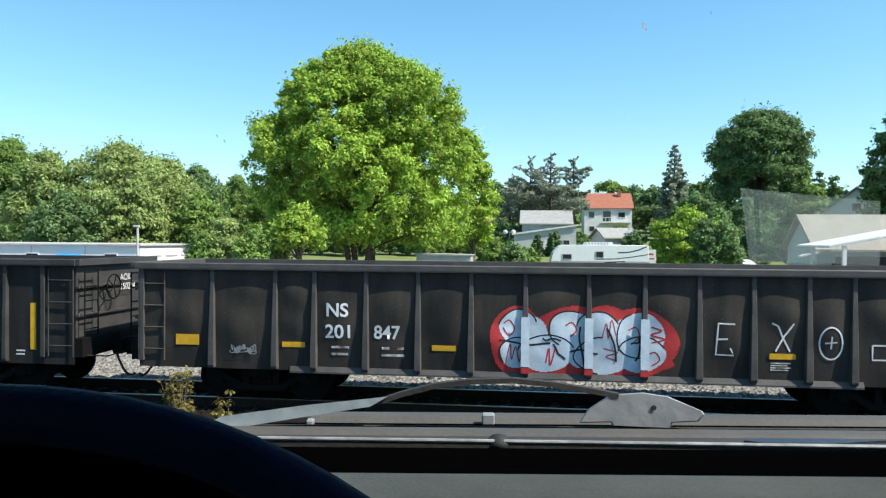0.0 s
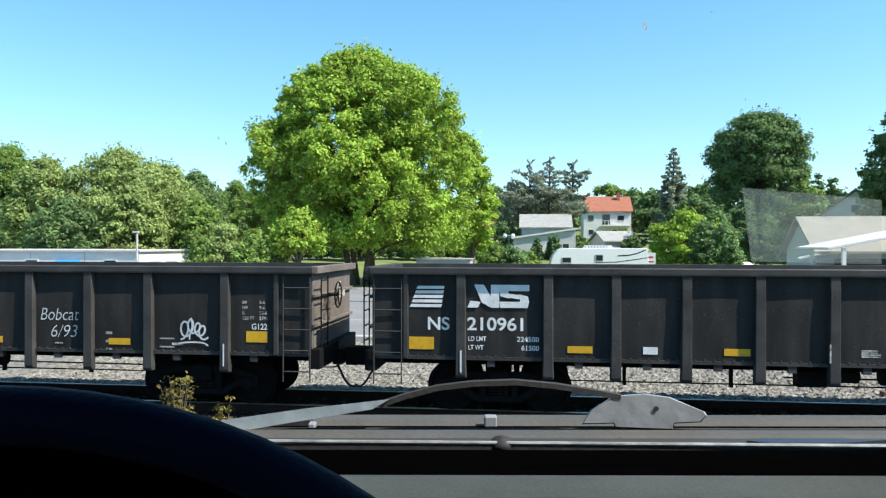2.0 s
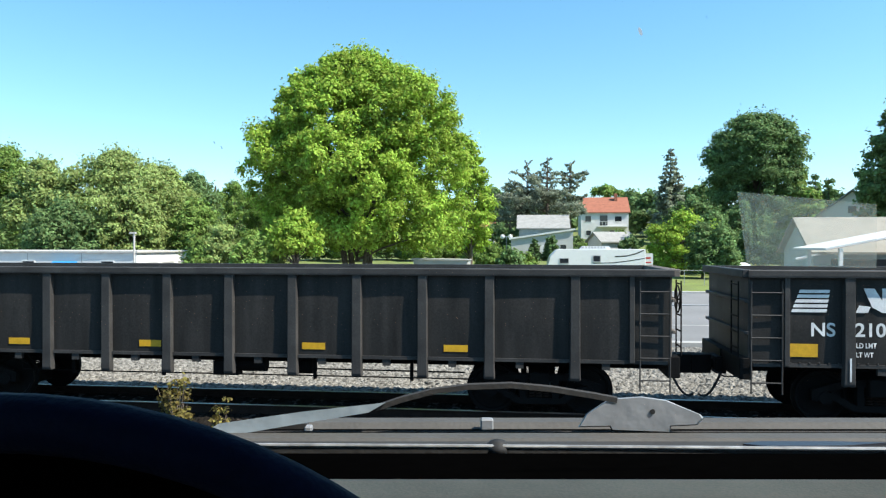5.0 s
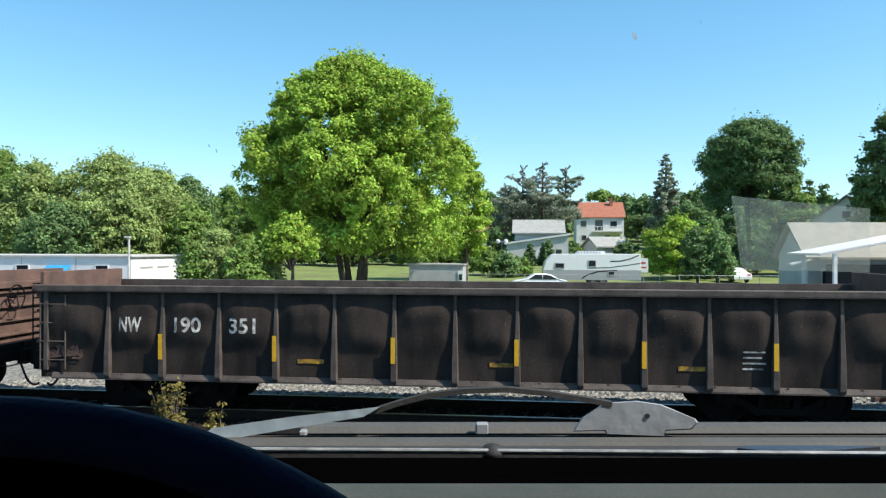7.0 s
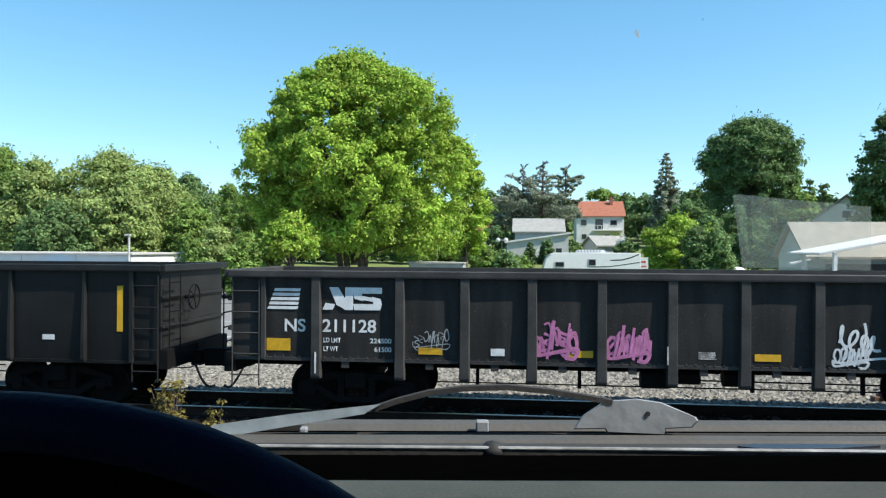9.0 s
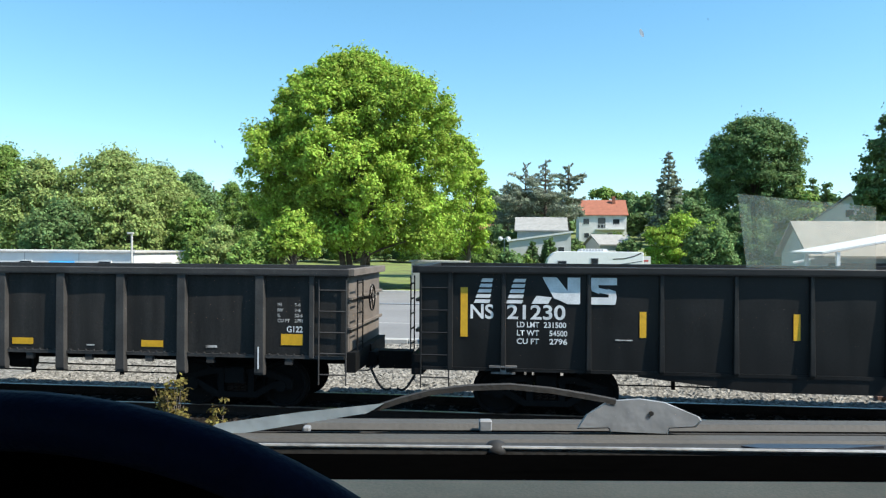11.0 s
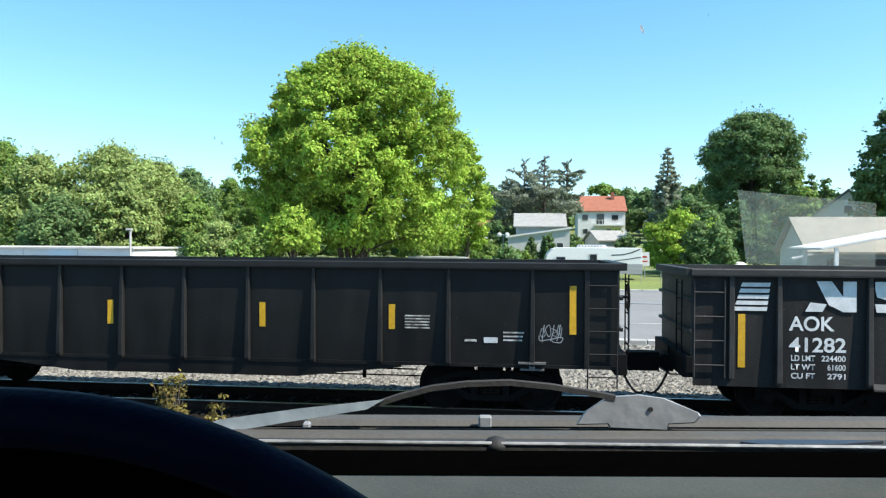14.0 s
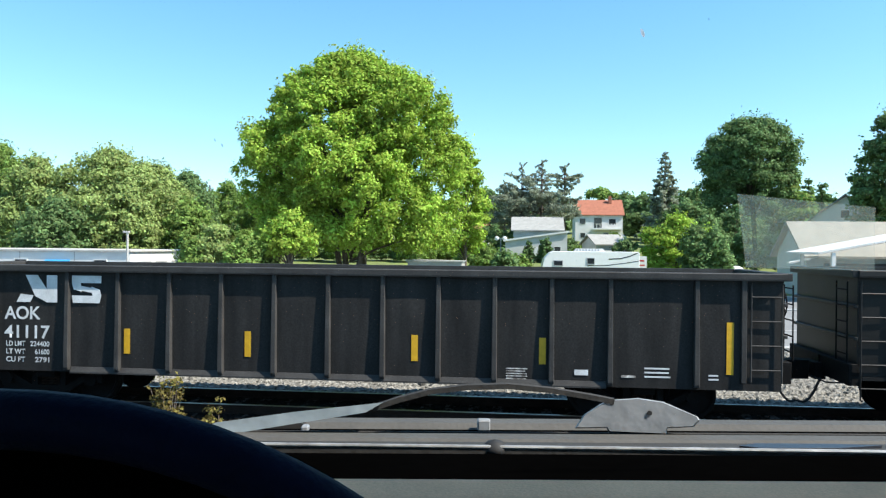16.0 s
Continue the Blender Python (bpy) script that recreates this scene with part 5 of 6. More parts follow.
def conifer(name, base, height, half, leaves, material, label, seed, bare=0.12, whorls=16, ragged=0.25, group="", size=0.3):
    """A fir or pine: straight trunk, drooping whorls of branches, needles in flat sprays."""
    rng = random.Random(seed)
    tree = thing(name, label, "tree", Matrix.Translation(base), group)
    bm = bmesh.new()
    tube(bm, [(0, 0, -0.3), (0, 0, height * 0.5), (0, 0, height * 0.98)], [height * 0.022, height * 0.014, height * 0.003], 8)
    part("trunk", bm, BARK, tree)
    bm = bmesh.new()
    lobes = []
    tuft = 0.16 if bare > 0.2 else 0.26
    for w in range(whorls):
        f = bare + (1 - bare) * w / whorls
        z = height * f
        reach = half * (1 - (f - bare) / (1 - bare)) ** 0.8 * rng.uniform(1 - ragged, 1 + ragged) + 0.25
        k = 5 + int(3 * (1 - f))
        for b in range(k):
            q = 6.28 * b / k + rng.uniform(-0.4, 0.4)
            rr = reach * rng.uniform(1 - ragged, 1.05)
            end = (math.cos(q) * rr, math.sin(q) * rr, z + rr * (0.22 if bare > 0.2 else -0.12) + rng.uniform(-0.6, 0.6) * (1.8 if bare > 0.2 else 0.5))
            tube(bm, [(0, 0, z), end], [height * 0.006, 0.012], 5)
            for g in (0.45, 0.75, 1.0):
                lobes.append(((end[0] * g, end[1] * g, z + (end[2] - z) * g), (rr * tuft, rr * tuft, max(0.22, rr * tuft * 0.65))))
    part("branches", bm, BARK, tree)
    part("needles", leaf_cloud(lobes, leaves, size, seed, 0.6), material, tree)
    return tree


def foot(u, d, sink=0.0):
    p = spot(u, 0, d)
    p.z = ground_height(p.y) - sink
    return p


def tall(u, v, d):
    """Height over the ground of what reaches the sight line (u, v) at d metres."""
    p = spot(u, v, d)
    return p.z - ground_height(p.y)


broad_tree("maple_tree", foot(-0.121, 60), tall(-0.121, 0.264, 60), tall(-0.115, -0.008, 60), 8.6, 250000, LEAF_LIME, "large many-stemmed maple in full lime-green leaf", 4, stems=4, lobe=0.82, n=820, shape=MAPLE, size=0.125, trunk=0.37, depth=8.4, tight=0.56, wild=0.36, tall_lobes=1.35)
broad_tree("young_tree", foot(-0.206, 49), tall(-0.206, 0.045, 49), 2.6, 2.1, 12000, LEAF_LIME, "slim young tree on the lawn before the big maple", 5, lobe=0.7, n=60, size=0.12, trunk=0.17)
broad_tree("side_tree", foot(0.030, 74), tall(0.035, 0.142, 74), 2.2, 2.9, 16000, LEAF_LIME, "narrow pale-leaved tree behind the maple", 6, lobe=0.8, n=80, size=0.15, trunk=0.22)
LEFT = [(-0.448, 0.13, 76, 8.4, LEAF_OLIVE, 1.7), (-0.60, 0.136, 84, 6.2, LEAF_MID, 1.6), (-0.385, 0.108, 80, 4.6, LEAF_OLIVE, 1.3), (-0.55, 0.118, 74, 4.5, LEAF_OLIVE, 1.3), (-0.345, 0.099, 92, 4.6, LEAF_DARK, 1.4), (-0.67, 0.12, 78, 5.0, LEAF_DARK, 1.5), (-0.43, 0.085, 70, 3.6, LEAF_OLIVE, 1.1), (-0.34, 0.06, 72, 3.2, LEAF_MID, 1.0), (-0.52, 0.06, 68, 4.0, LEAF_DARK, 1.1)]
for i, (u, v, d, half, leaf, lobe) in enumerate(LEFT):
    broad_tree("broadleaf_tree", foot(u, d), tall(u, v, d), 1.0, half, int(7600 * half), leaf, "dense round broadleaf tree behind the white building" if leaf is not LEAF_DARK else "dark dense broadleaf tree in the tree belt", 20 + i, lobe=lobe * 0.85, n=170, shape=DOME, size=0.15, trunk=0.28, group="tree belt")
for i, (u, v, d, half, leaf) in enumerate(((-0.29, 0.085, 95, 4.5, LEAF_MID), (-0.25, 0.062, 80, 3.4, LEAF_MID), (-0.305, 0.03, 49, 2.0, LEAF_OLIVE), (-0.268, 0.014, 48, 1.8, LEAF_MID), (-0.24, -0.008, 50, 1.4, LEAF_OLIVE), (-0.335, 0.005, 48, 1.3, LEAF_MID), (-0.225, 0.022, 104, 3.4, LEAF_MID), (-0.175, 0.014, 106, 3.2, LEAF_DARK), (-0.13, 0.018, 103, 3.6, LEAF_MID), (-0.082, 0.012, 107, 3.2, LEAF_DARK), (-0.036, 0.016, 104, 3.4, LEAF_MID), (0.008, 0.008, 106, 3.0, LEAF_MID))):
    broad_tree("thicket_bush", foot(u, d), tall(u, v, d), 0.3, half, int(5000 * half), leaf, "tall leafy thicket at the edge of the lawn", 40 + i, lobe=0.7, n=80, shape=DOME, size=0.12, trunk=0.14, group="thicket")
# trees on the hill
FARWOOD = [(-0.29, 0.088, 190, 7, LEAF_DARK), (-0.24, 0.08, 210, 8, LEAF_DARK), (-0.02, 0.07, 200, 8, LEAF_DARK), (0.06, 0.078, 185, 7, LEAF_DARK), (0.10, 0.075, 190, 8, LEAF_DARK), (0.215, 0.082, 205, 9, LEAF_MID), (0.25, 0.072, 200, 6, LEAF_DARK), (0.275, 0.07, 175, 6, LEAF_DARK), (0.145, 0.07, 200, 8, LEAF_DARK), (0.31, 0.075, 190, 7, LEAF_DARK), (0.34, 0.08, 160, 7, LEAF_DARK), (0.52, 0.075, 170, 8, LEAF_DARK), (0.60, 0.09, 150, 8, LEAF_DARK), (-0.12, 0.07, 200, 9, LEAF_DARK), (-0.19, 0.075, 195, 9, LEAF_DARK)]
for i, (u, v, d, half, leaf) in enumerate(FARWOOD):
    broad_tree("hillside_tree", foot(u, d), tall(u, v, d), 1.0, half, 6500, leaf, "dark tree in the wood on the far hillside", 60 + i, lobe=2.0, n=44, shape=DOME, size=0.5, trunk=0.35, group="hillside wood")
for i, (u, v, d, half) in enumerate(((0.108, 0.114, 132, 5.4), (0.135, 0.122, 130, 6.0), (0.166, 0.114, 136, 5.0), (0.085, 0.085, 140, 4.6))):
    conifer("pine_tree", foot(u, d), tall(u, v, d), half, 17000, LEAF_PINE, "open-crowned dark pine with gaps between its boughs", 80 + i, bare=0.34, whorls=11, ragged=0.5, group="pines", size=0.15)
conifer("spruce_tree", foot(0.302, 150), tall(0.302, 0.134, 150), 4.2, 9000, LEAF_PINE, "tall pointed blue-green spruce", 85, bare=0.1, whorls=20, ragged=0.2, size=0.36)
for i, (u, v, d, half) in enumerate(((0.497, 0.098, 120, 2.4), (0.515, 0.092, 118, 2.2), (0.476, 0.085, 116, 2.4), (0.345, 0.085, 130, 2.6))):
    conifer("dark_spruce_tree", foot(u, d), tall(u, v, d), half, 4000, LEAF_DARK, "dark pointed conifer behind the houses", 90 + i, whorls=13, group="dark conifers", size=0.34)
broad_tree("lime_tree", foot(0.415, 108), tall(0.415, 0.175, 108), 3.0, 8.0, 80000, LEAF_DARK, "big round-headed dark green tree", 95, lobe=1.5, n=330, shape=BALL, size=0.2, trunk=0.45)
broad_tree("lime_tree", foot(0.475, 104), tall(0.475, 0.10, 104), 2.0, 3.4, 7000, LEAF_MID, "lower round tree beside the big one", 96, lobe=1.2, n=40, shape=DOME, size=0.32, trunk=0.3)
broad_tree("corner_tree", foot(0.64, 78), tall(0.64, 0.215, 78), 2.5, 6.6, 50000, LEAF_DARK, "tall tree with hanging dark green foliage", 97, lobe=1.15, n=220, shape=ROUND, size=0.2, trunk=0.35)
for i, (u, v, d, half, leaf) in enumerate(((0.318, 0.046, 76, 4.0, LEAF_LIME), (0.36, 0.046, 78, 2.4, LEAF_DARK), (0.345, 0.03, 70, 1.9, LEAF_DARK), (0.372, 0.022, 69, 1.7, LEAF_DARK), (0.40, 0.06, 90, 4.0, LEAF_DARK), (0.33, 0.065, 100, 4.6, LEAF_DARK), (0.425, 0.035, 84, 3.4, LEAF_DARK))):
    broad_tree("garden_tree", foot(u, d), tall(u, v, d), 0.5, half, int(4600 * half), leaf, "bright layered garden tree" if leaf is LEAF_LIME else "dark dense garden evergreen", 100 + i, lobe=0.75, n=70, shape=DOME, size=0.15, trunk=0.14, group="garden trees")
for i, (u, v, d, half, leaf) in enumerate(((0.06, 0.0, 84, 2.2, LEAF_MID), (0.085, -0.006, 80, 1.8, LEAF_DARK), (0.045, 0.008, 92, 2.6, LEAF_MID), (0.105, -0.012, 82, 1.6, LEAF_MID), (0.20, 0.008, 120, 3.0, LEAF_MID), (0.235, 0.02, 116, 2.4, LEAF_MID), (0.25, 0.012, 110, 2.2, LEAF_DARK), (0.175, 0.012, 125, 2.0, LEAF_DARK), (0.075, 0.03, 125, 4.5, LEAF_DARK), (0.045, 0.035, 130, 5.0, LEAF_DARK))):
    broad_tree("garden_bush", foot(u, d), max(1.0, tall(u, v, d)), 0.1, half, int(1800 * half), leaf, "rounded green garden shrub", 120 + i, lobe=0.6, n=30, shape=DOME, size=0.18, trunk=0.08, group="garden shrubs")
for i, (u, v, d) in enumerate(((0.118, 0.008, 104), (0.137, 0.010, 104), (0.143, 0.014, 103))):
    conifer("cypress_tree", foot(u, d), tall(u, v, d), 0.75, 2500, LEAF_DARK, "slim dark cypress against the white wall", 140 + i, bare=0.02, whorls=12, ragged=0.1, group="cypresses", size=0.16)


# ---------------------------------------------------------------- buildings and vehicles across the line
def yard_pose(u, d, turn=0.0, lift=0.0):
    p = foot(u, d)
    return pose(p.x, p.y, p.z + lift, 0, 0, turn)


def window(parent, x0, x1, z0, z1, y, depth=0.06, frame_mat=None):
    bm = bmesh.new()
    box(bm, x0 + 0.05, x1 - 0.05, y - 0.012, y + 0.02, z0 + 0.05, z1 - 0.05)
    w = part("window", bm, DARKGLASS, parent)
    bm = bmesh.new()
    for a, b, c, d in ((x0, x0 + 0.06, z0, z1), (x1 - 0.06, x1, z0, z1), (x0 + 0.06, x1 - 0.06, z0, z0 + 0.06), (x0 + 0.06, x1 - 0.06, z1 - 0.06, z1)):
        box(bm, a, b, y - depth, y + 0.01, c, d)
    part("frame", bm, frame_mat or SIDING, w)


def gable_house(name, m, w, dp, eave, ridge, wall, roof, label, ridge_along="x", windows=(), door=None, over=0.4):
    """A house with walls, an overhanging pitched roof, windows and a door on its front."""
    h = thing(name, label, "house", m)
    bm = bmesh.new()
    if ridge_along == "x":
        prism(bm, [(0, -0.4), (dp, -0.4), (dp, eave), (dp / 2, ridge - 0.15), (0, eave)], "x", -w / 2, w / 2)
    else:
        prism(bm, [(-w / 2, -0.4), (w / 2, -0.4), (w / 2, eave), (0, ridge - 0.15), (-w / 2, eave)], "y", 0, dp)
    part("wall", bm, wall, h)
    bm = bmesh.new()
    rise = (ridge - eave)
    if ridge_along == "x":
        k = rise / (dp / 2)
        prism(bm, [(-over, eave - k * over), (dp / 2, ridge), (dp + over, eave - k * over), (dp + over, eave - k * over + 0.18), (dp / 2, ridge + 0.2), (-over, eave - k * over + 0.18)], "x", -w / 2 - over, w / 2 + over)
    else:
        k = rise / (w / 2)
        prism(bm, [(-w / 2 - over, eave - k * over), (0, ridge), (w / 2 + over, eave - k * over), (w / 2 + over, eave - k * over + 0.18), (0, ridge + 0.2), (-w / 2 - over, eave - k * over + 0.18)], "y", -over, dp + over)
    part("roof", bm, roof, h)
    for x0, x1, z0, z1 in windows:
        window(h, x0, x1, z0, z1, -0.002)
    if door:
        x0, x1, z1 = door
        bm = bmesh.new()
        box(bm, x0, x1, -0.05, 0.03, 0, z1)
        part("door", bm, DARKGLASS, h)
    return h


# long white flat-roofed building
b = spot(-0.423, 0, 50)
bld = thing("white_building", "long low white building with a flat roof and dark streaks", "building", pose(b.x, b.y, -0.21))
bm = bmesh.new()
box(bm, -26, 0, 0, 10.8, -0.3, 2.62)
part("wall", bm, SIDING, bld)
bm = bmesh.new()
box(bm, -26.15, 0.15, -0.15, 10.95, 2.62, 2.76)
part("roof_edge", bm, KERB, bld, bevel=0.02)
for k in range(6):
    bm = bmesh.new()
    box(bm, -24 + k * 4, -24 + k * 4 + 0.04, -0.012, 0, 0.1, 2.6)
    part("panel_seam", bm, SHADEWALL, bld)
for k in range(4):
    bm = bmesh.new()
    box(bm, 0.0, 0.03, 1.2 + k * 2.4, 2.9 + k * 2.4, 1.85, 1.95)
    part("vent_slot", bm, SHADEWALL, bld)
for x0, x1, z0, z1 in ((-2.6, -1.6, 0.9, 2.1), (-8.4, -7.4, 0.9, 2.1)):
    window(bld, x0, x1, z0, z1, -0.002)
bm = bmesh.new()
prism(bm, [(-0.9, 1.5), (0, 2.05), (0, 1.98), (-0.9, 1.43)], "x", -6.1, -4.3)
part("awning", bm, BLUE, bld, "bright blue awning over a door")
bm = bmesh.new()
p = spot(-0.426, 0, 46)
tube(bm, [(0, 0, 0), (0, 0, 4.02)], 0.07, 8)
pole = thing("lamp_pole", "pale pole with a small floodlight head", "lamp post", pose(p.x, p.y, -0.36))
part("pole", bm, KERB, pole)
bm = bmesh.new()
box(bm, -0.28, 0.12, -0.1, 0.1, 4.0, 4.12)
part("lamp_head", bm, KERB, pole, bevel=0.02)

# pale block shed on the lawn
p = foot(-0.006, 57)
shed = thing("block_shed", "small grey block shed with a bright end door", "shed", pose(p.x, p.y, p.z))
bm = bmesh.new()
box(bm, -2.3, 1.9, 0, 3.0, -0.2, 2.15)
part("wall", bm, SHADEWALL, shed)
bm = bmesh.new()
prism(bm, [(-2.45, 2.15), (2.0, 2.15), (2.0, 2.22), (-2.45, 2.3)], "y", -0.1, 3.1)
part("roof", bm, ROOF_GREY, shed)
bm = bmesh.new()
box(bm, 1.5, 1.94, -0.06, 0, 0.1, 1.7)
part("door", bm, SIDING, shed)
bm = bmesh.new()
box(bm, 1.60, 1.84, -0.09, -0.05, 1.0, 1.45)
part("window", bm, DARKGLASS, shed)

# garage with a single-pitch roof, and the house behind it
p = foot(0.128, 108)
gar = thing("white_garage", "white garage with a slanting white-edged roof", "garage", pose(p.x, p.y, p.z, 0, 0, 0))
w = 9.0
bm = bmesh.new()
prism(bm, [(-w / 2, -0.4), (w / 2, -0.4), (w / 2, 4.2), (-w / 2, 2.9)], "y", 0, 7)
part("wall", bm, SIDING_GREY, gar)
bm = bmesh.new()
prism(bm, [(-w / 2 - 0.3, 2.86), (w / 2 + 0.3, 4.25), (w / 2 + 0.3, 4.5), (-w / 2 - 0.3, 3.1)], "y", -0.3, 7.3)
part("roof", bm, SIDING, gar, "white painted roof edge")
window(gar, 2.6, 3.6, 1.2, 2.2, -0.002)
bm = bmesh.new()
box(bm, -1.6, 1.2, -0.05, 0, 0, 2.1)
part("garage_door", bm, SIDING, gar)
gable_house("grey_house", yard_pose(0.13, 119), 7.8, 9, 4.3, 6.4, SIDING_GREY, ROOF_GREY, "house with a broad pale grey shingle roof", windows=[(-2, -1, 1.2, 2.4), (1.2, 2.2, 1.2, 2.4)])
red = gable_house("red_roof_house", yard_pose(0.213, 168), 10.6, 10, 6.2, 9.6, SIDING, ROOF_RED, "two-storey white house with a red shingle roof", windows=[(-4.4, -3.0, 3.9, 5.3), (2.2, 3.8, 3.8, 5.2), (-4.2, -3.0, 0.8, 2.0), (1.0, 2.2, 0.8, 2.0)])
bm = bmesh.new()
box(bm, -1.1, 0.6, -0.06, 0, 3.1, 5.4)
part("balcony_door", bm, DARKGLASS, red)
bm = bmesh.new()
box(bm, -1.6, 5.0, -1.6, -0.02, 2.7, 2.95)
for x in np.linspace(-1.5, 4.9, 9):
    box(bm, x - 0.05, x + 0.05, -1.6, -1.5, 2.95, 3.9)
box(bm, -1.6, 5.0, -1.6, -1.5, 3.9, 4.0)
part("balcony", bm, SIDING, red)
bm = bmesh.new()
box(bm, 2.5, 3.2, 3.5, 4.2, 8.5, 10.6)
part("chimney", bm, ROOF_RED, red)
gable_house("low_roof_house", yard_pose(0.232, 112, 20), 5.5, 5, 2.4, 3.7, SIDING_GREY, ROOF_GREY, "low grey-roofed outbuilding among shrubs")
gable_house("hill_house", yard_pose(0.547, 90, -20), 7.5, 9, 6.2, 9.2, SIDING, ROOF_GREY, "white gabled house with a grey roof behind trees", "y", windows=[(-1.6, -0.4, 4.2, 5.6), (0.6, 1.8, 4.2, 5.6), (-0.5, 0.5, 6.4, 7.4)])
gable_house("far_cottage", yard_pose(0.045, 150), 5.0, 6, 3.0, 4.6, SIDING, ROOF_RED, "small white cottage glimpsed through the trees", windows=[(-1, 0, 1, 2.2)])

# house with the tan roof and its carport
p = foot(0.507, 52)
hs = thing("tan_roof_house", "white bungalow with a tan shingle roof and gable", "house", pose(p.x, p.y, p.z - 0.19))
bm = bmesh.new()
prism(bm, [(0, -0.4), (6, -0.4), (6, 3.2), (3, 5.4), (0, 3.2)], "x", -0.6, 16)
part("wall", bm, SIDING_GREY, hs)
bm = bmesh.new()
prism(bm, [(-0.5, 2.92), (3, 5.48), (6.5, 2.92), (6.5, 3.08), (3, 5.64), (-0.5, 3.08)], "x", -1.0, 16.4)
part("roof", bm, ROOF_TAN, hs)
bm = bmesh.new()
prism(bm, [(-1.9, 2.5), (0.05, 3.0), (0.05, 3.12), (-1.9, 2.62)], "y", -0.5, 0.1)
part("porch_roof", bm, SIDING, hs)
for x0, x1, z0, z1 in ((0.3, 1.5, 0.9, 2.2), (3.0, 5.4, 0.3, 2.3)):
    window(hs, x0, x1, z0, z1, -0.002)
p = foot(0.55, 45)
cp = thing("carport", "white open carport with a slanting roof edge", "carport", pose(p.x, p.y, p.z - 0.19))
bm = bmesh.new()
prism(bm, [(-1.7, 3.25), (8, 5.15), (8, 5.27), (-1.7, 3.37)], "y", -0.1, 5.5)
part("roof", bm, SIDING, cp)
# thin dark sheet added under the white roof to stand for its shade
bm = bmesh.new()
prism(bm, [(-1.66, 3.232), (7.96, 5.115), (7.96, 5.146), (-1.66, 3.254)], "y", -0.03, 5.45)
part("soffit", bm, LINER, cp, "thin dark sheet for the shade under the carport roof")
for x in (-0.75, 7.5):
    for y in (0.1, 5.2):
        bm = bmesh.new()
        box(bm, x - 0.11, x + 0.11, y - 0.11, y + 0.11, -0.2, 3.35 if x < 0 else 4.95)
        part("post", bm, SIDING, cp, bevel=0.01)
bm = bmesh.new()
box(bm, 0.8, 8, 5.4, 5.5, 0, 2.6)
part("back_wall", bm, LINER, cp)


def wheel(parent, x, y, r, w=0.2):
    bm = bmesh.new()
    lathe(bm, [(y - w / 2, r * 0.6), (y - w / 2, r * 0.93), (y - w / 2 + 0.03, r), (y + w / 2 - 0.03, r), (y + w / 2, r * 0.93), (y + w / 2, r * 0.6)], "y", (x, 0, r), 20)
    t = part("wheel", bm, RUBBER, parent)
    bm = bmesh.new()
    lathe(bm, [(y - w / 2 + 0.02, 0.0), (y - w / 2 + 0.02, r * 0.6), (y + w / 2 - 0.02, r * 0.6), (y + w / 2 - 0.02, 0.0)], "y", (x, 0, r), 16)
    part("rim", bm, STEEL_EDGE, t)


def sedan(m, paint, label):
    car = thing("sedan_car", label, "car", m, "parked cars")
    side = [(-2.3, 0.35), (-2.32, 0.62), (-2.2, 0.9), (-1.7, 0.98), (-1.0, 1.36), (-0.5, 1.44), (0.35, 1.42), (1.0, 1.0), (1.9, 0.86), (2.25, 0.66), (2.28, 0.35)]
    bm = bmesh.new()
    rings = []
    for y, k in ((-0.88, 0.94), (-0.8, 1.0), (0.8, 1.0), (0.88, 0.94)):
        rings.append([bm.verts.new((x, y * (1 - 0.22 * max(0, z - 0.9) / 0.5), 0.35 + (z - 0.35) * k)) for x, z in side])
    n = len(side)
    for a, b2 in zip(rings, rings[1:]):
        for i in range(n):
            bm.faces.new((a[i], a[(i + 1) % n], b2[(i + 1) % n], b2[i]))
    bm.faces.new(rings[0][::-1])
    bm.faces.new(rings[-1])
    part("body", bm, paint, car, bevel=0.02)
    for s in (-1, 1):
        bm = bmesh.new()
        y0, y1 = sorted((s * 0.79, s * 0.835))
        prism(bm, [(-1.45, 0.98), (-0.95, 1.28), (-0.45, 1.36), (-0.32, 1.36), (-0.32, 0.98)], "y", y0, y1)
        prism(bm, [(-0.26, 0.98), (-0.26, 1.36), (0.3, 1.34), (0.8, 1.0)], "y", y0, y1)
        part("side_window", bm, DARKGLASS, car)
        for x in (-1.4, 1.42):
            wheel(car, x, s * 0.78, 0.33)
    bm = bmesh.new()
    box(bm, 2.2, 2.31, -0.7, -0.4, 0.6, 0.72)
    part("headlight", bm, CHROME, car)
    bm = bmesh.new()
    box(bm, -2.34, -2.25, -0.75, -0.45, 0.7, 0.85)
    part("tail_light", bm, GRAF_RED, car)
    return car


p = foot(0.129, 60)
sedan(pose(p.x, p.y, p.z, 0, 0, 184), CARWHITE, "white parked saloon car on the street edge")
p = foot(0.392, 72)
sedan(pose(p.x, p.y, p.z, 0, 0, 100), CARWHITE, "white parked car before the dark evergreens")

# travel trailer
p = foot(0.200, 67)
tr = thing("travel_trailer", "white travel trailer with grey lower band and dark swooshes", "camper", pose(p.x, p.y, p.z, 0, 0, 2))
side = [(-4.3, 0.55), (-4.35, 1.3), (-4.1, 2.2), (-3.6, 2.75), (-3.2, 2.86), (4.2, 2.86), (4.3, 2.75), (4.3, 0.55)]
bm = bmesh.new()
prism(bm, side, "y", -1.2, 1.2)
part("body", bm, CARWHITE, tr, bevel=0.03)
bm = bmesh.new()
prism(bm, [(-4.33, 0.53), (4.32, 0.53), (4.32, 1.42), (-4.37, 1.42)], "y", -1.212, -1.19)
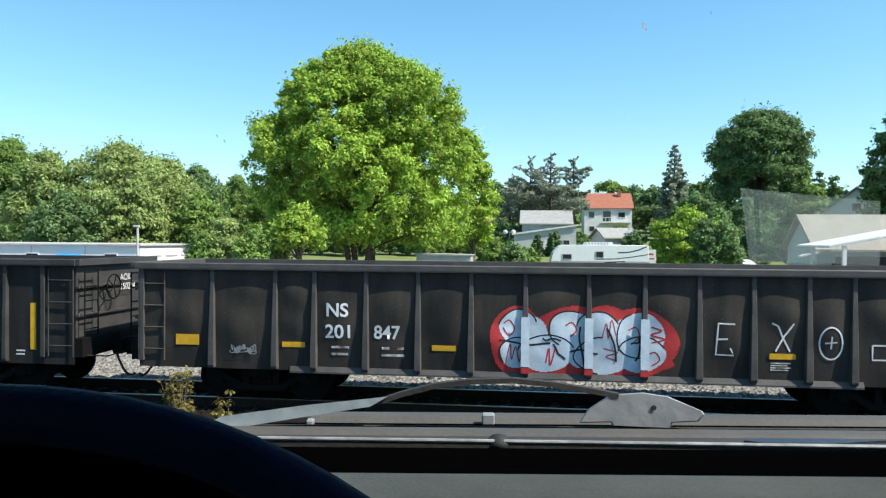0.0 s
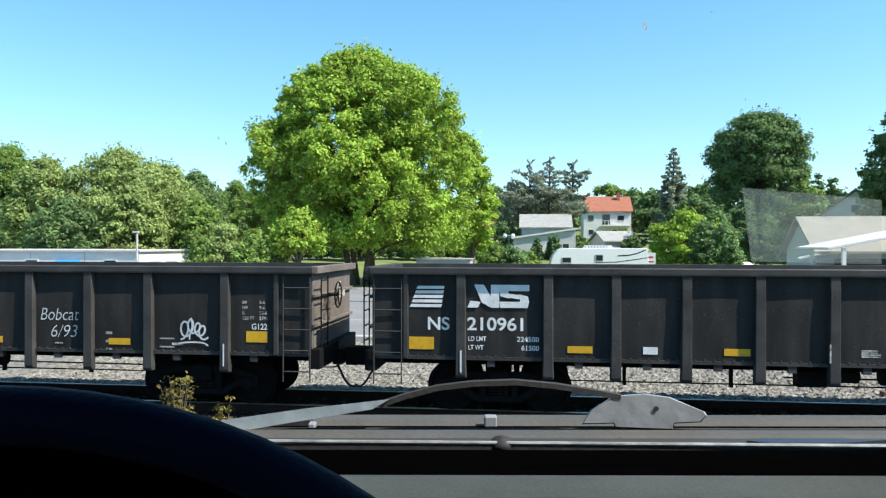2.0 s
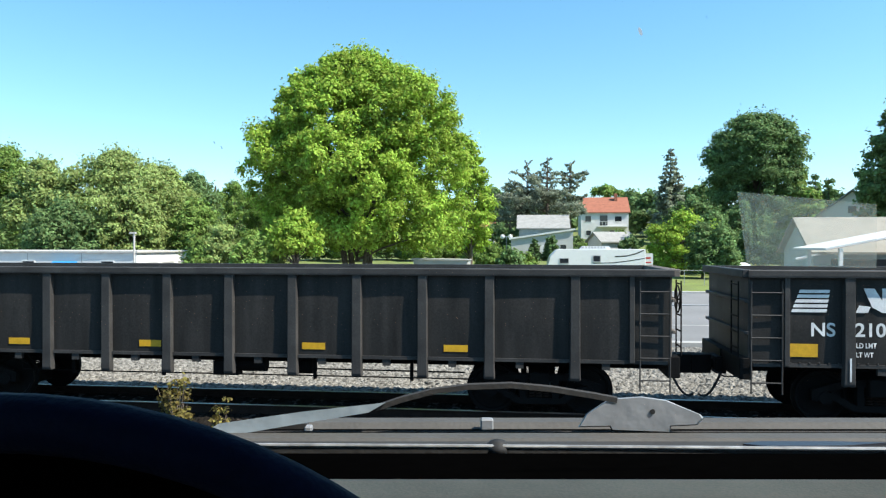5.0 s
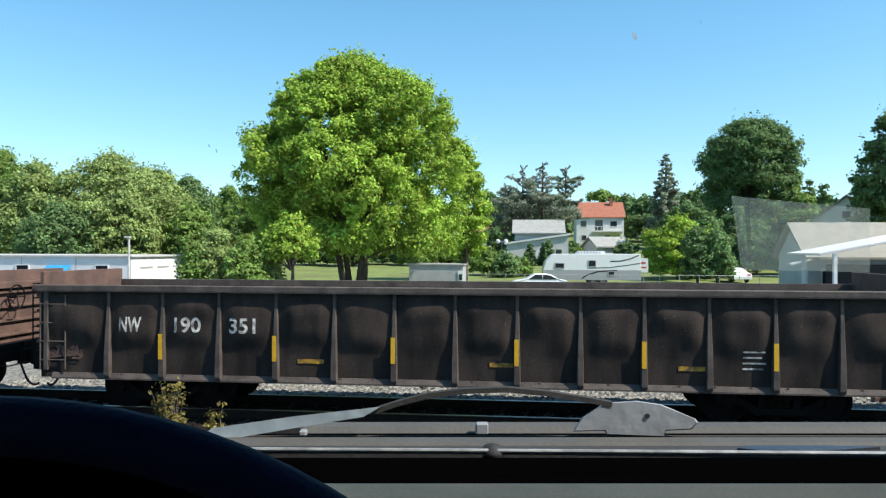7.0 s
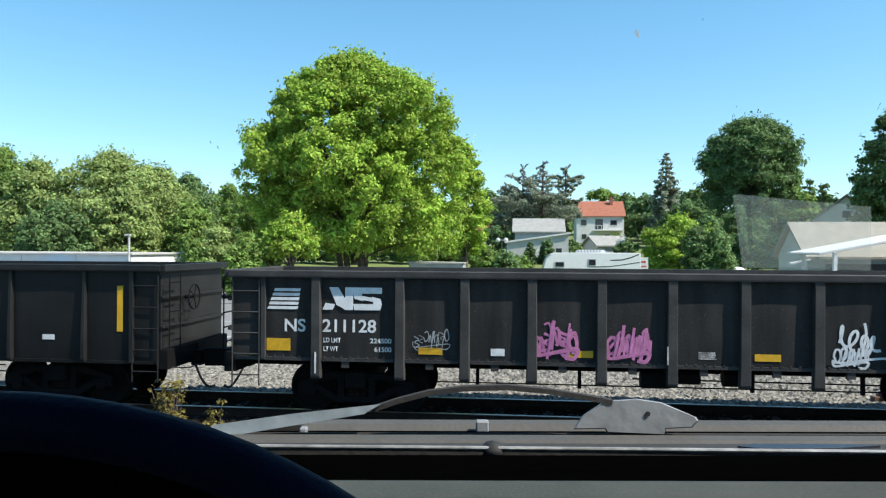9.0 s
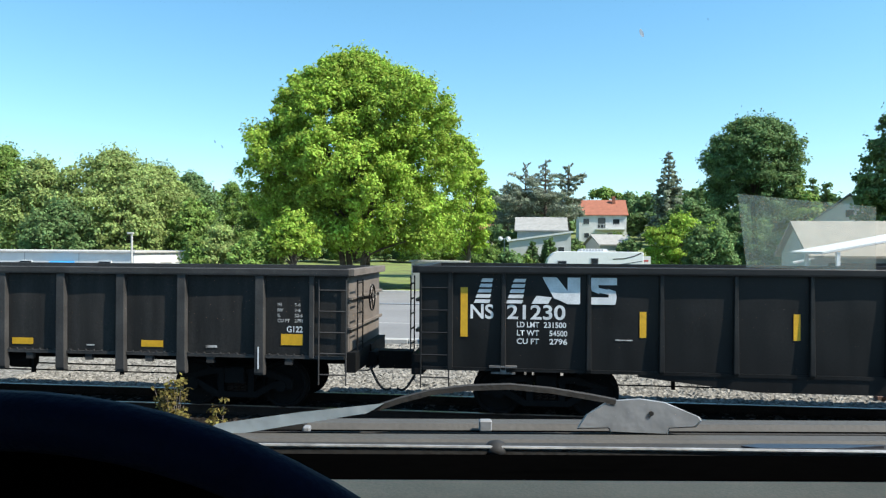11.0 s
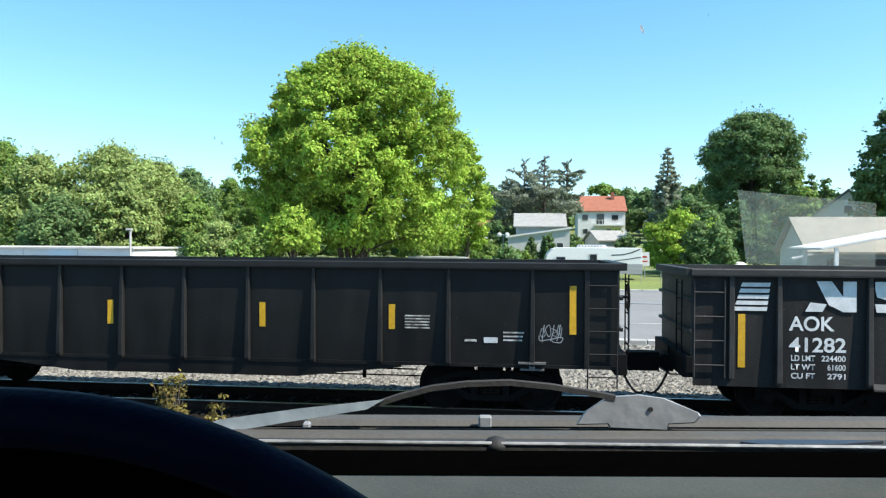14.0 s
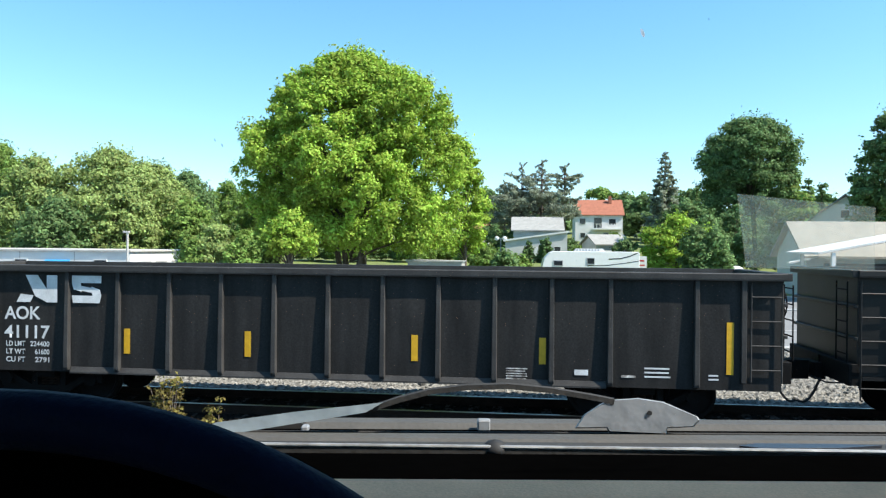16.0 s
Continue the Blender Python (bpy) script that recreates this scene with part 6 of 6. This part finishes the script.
part("lower_band", bm, CAMPER_GREY, tr)
for pts in (ribbon([(1.6, 2.2), (2.6, 2.25), (3.4, 2.45), (4.1, 2.75)], 0.09), ribbon([(-0.3, 1.6), (1.5, 1.65), (3.0, 1.85), (4.2, 2.05)], 0.06), ribbon([(-1.0, 0.6), (-0.4, 1.0), (0.6, 1.3), (2.2, 1.4)], 0.12)):
    part("swoosh", flat(pts, -1.216), RUBBER, tr)
for x0, x1, z0, z1 in ((-3.3, -2.45, 1.55, 2.05), (-0.35, 0.35, 1.7, 2.3), (1.4, 2.0, 0.9, 1.35)):
    window(tr, x0, x1, z0, z1, -1.215, 0.03, CAMPER_GREY)
bm = bmesh.new()
prism(bm, [(-1.4, 2.86), (1.3, 2.86), (1.2, 3.12), (-1.2, 3.12)], "y", -0.5, 0.5)
part("roof_rack", bm, CARWHITE, tr)
for x in np.linspace(-1.2, 0.7, 8):
    bm = bmesh.new()
    box(bm, x, x + 0.12, -0.54, -0.5, 2.92, 3.08)
    part("slat", bm, CAMPER_GREY, tr)
for x in (0.1, 1.0):
    for y in (-1.1, 1.1):
        wheel(tr, x, y, 0.36)
bm = bmesh.new()
tube(bm, [(-4.3, 0, 0.6), (-5.4, 0, 0.6)], 0.06, 8)
tube(bm, [(-5.3, 0, 0.0), (-5.3, 0, 0.75)], 0.05, 8)
part("drawbar", bm, IRON, tr)

# bollard, sign, yard fence
p = foot(0.093, 37)
bm = bmesh.new()
lathe(bm, [(-0.2, 0.0), (-0.2, 0.09), (1.05, 0.09), (1.12, 0.06), (1.14, 0.0)], "z", sides=14)
solo("bollard", bm, KERB, "pale concrete-filled bollard in the parking area", "bollard", Matrix.Translation(p))
p = foot(0.272, 69)
sg = thing("yard_sign", "small white sign with red marks on a post", "sign", Matrix.Translation(p))
bm = bmesh.new()
tube(bm, [(0, 0, -0.2), (0, 0, 2.4)], 0.035, 8)
part("post", bm, METALPOST, sg)
bm = bmesh.new()
box(bm, -0.42, 0.42, -0.06, -0.03, 1.1, 2.4)
part("board", bm, SIDING, sg)
bm = bmesh.new()
box(bm, -0.3, 0.25, -0.07, -0.06, 1.5, 1.62)
box(bm, -0.25, 0.2, -0.07, -0.06, 1.9, 2.05)
part("red_bars", bm, GRAF_RED, sg)
p = foot(0.08, 112)
sg = thing("twin_dish", "pair of white round dishes on a short mast", "dish antenna", Matrix.Translation(p))
for x in (-0.6, 0.6):
    bm = bmesh.new()
    lathe(bm, [(-0.12, 0.0), (0.0, 0.34), (0.03, 0.34), (-0.08, 0.0)], "y", (x, 0, 3.2), 20)
    part("dish", bm, SIDING, sg)
bm = bmesh.new()
tube(bm, [(0, 0.2, -0.2), (0, 0.2, 3.2)], 0.07, 8)
tube(bm, [(-0.9, 0.1, 3.2), (0.9, 0.1, 3.2)], 0.05, 8)
part("mast", bm, METALPOST, sg)
fence = thing("wire_fence", "thin posts and rail of a yard fence", "fence", pose(0, 63, ground_height(63)))
for k in range(-6, 26):
    bm = bmesh.new()
    tube(bm, [(k * 1.6, 0, -0.1), (k * 1.6, 0, 1.25)], 0.025, 6)
    part("post", bm, METALPOST, fence)
bm = bmesh.new()
tube(bm, [(-9.6, 0, 1.22), (40, 0, 1.22)], 0.018, 6)
part("rail", bm, METALPOST, fence)
p = foot(-0.315, 98)
up = thing("utility_pole", "grey wooden utility pole with a pale transformer", "utility pole", Matrix.Translation(p))
bm = bmesh.new()
tube(bm, [(0, 0, -0.3), (0, 0, tall(-0.315, 0.082, 98))], [0.16, 0.11], 8)
part("pole", bm, BARK, up)
bm = bmesh.new()
tube(bm, [(0.3, -0.1, tall(-0.315, 0.055, 98)), (0.3, -0.1, tall(-0.315, 0.066, 98))], 0.3, 10)
part("transformer", bm, KERB, up)


# weeds between the car and the track
def weed(p, height, spread, n, seed, label):
    rng = random.Random(seed)
    w = thing("weed_plant", label, "plant", Matrix.Translation(p), "weeds on the bank")
    bm = bmesh.new()
    lobes = []
    for i in range(n):
        q, r = rng.uniform(0, 6.28), rng.uniform(0.1, 1) * spread
        t = Vector((math.cos(q) * r, math.sin(q) * r, height * rng.uniform(0.5, 1.0) * (1 - 0.25 * r / spread)))
        tube(bm, [(0, 0, -0.05), (t.x * 0.4, t.y * 0.4, t.z * 0.55), t], [0.008, 0.006, 0.003], 5)
        for g in (0.45, 0.65, 0.85, 1.0):
            lobes.append(((t.x * g, t.y * g, t.z * g), (0.06, 0.06, 0.05)))
    part("stems", bm, BARK, w)
    part("leaves", leaf_cloud(lobes, n * 48, 0.03, seed, 0.5), LEAF_WEED, w)


def on_bank(u, d):
    q = spot(u, 0, d)
    q.z = ground_height(q.y) - 0.02
    return q


weed(on_bank(-0.368, 9.0), 1.38, 0.26, 22, 201, "dry yellow-green weed on the bank")
weed(on_bank(-0.306, 9.0), 1.04, 0.13, 9, 202, "small dry weed sprig on the bank")


# ---------------------------------------------------------------- the parked vehicle round the camera
CABIN = pose(0, 0, EYE, 0, -0.15, 6.3)
car = thing("parked_vehicle", "dark cabin of a parked vehicle with grey dashboard and wiper", "vehicle", CABIN)
# dashboard
bm = bmesh.new()
prism(bm, [(0.25, -0.55), (0.25, -0.29), (0.40, -0.240), (0.60, -0.230), (0.735, -0.2325), (0.755, -0.2395), (0.755, -0.55)], "x", -0.85, 1.0)
part("dashboard", bm, DASH, car, smooth=False)
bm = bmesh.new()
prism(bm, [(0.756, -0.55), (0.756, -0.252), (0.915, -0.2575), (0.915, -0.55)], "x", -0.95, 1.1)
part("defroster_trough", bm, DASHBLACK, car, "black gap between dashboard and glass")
# moulding and cowl, layer behind layer
bm = bmesh.new()
tube(bm, [(x, 0.925 + 0.05 * (0.12 - 0.12 * (x * x)), -0.2527 - 0.006 * x) for x in np.linspace(-0.9, 1.05, 14)], 0.0026, 8)
part("glass_moulding", bm, CHROME, car, "thin bright moulding along the glass")
bm = bmesh.new()
prism(bm, [(0.93, -0.30), (0.93, -0.2535), (0.99, -0.2625), (0.99, -0.30)], "x", -0.95, 1.1)
part("cowl_base", bm, COWL, car)
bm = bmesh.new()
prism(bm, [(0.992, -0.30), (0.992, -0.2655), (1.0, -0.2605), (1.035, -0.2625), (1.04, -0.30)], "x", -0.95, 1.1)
part("cowl_step", bm, COWL_LIGHT, car, "lighter grey lip of the cowl")
bm = bmesh.new()
prism(bm, [(1.042, -0.30), (1.042, -0.272), (1.10, -0.2735), (1.10, -0.30)], "x", -0.95, 1.1)
part("cowl_grille", bm, DASHBLACK, car)
for k in range(2):
    bm = bmesh.new()
    tube(bm, [(-0.3, 1.05 + 0.022 * k, -0.2700 - 0.0006 * k), (1.05, 1.05 + 0.022 * k, -0.2700 - 0.0006 * k)], 0.0018, 6)
    part("cowl_rib", bm, COWL, car)
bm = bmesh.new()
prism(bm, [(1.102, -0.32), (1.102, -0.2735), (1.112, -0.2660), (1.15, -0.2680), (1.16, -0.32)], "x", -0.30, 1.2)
part("cowl_lip", bm, COWL_LIGHT, car, "lighter grey rear edge of the bonnet seal")
bm = bmesh.new()
prism(bm, [(-0.30, -0.32), (-0.30, -0.2690), (-0.255, -0.2600), (-0.21, -0.2660), (-0.20, -0.32)], "y", 1.10, 1.125)
part("cowl_end_cap", bm, COWL, car)
for x, z, s in ((0.0575, -0.262, 0.0095), (-0.207, -0.2725, 0.0055)):
    bm = bmesh.new()
    box(bm, x - s, x + s, 1.085, 1.10, z - 0.010, z + 0.0065)
    part("cowl_clip", bm, WIPER, car, bevel=0.002)
bm = bmesh.new()
lathe(bm, [(0.0, 0.0), (0.0, 0.016), (0.008, 0.015), (0.014, 0.010), (0.017, 0.0)], "z", (0.063, 0.94, -0.2625), 16)
part("washer_nozzle", bm, RUBBER, car, smooth=True)
# second arm lying low beside the moulding
bm = bmesh.new()
prism(bm, [(0.375, 0.940), (0.40, 0.930), (0.50, 0.932), (0.56, 0.945), (0.50, 0.952), (0.40, 0.952)], "z", -0.2600, -0.2520)
part("passenger_wiper_base", bm, CARBODY, car)


def view(px, pz, d):
    """A place d metres ahead by its offset from the axis in thousandths of the distance."""
    return Vector((px * d / 1000, d, pz * d / 1000))


# wiper: linkage cover, arm, blade
wiper = part("wiper", bmesh.new(), None, car)
cover = [(176, -246), (188, -227), (219, -207), (262, -204), (296, -209), (343, -229), (346, -234), (338, -243), (302, -245), (300, -254), (222, -251), (219, -245)]
bm = bmesh.new()
lo = [bm.verts.new(view(a, b, 1.06)) for a, b in cover]
mid = [bm.verts.new(view(260 + (a - 260) * 0.97, -226 + (b + 226) * 0.93, 1.045)) for a, b in cover]
for i in range(len(cover)):
    j = (i + 1) % len(cover)
    bm.faces.new((lo[i], lo[j], mid[j], mid[i]))
bm.faces.new(mid)
bm.faces.new(lo[::-1])
part("linkage_cover", bm, WIPER, wiper, "grey pressed-metal wiper pivot cover")
bm = bmesh.new()
lathe(bm, [(1.043, 0.0), (1.043, 0.0035), (1.05, 0.0035), (1.05, 0.0)], "y", (0.277 * 1.045, 0, -0.2245 * 1.045), 10)
part("pivot_screw", bm, RUBBER, wiper)
arm = [(228, -208), (196, -202), (140, -193), (85, -188), (28, -190), (-20, -196), (-62, -207), (-98, -219)]
bm = bmesh.new()
pts = [view(a, b, 1.05) for a, b in arm]
rings = []
for i, p in enumerate(pts):
    d = (pts[min(i + 1, len(pts) - 1)] - pts[max(i - 1, 0)]).normalized()
    up = Vector((-d.z, 0, d.x)).normalized()
    up = up if up.z > 0 else -up
    h = 0.0042
    rings.append([bm.verts.new(p + up * h), bm.verts.new(p + up * h * 0.7 + Vector((0, -0.006, 0))), bm.verts.new(p - up * h + Vector((0, -0.006, 0))), bm.verts.new(p - up * h)])
for a, b in zip(rings, rings[1:]):
    for i in range(4):
        bm.faces.new((a[i], b[i], b[(i + 1) % 4], a[(i + 1) % 4]))
part("arm", bm, COWL, wiper, "dark grey bent wiper arm")
bm = bmesh.new()
blade = [(-84, -212), (-100, -214), (-200, -225), (-312, -241), (-330, -252), (-288, -256), (-200, -241), (-108, -226)]
front = [bm.verts.new(view(a, b, 1.035)) for a, b in blade]
back = [bm.verts.new(view(a, b, 1.06)) for a, b in blade]
bm.faces.new(front)
bm.faces.new(back[::-1])
for i in range(len(blade)):
    j = (i + 1) % len(blade)
    bm.faces.new((front[j], front[i], back[i], back[j]))
part("blade_holder", bm, BLADE, wiper, "pale metal wiper blade holder")
# steering wheel and the instrument hood behind it
R, CX, CZ, DW = 0.39, -0.26, -0.473, 0.42
sw = part("steering_wheel", bmesh.new(), None, car)
bm = bmesh.new()
ring = [(CX + (R - 0.017) * math.cos(q), DW, CZ + (R - 0.017) * math.sin(q)) for q in np.linspace(0, 2 * math.pi, 97)]
tube(bm, ring, 0.017, 14, cap=False)
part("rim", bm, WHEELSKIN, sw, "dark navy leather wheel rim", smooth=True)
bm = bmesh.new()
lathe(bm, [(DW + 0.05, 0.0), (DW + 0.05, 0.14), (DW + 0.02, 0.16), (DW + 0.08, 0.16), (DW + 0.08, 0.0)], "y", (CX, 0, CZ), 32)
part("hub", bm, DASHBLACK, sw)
for q in (0.35, 2.79, 4.71):
    bm = bmesh.new()
    tube(bm, [(CX + 0.1 * math.cos(q), DW + 0.04, CZ + 0.1 * math.sin(q)), (CX + (R - 0.02) * math.cos(q), DW, CZ + (R - 0.02) * math.sin(q))], 0.022, 8)
    part("spoke", bm, DASHBLACK, sw)
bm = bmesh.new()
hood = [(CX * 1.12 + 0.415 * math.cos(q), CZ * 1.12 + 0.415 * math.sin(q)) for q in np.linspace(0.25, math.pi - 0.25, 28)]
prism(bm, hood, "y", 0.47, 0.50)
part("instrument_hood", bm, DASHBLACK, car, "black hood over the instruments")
# glass, with a milky sheet on its far corner that stands in for a reflection
bm = bmesh.new()
vs = [bm.verts.new(p) for p in ((-0.95, 0.918, -0.256), (1.1, 0.918, -0.256), (1.0, 0.50, 0.42), (-0.85, 0.50, 0.42))]
bm.faces.new(vs)
glass = part("windscreen", bm, GLASS, car)
glass.visible_shadow = False


def on_glass(u, v, near=0.004):
    """Where the sight line (u, v) meets the slanting glass, in the cabin's space."""
    k = (0.42 + 0.256) / (0.50 - 0.918)
    d = (-0.256 - k * 0.918) / (v - k)
    return Vector((u * d, d - near, v * d))


def sheet(name, corners, material, label, near):
    bm = bmesh.new()
    vs = [bm.verts.new(on_glass(u, v, near)) for u, v in corners]
    bm.faces.new(vs)
    ob = part(name, bm, material, glass, label)
    return ob


# reflection in the glass, modelled as a pale sheet with a dark bar
sheet("glass_reflection", [(0.389, 0.073), (0.576, 0.056), (0.576, -0.030), (0.402, -0.026)], REFLECTION, "milky see-through sheet that stands in for a reflection in the glass", 0.004)
sheet("reflection_bar", [(0.404, 0.063), (0.411, 0.062), (0.415, -0.004), (0.409, -0.004)], REFLECTION_DARK, "dark bar of the reflection sheet", 0.008)
# the first, pale speck is a sun glint put in as colour; the rest are dark specks
for u, v, r, m in ((0.259, 0.289, 0.0058, GLINT), (0.348, 0.308, 0.0016, SPECK), (0.394, 0.191, 0.0015, SPECK), (-0.316, 0.141, 0.0024, SPECK), (-0.306, 0.134, 0.0026, SPECK)):
    sheet("speck", [(u + r * (0.45 * math.cos(q) - 0.3 * math.sin(q)), v + r * math.sin(q)) for q in np.linspace(0, 5.6, 9)], m, "small specks on the glass, the pale one a painted glint", 0.003)
# roof, pillars and sides that shade the cabin
bm = bmesh.new()
box(bm, -0.9, 1.05, -1.9, 0.50, 0.42, 0.47)
part("roof", bm, LINER, car)
for x0, x1 in ((-0.99, -0.92), (1.06, 1.13)):
    bm = bmesh.new()
    box(bm, x0, x1, -1.9, 0.95, -1.1, -0.2)
    part("door", bm, LINER, car)
    bm = bmesh.new()
    prism(bm, [(0.90, -0.2), (0.96, -0.2), (0.56, 0.44), (0.48, 0.44)], "x", x0, x1)
    part("pillar", bm, LINER, car)
bm = bmesh.new()
box(bm, -0.99, 1.13, -1.98, -1.9, -1.1, 0.47)
part("rear_wall", bm, LINER, car)
bm = bmesh.new()
box(bm, -0.99, 1.13, -1.9, 1.0, -1.12, -1.05)
part("cabin_floor", bm, LINER, car)
bm = bmesh.new()
prism(bm, [(1.162, -0.9), (1.162, -0.300), (1.5, -0.395), (2.0, -0.56), (2.25, -0.72), (2.3, -0.95)], "x", -0.85, 1.0)
part("bonnet", bm, CARBODY, car, smooth=False)
for x in (-0.8, 0.95):
    for y in (1.5, -1.2):
        wheel_bm = bmesh.new()
        lathe(wheel_bm, [(-0.1, 0.0), (-0.1, 0.34), (0.1, 0.34), (0.1, 0.0)], "x", (x, y, -1.11), 20)
        part("road_wheel", wheel_bm, RUBBER, car)


# ---------------------------------------------------------------- what moves
def rolled(t):
    """Metres that the train has gone at t seconds; it slows a little."""
    return 19.8025 * t + 0.011345 * t * t - 0.0017629 * t ** 3


def motions():
    radius = 0.457
    for ob, x0 in MOVING:
        walk(ob, [(k * 0.5, pose(x0 + rolled(k * 0.5), MID, 0)) for k in range(33)])
        for truck in [c for c in ob.children if c.name.startswith("truck")]:
            for axle in [c for c in truck.children if c.name.startswith("wheelset")]:
                here = x0 + truck.location.x + axle.location.x
                rows = []
                for f in range(0, 481):
                    t = f / 30
                    near = abs(here + rolled(t)) < 13.5
                    if near or f in (0, 480):
                        turn = (math.degrees(rolled(t) / radius)) if near else (rows[-1][2] if rows else 0.0)
                        rows.append((t, near, turn))
                spins = [r[2] for r in rows if r[1]]
                base = spins[0] if spins else 0.0
                last = spins[-1] if spins else 0.0
                keyed = []
                for t, near, turn in rows:
                    a = turn if near else (base if t < 1 else last)
                    keyed.append((t, pose(axle.location.x, 0, radius, 0, a - base, 0)))
                walk(axle, keyed)


motions()
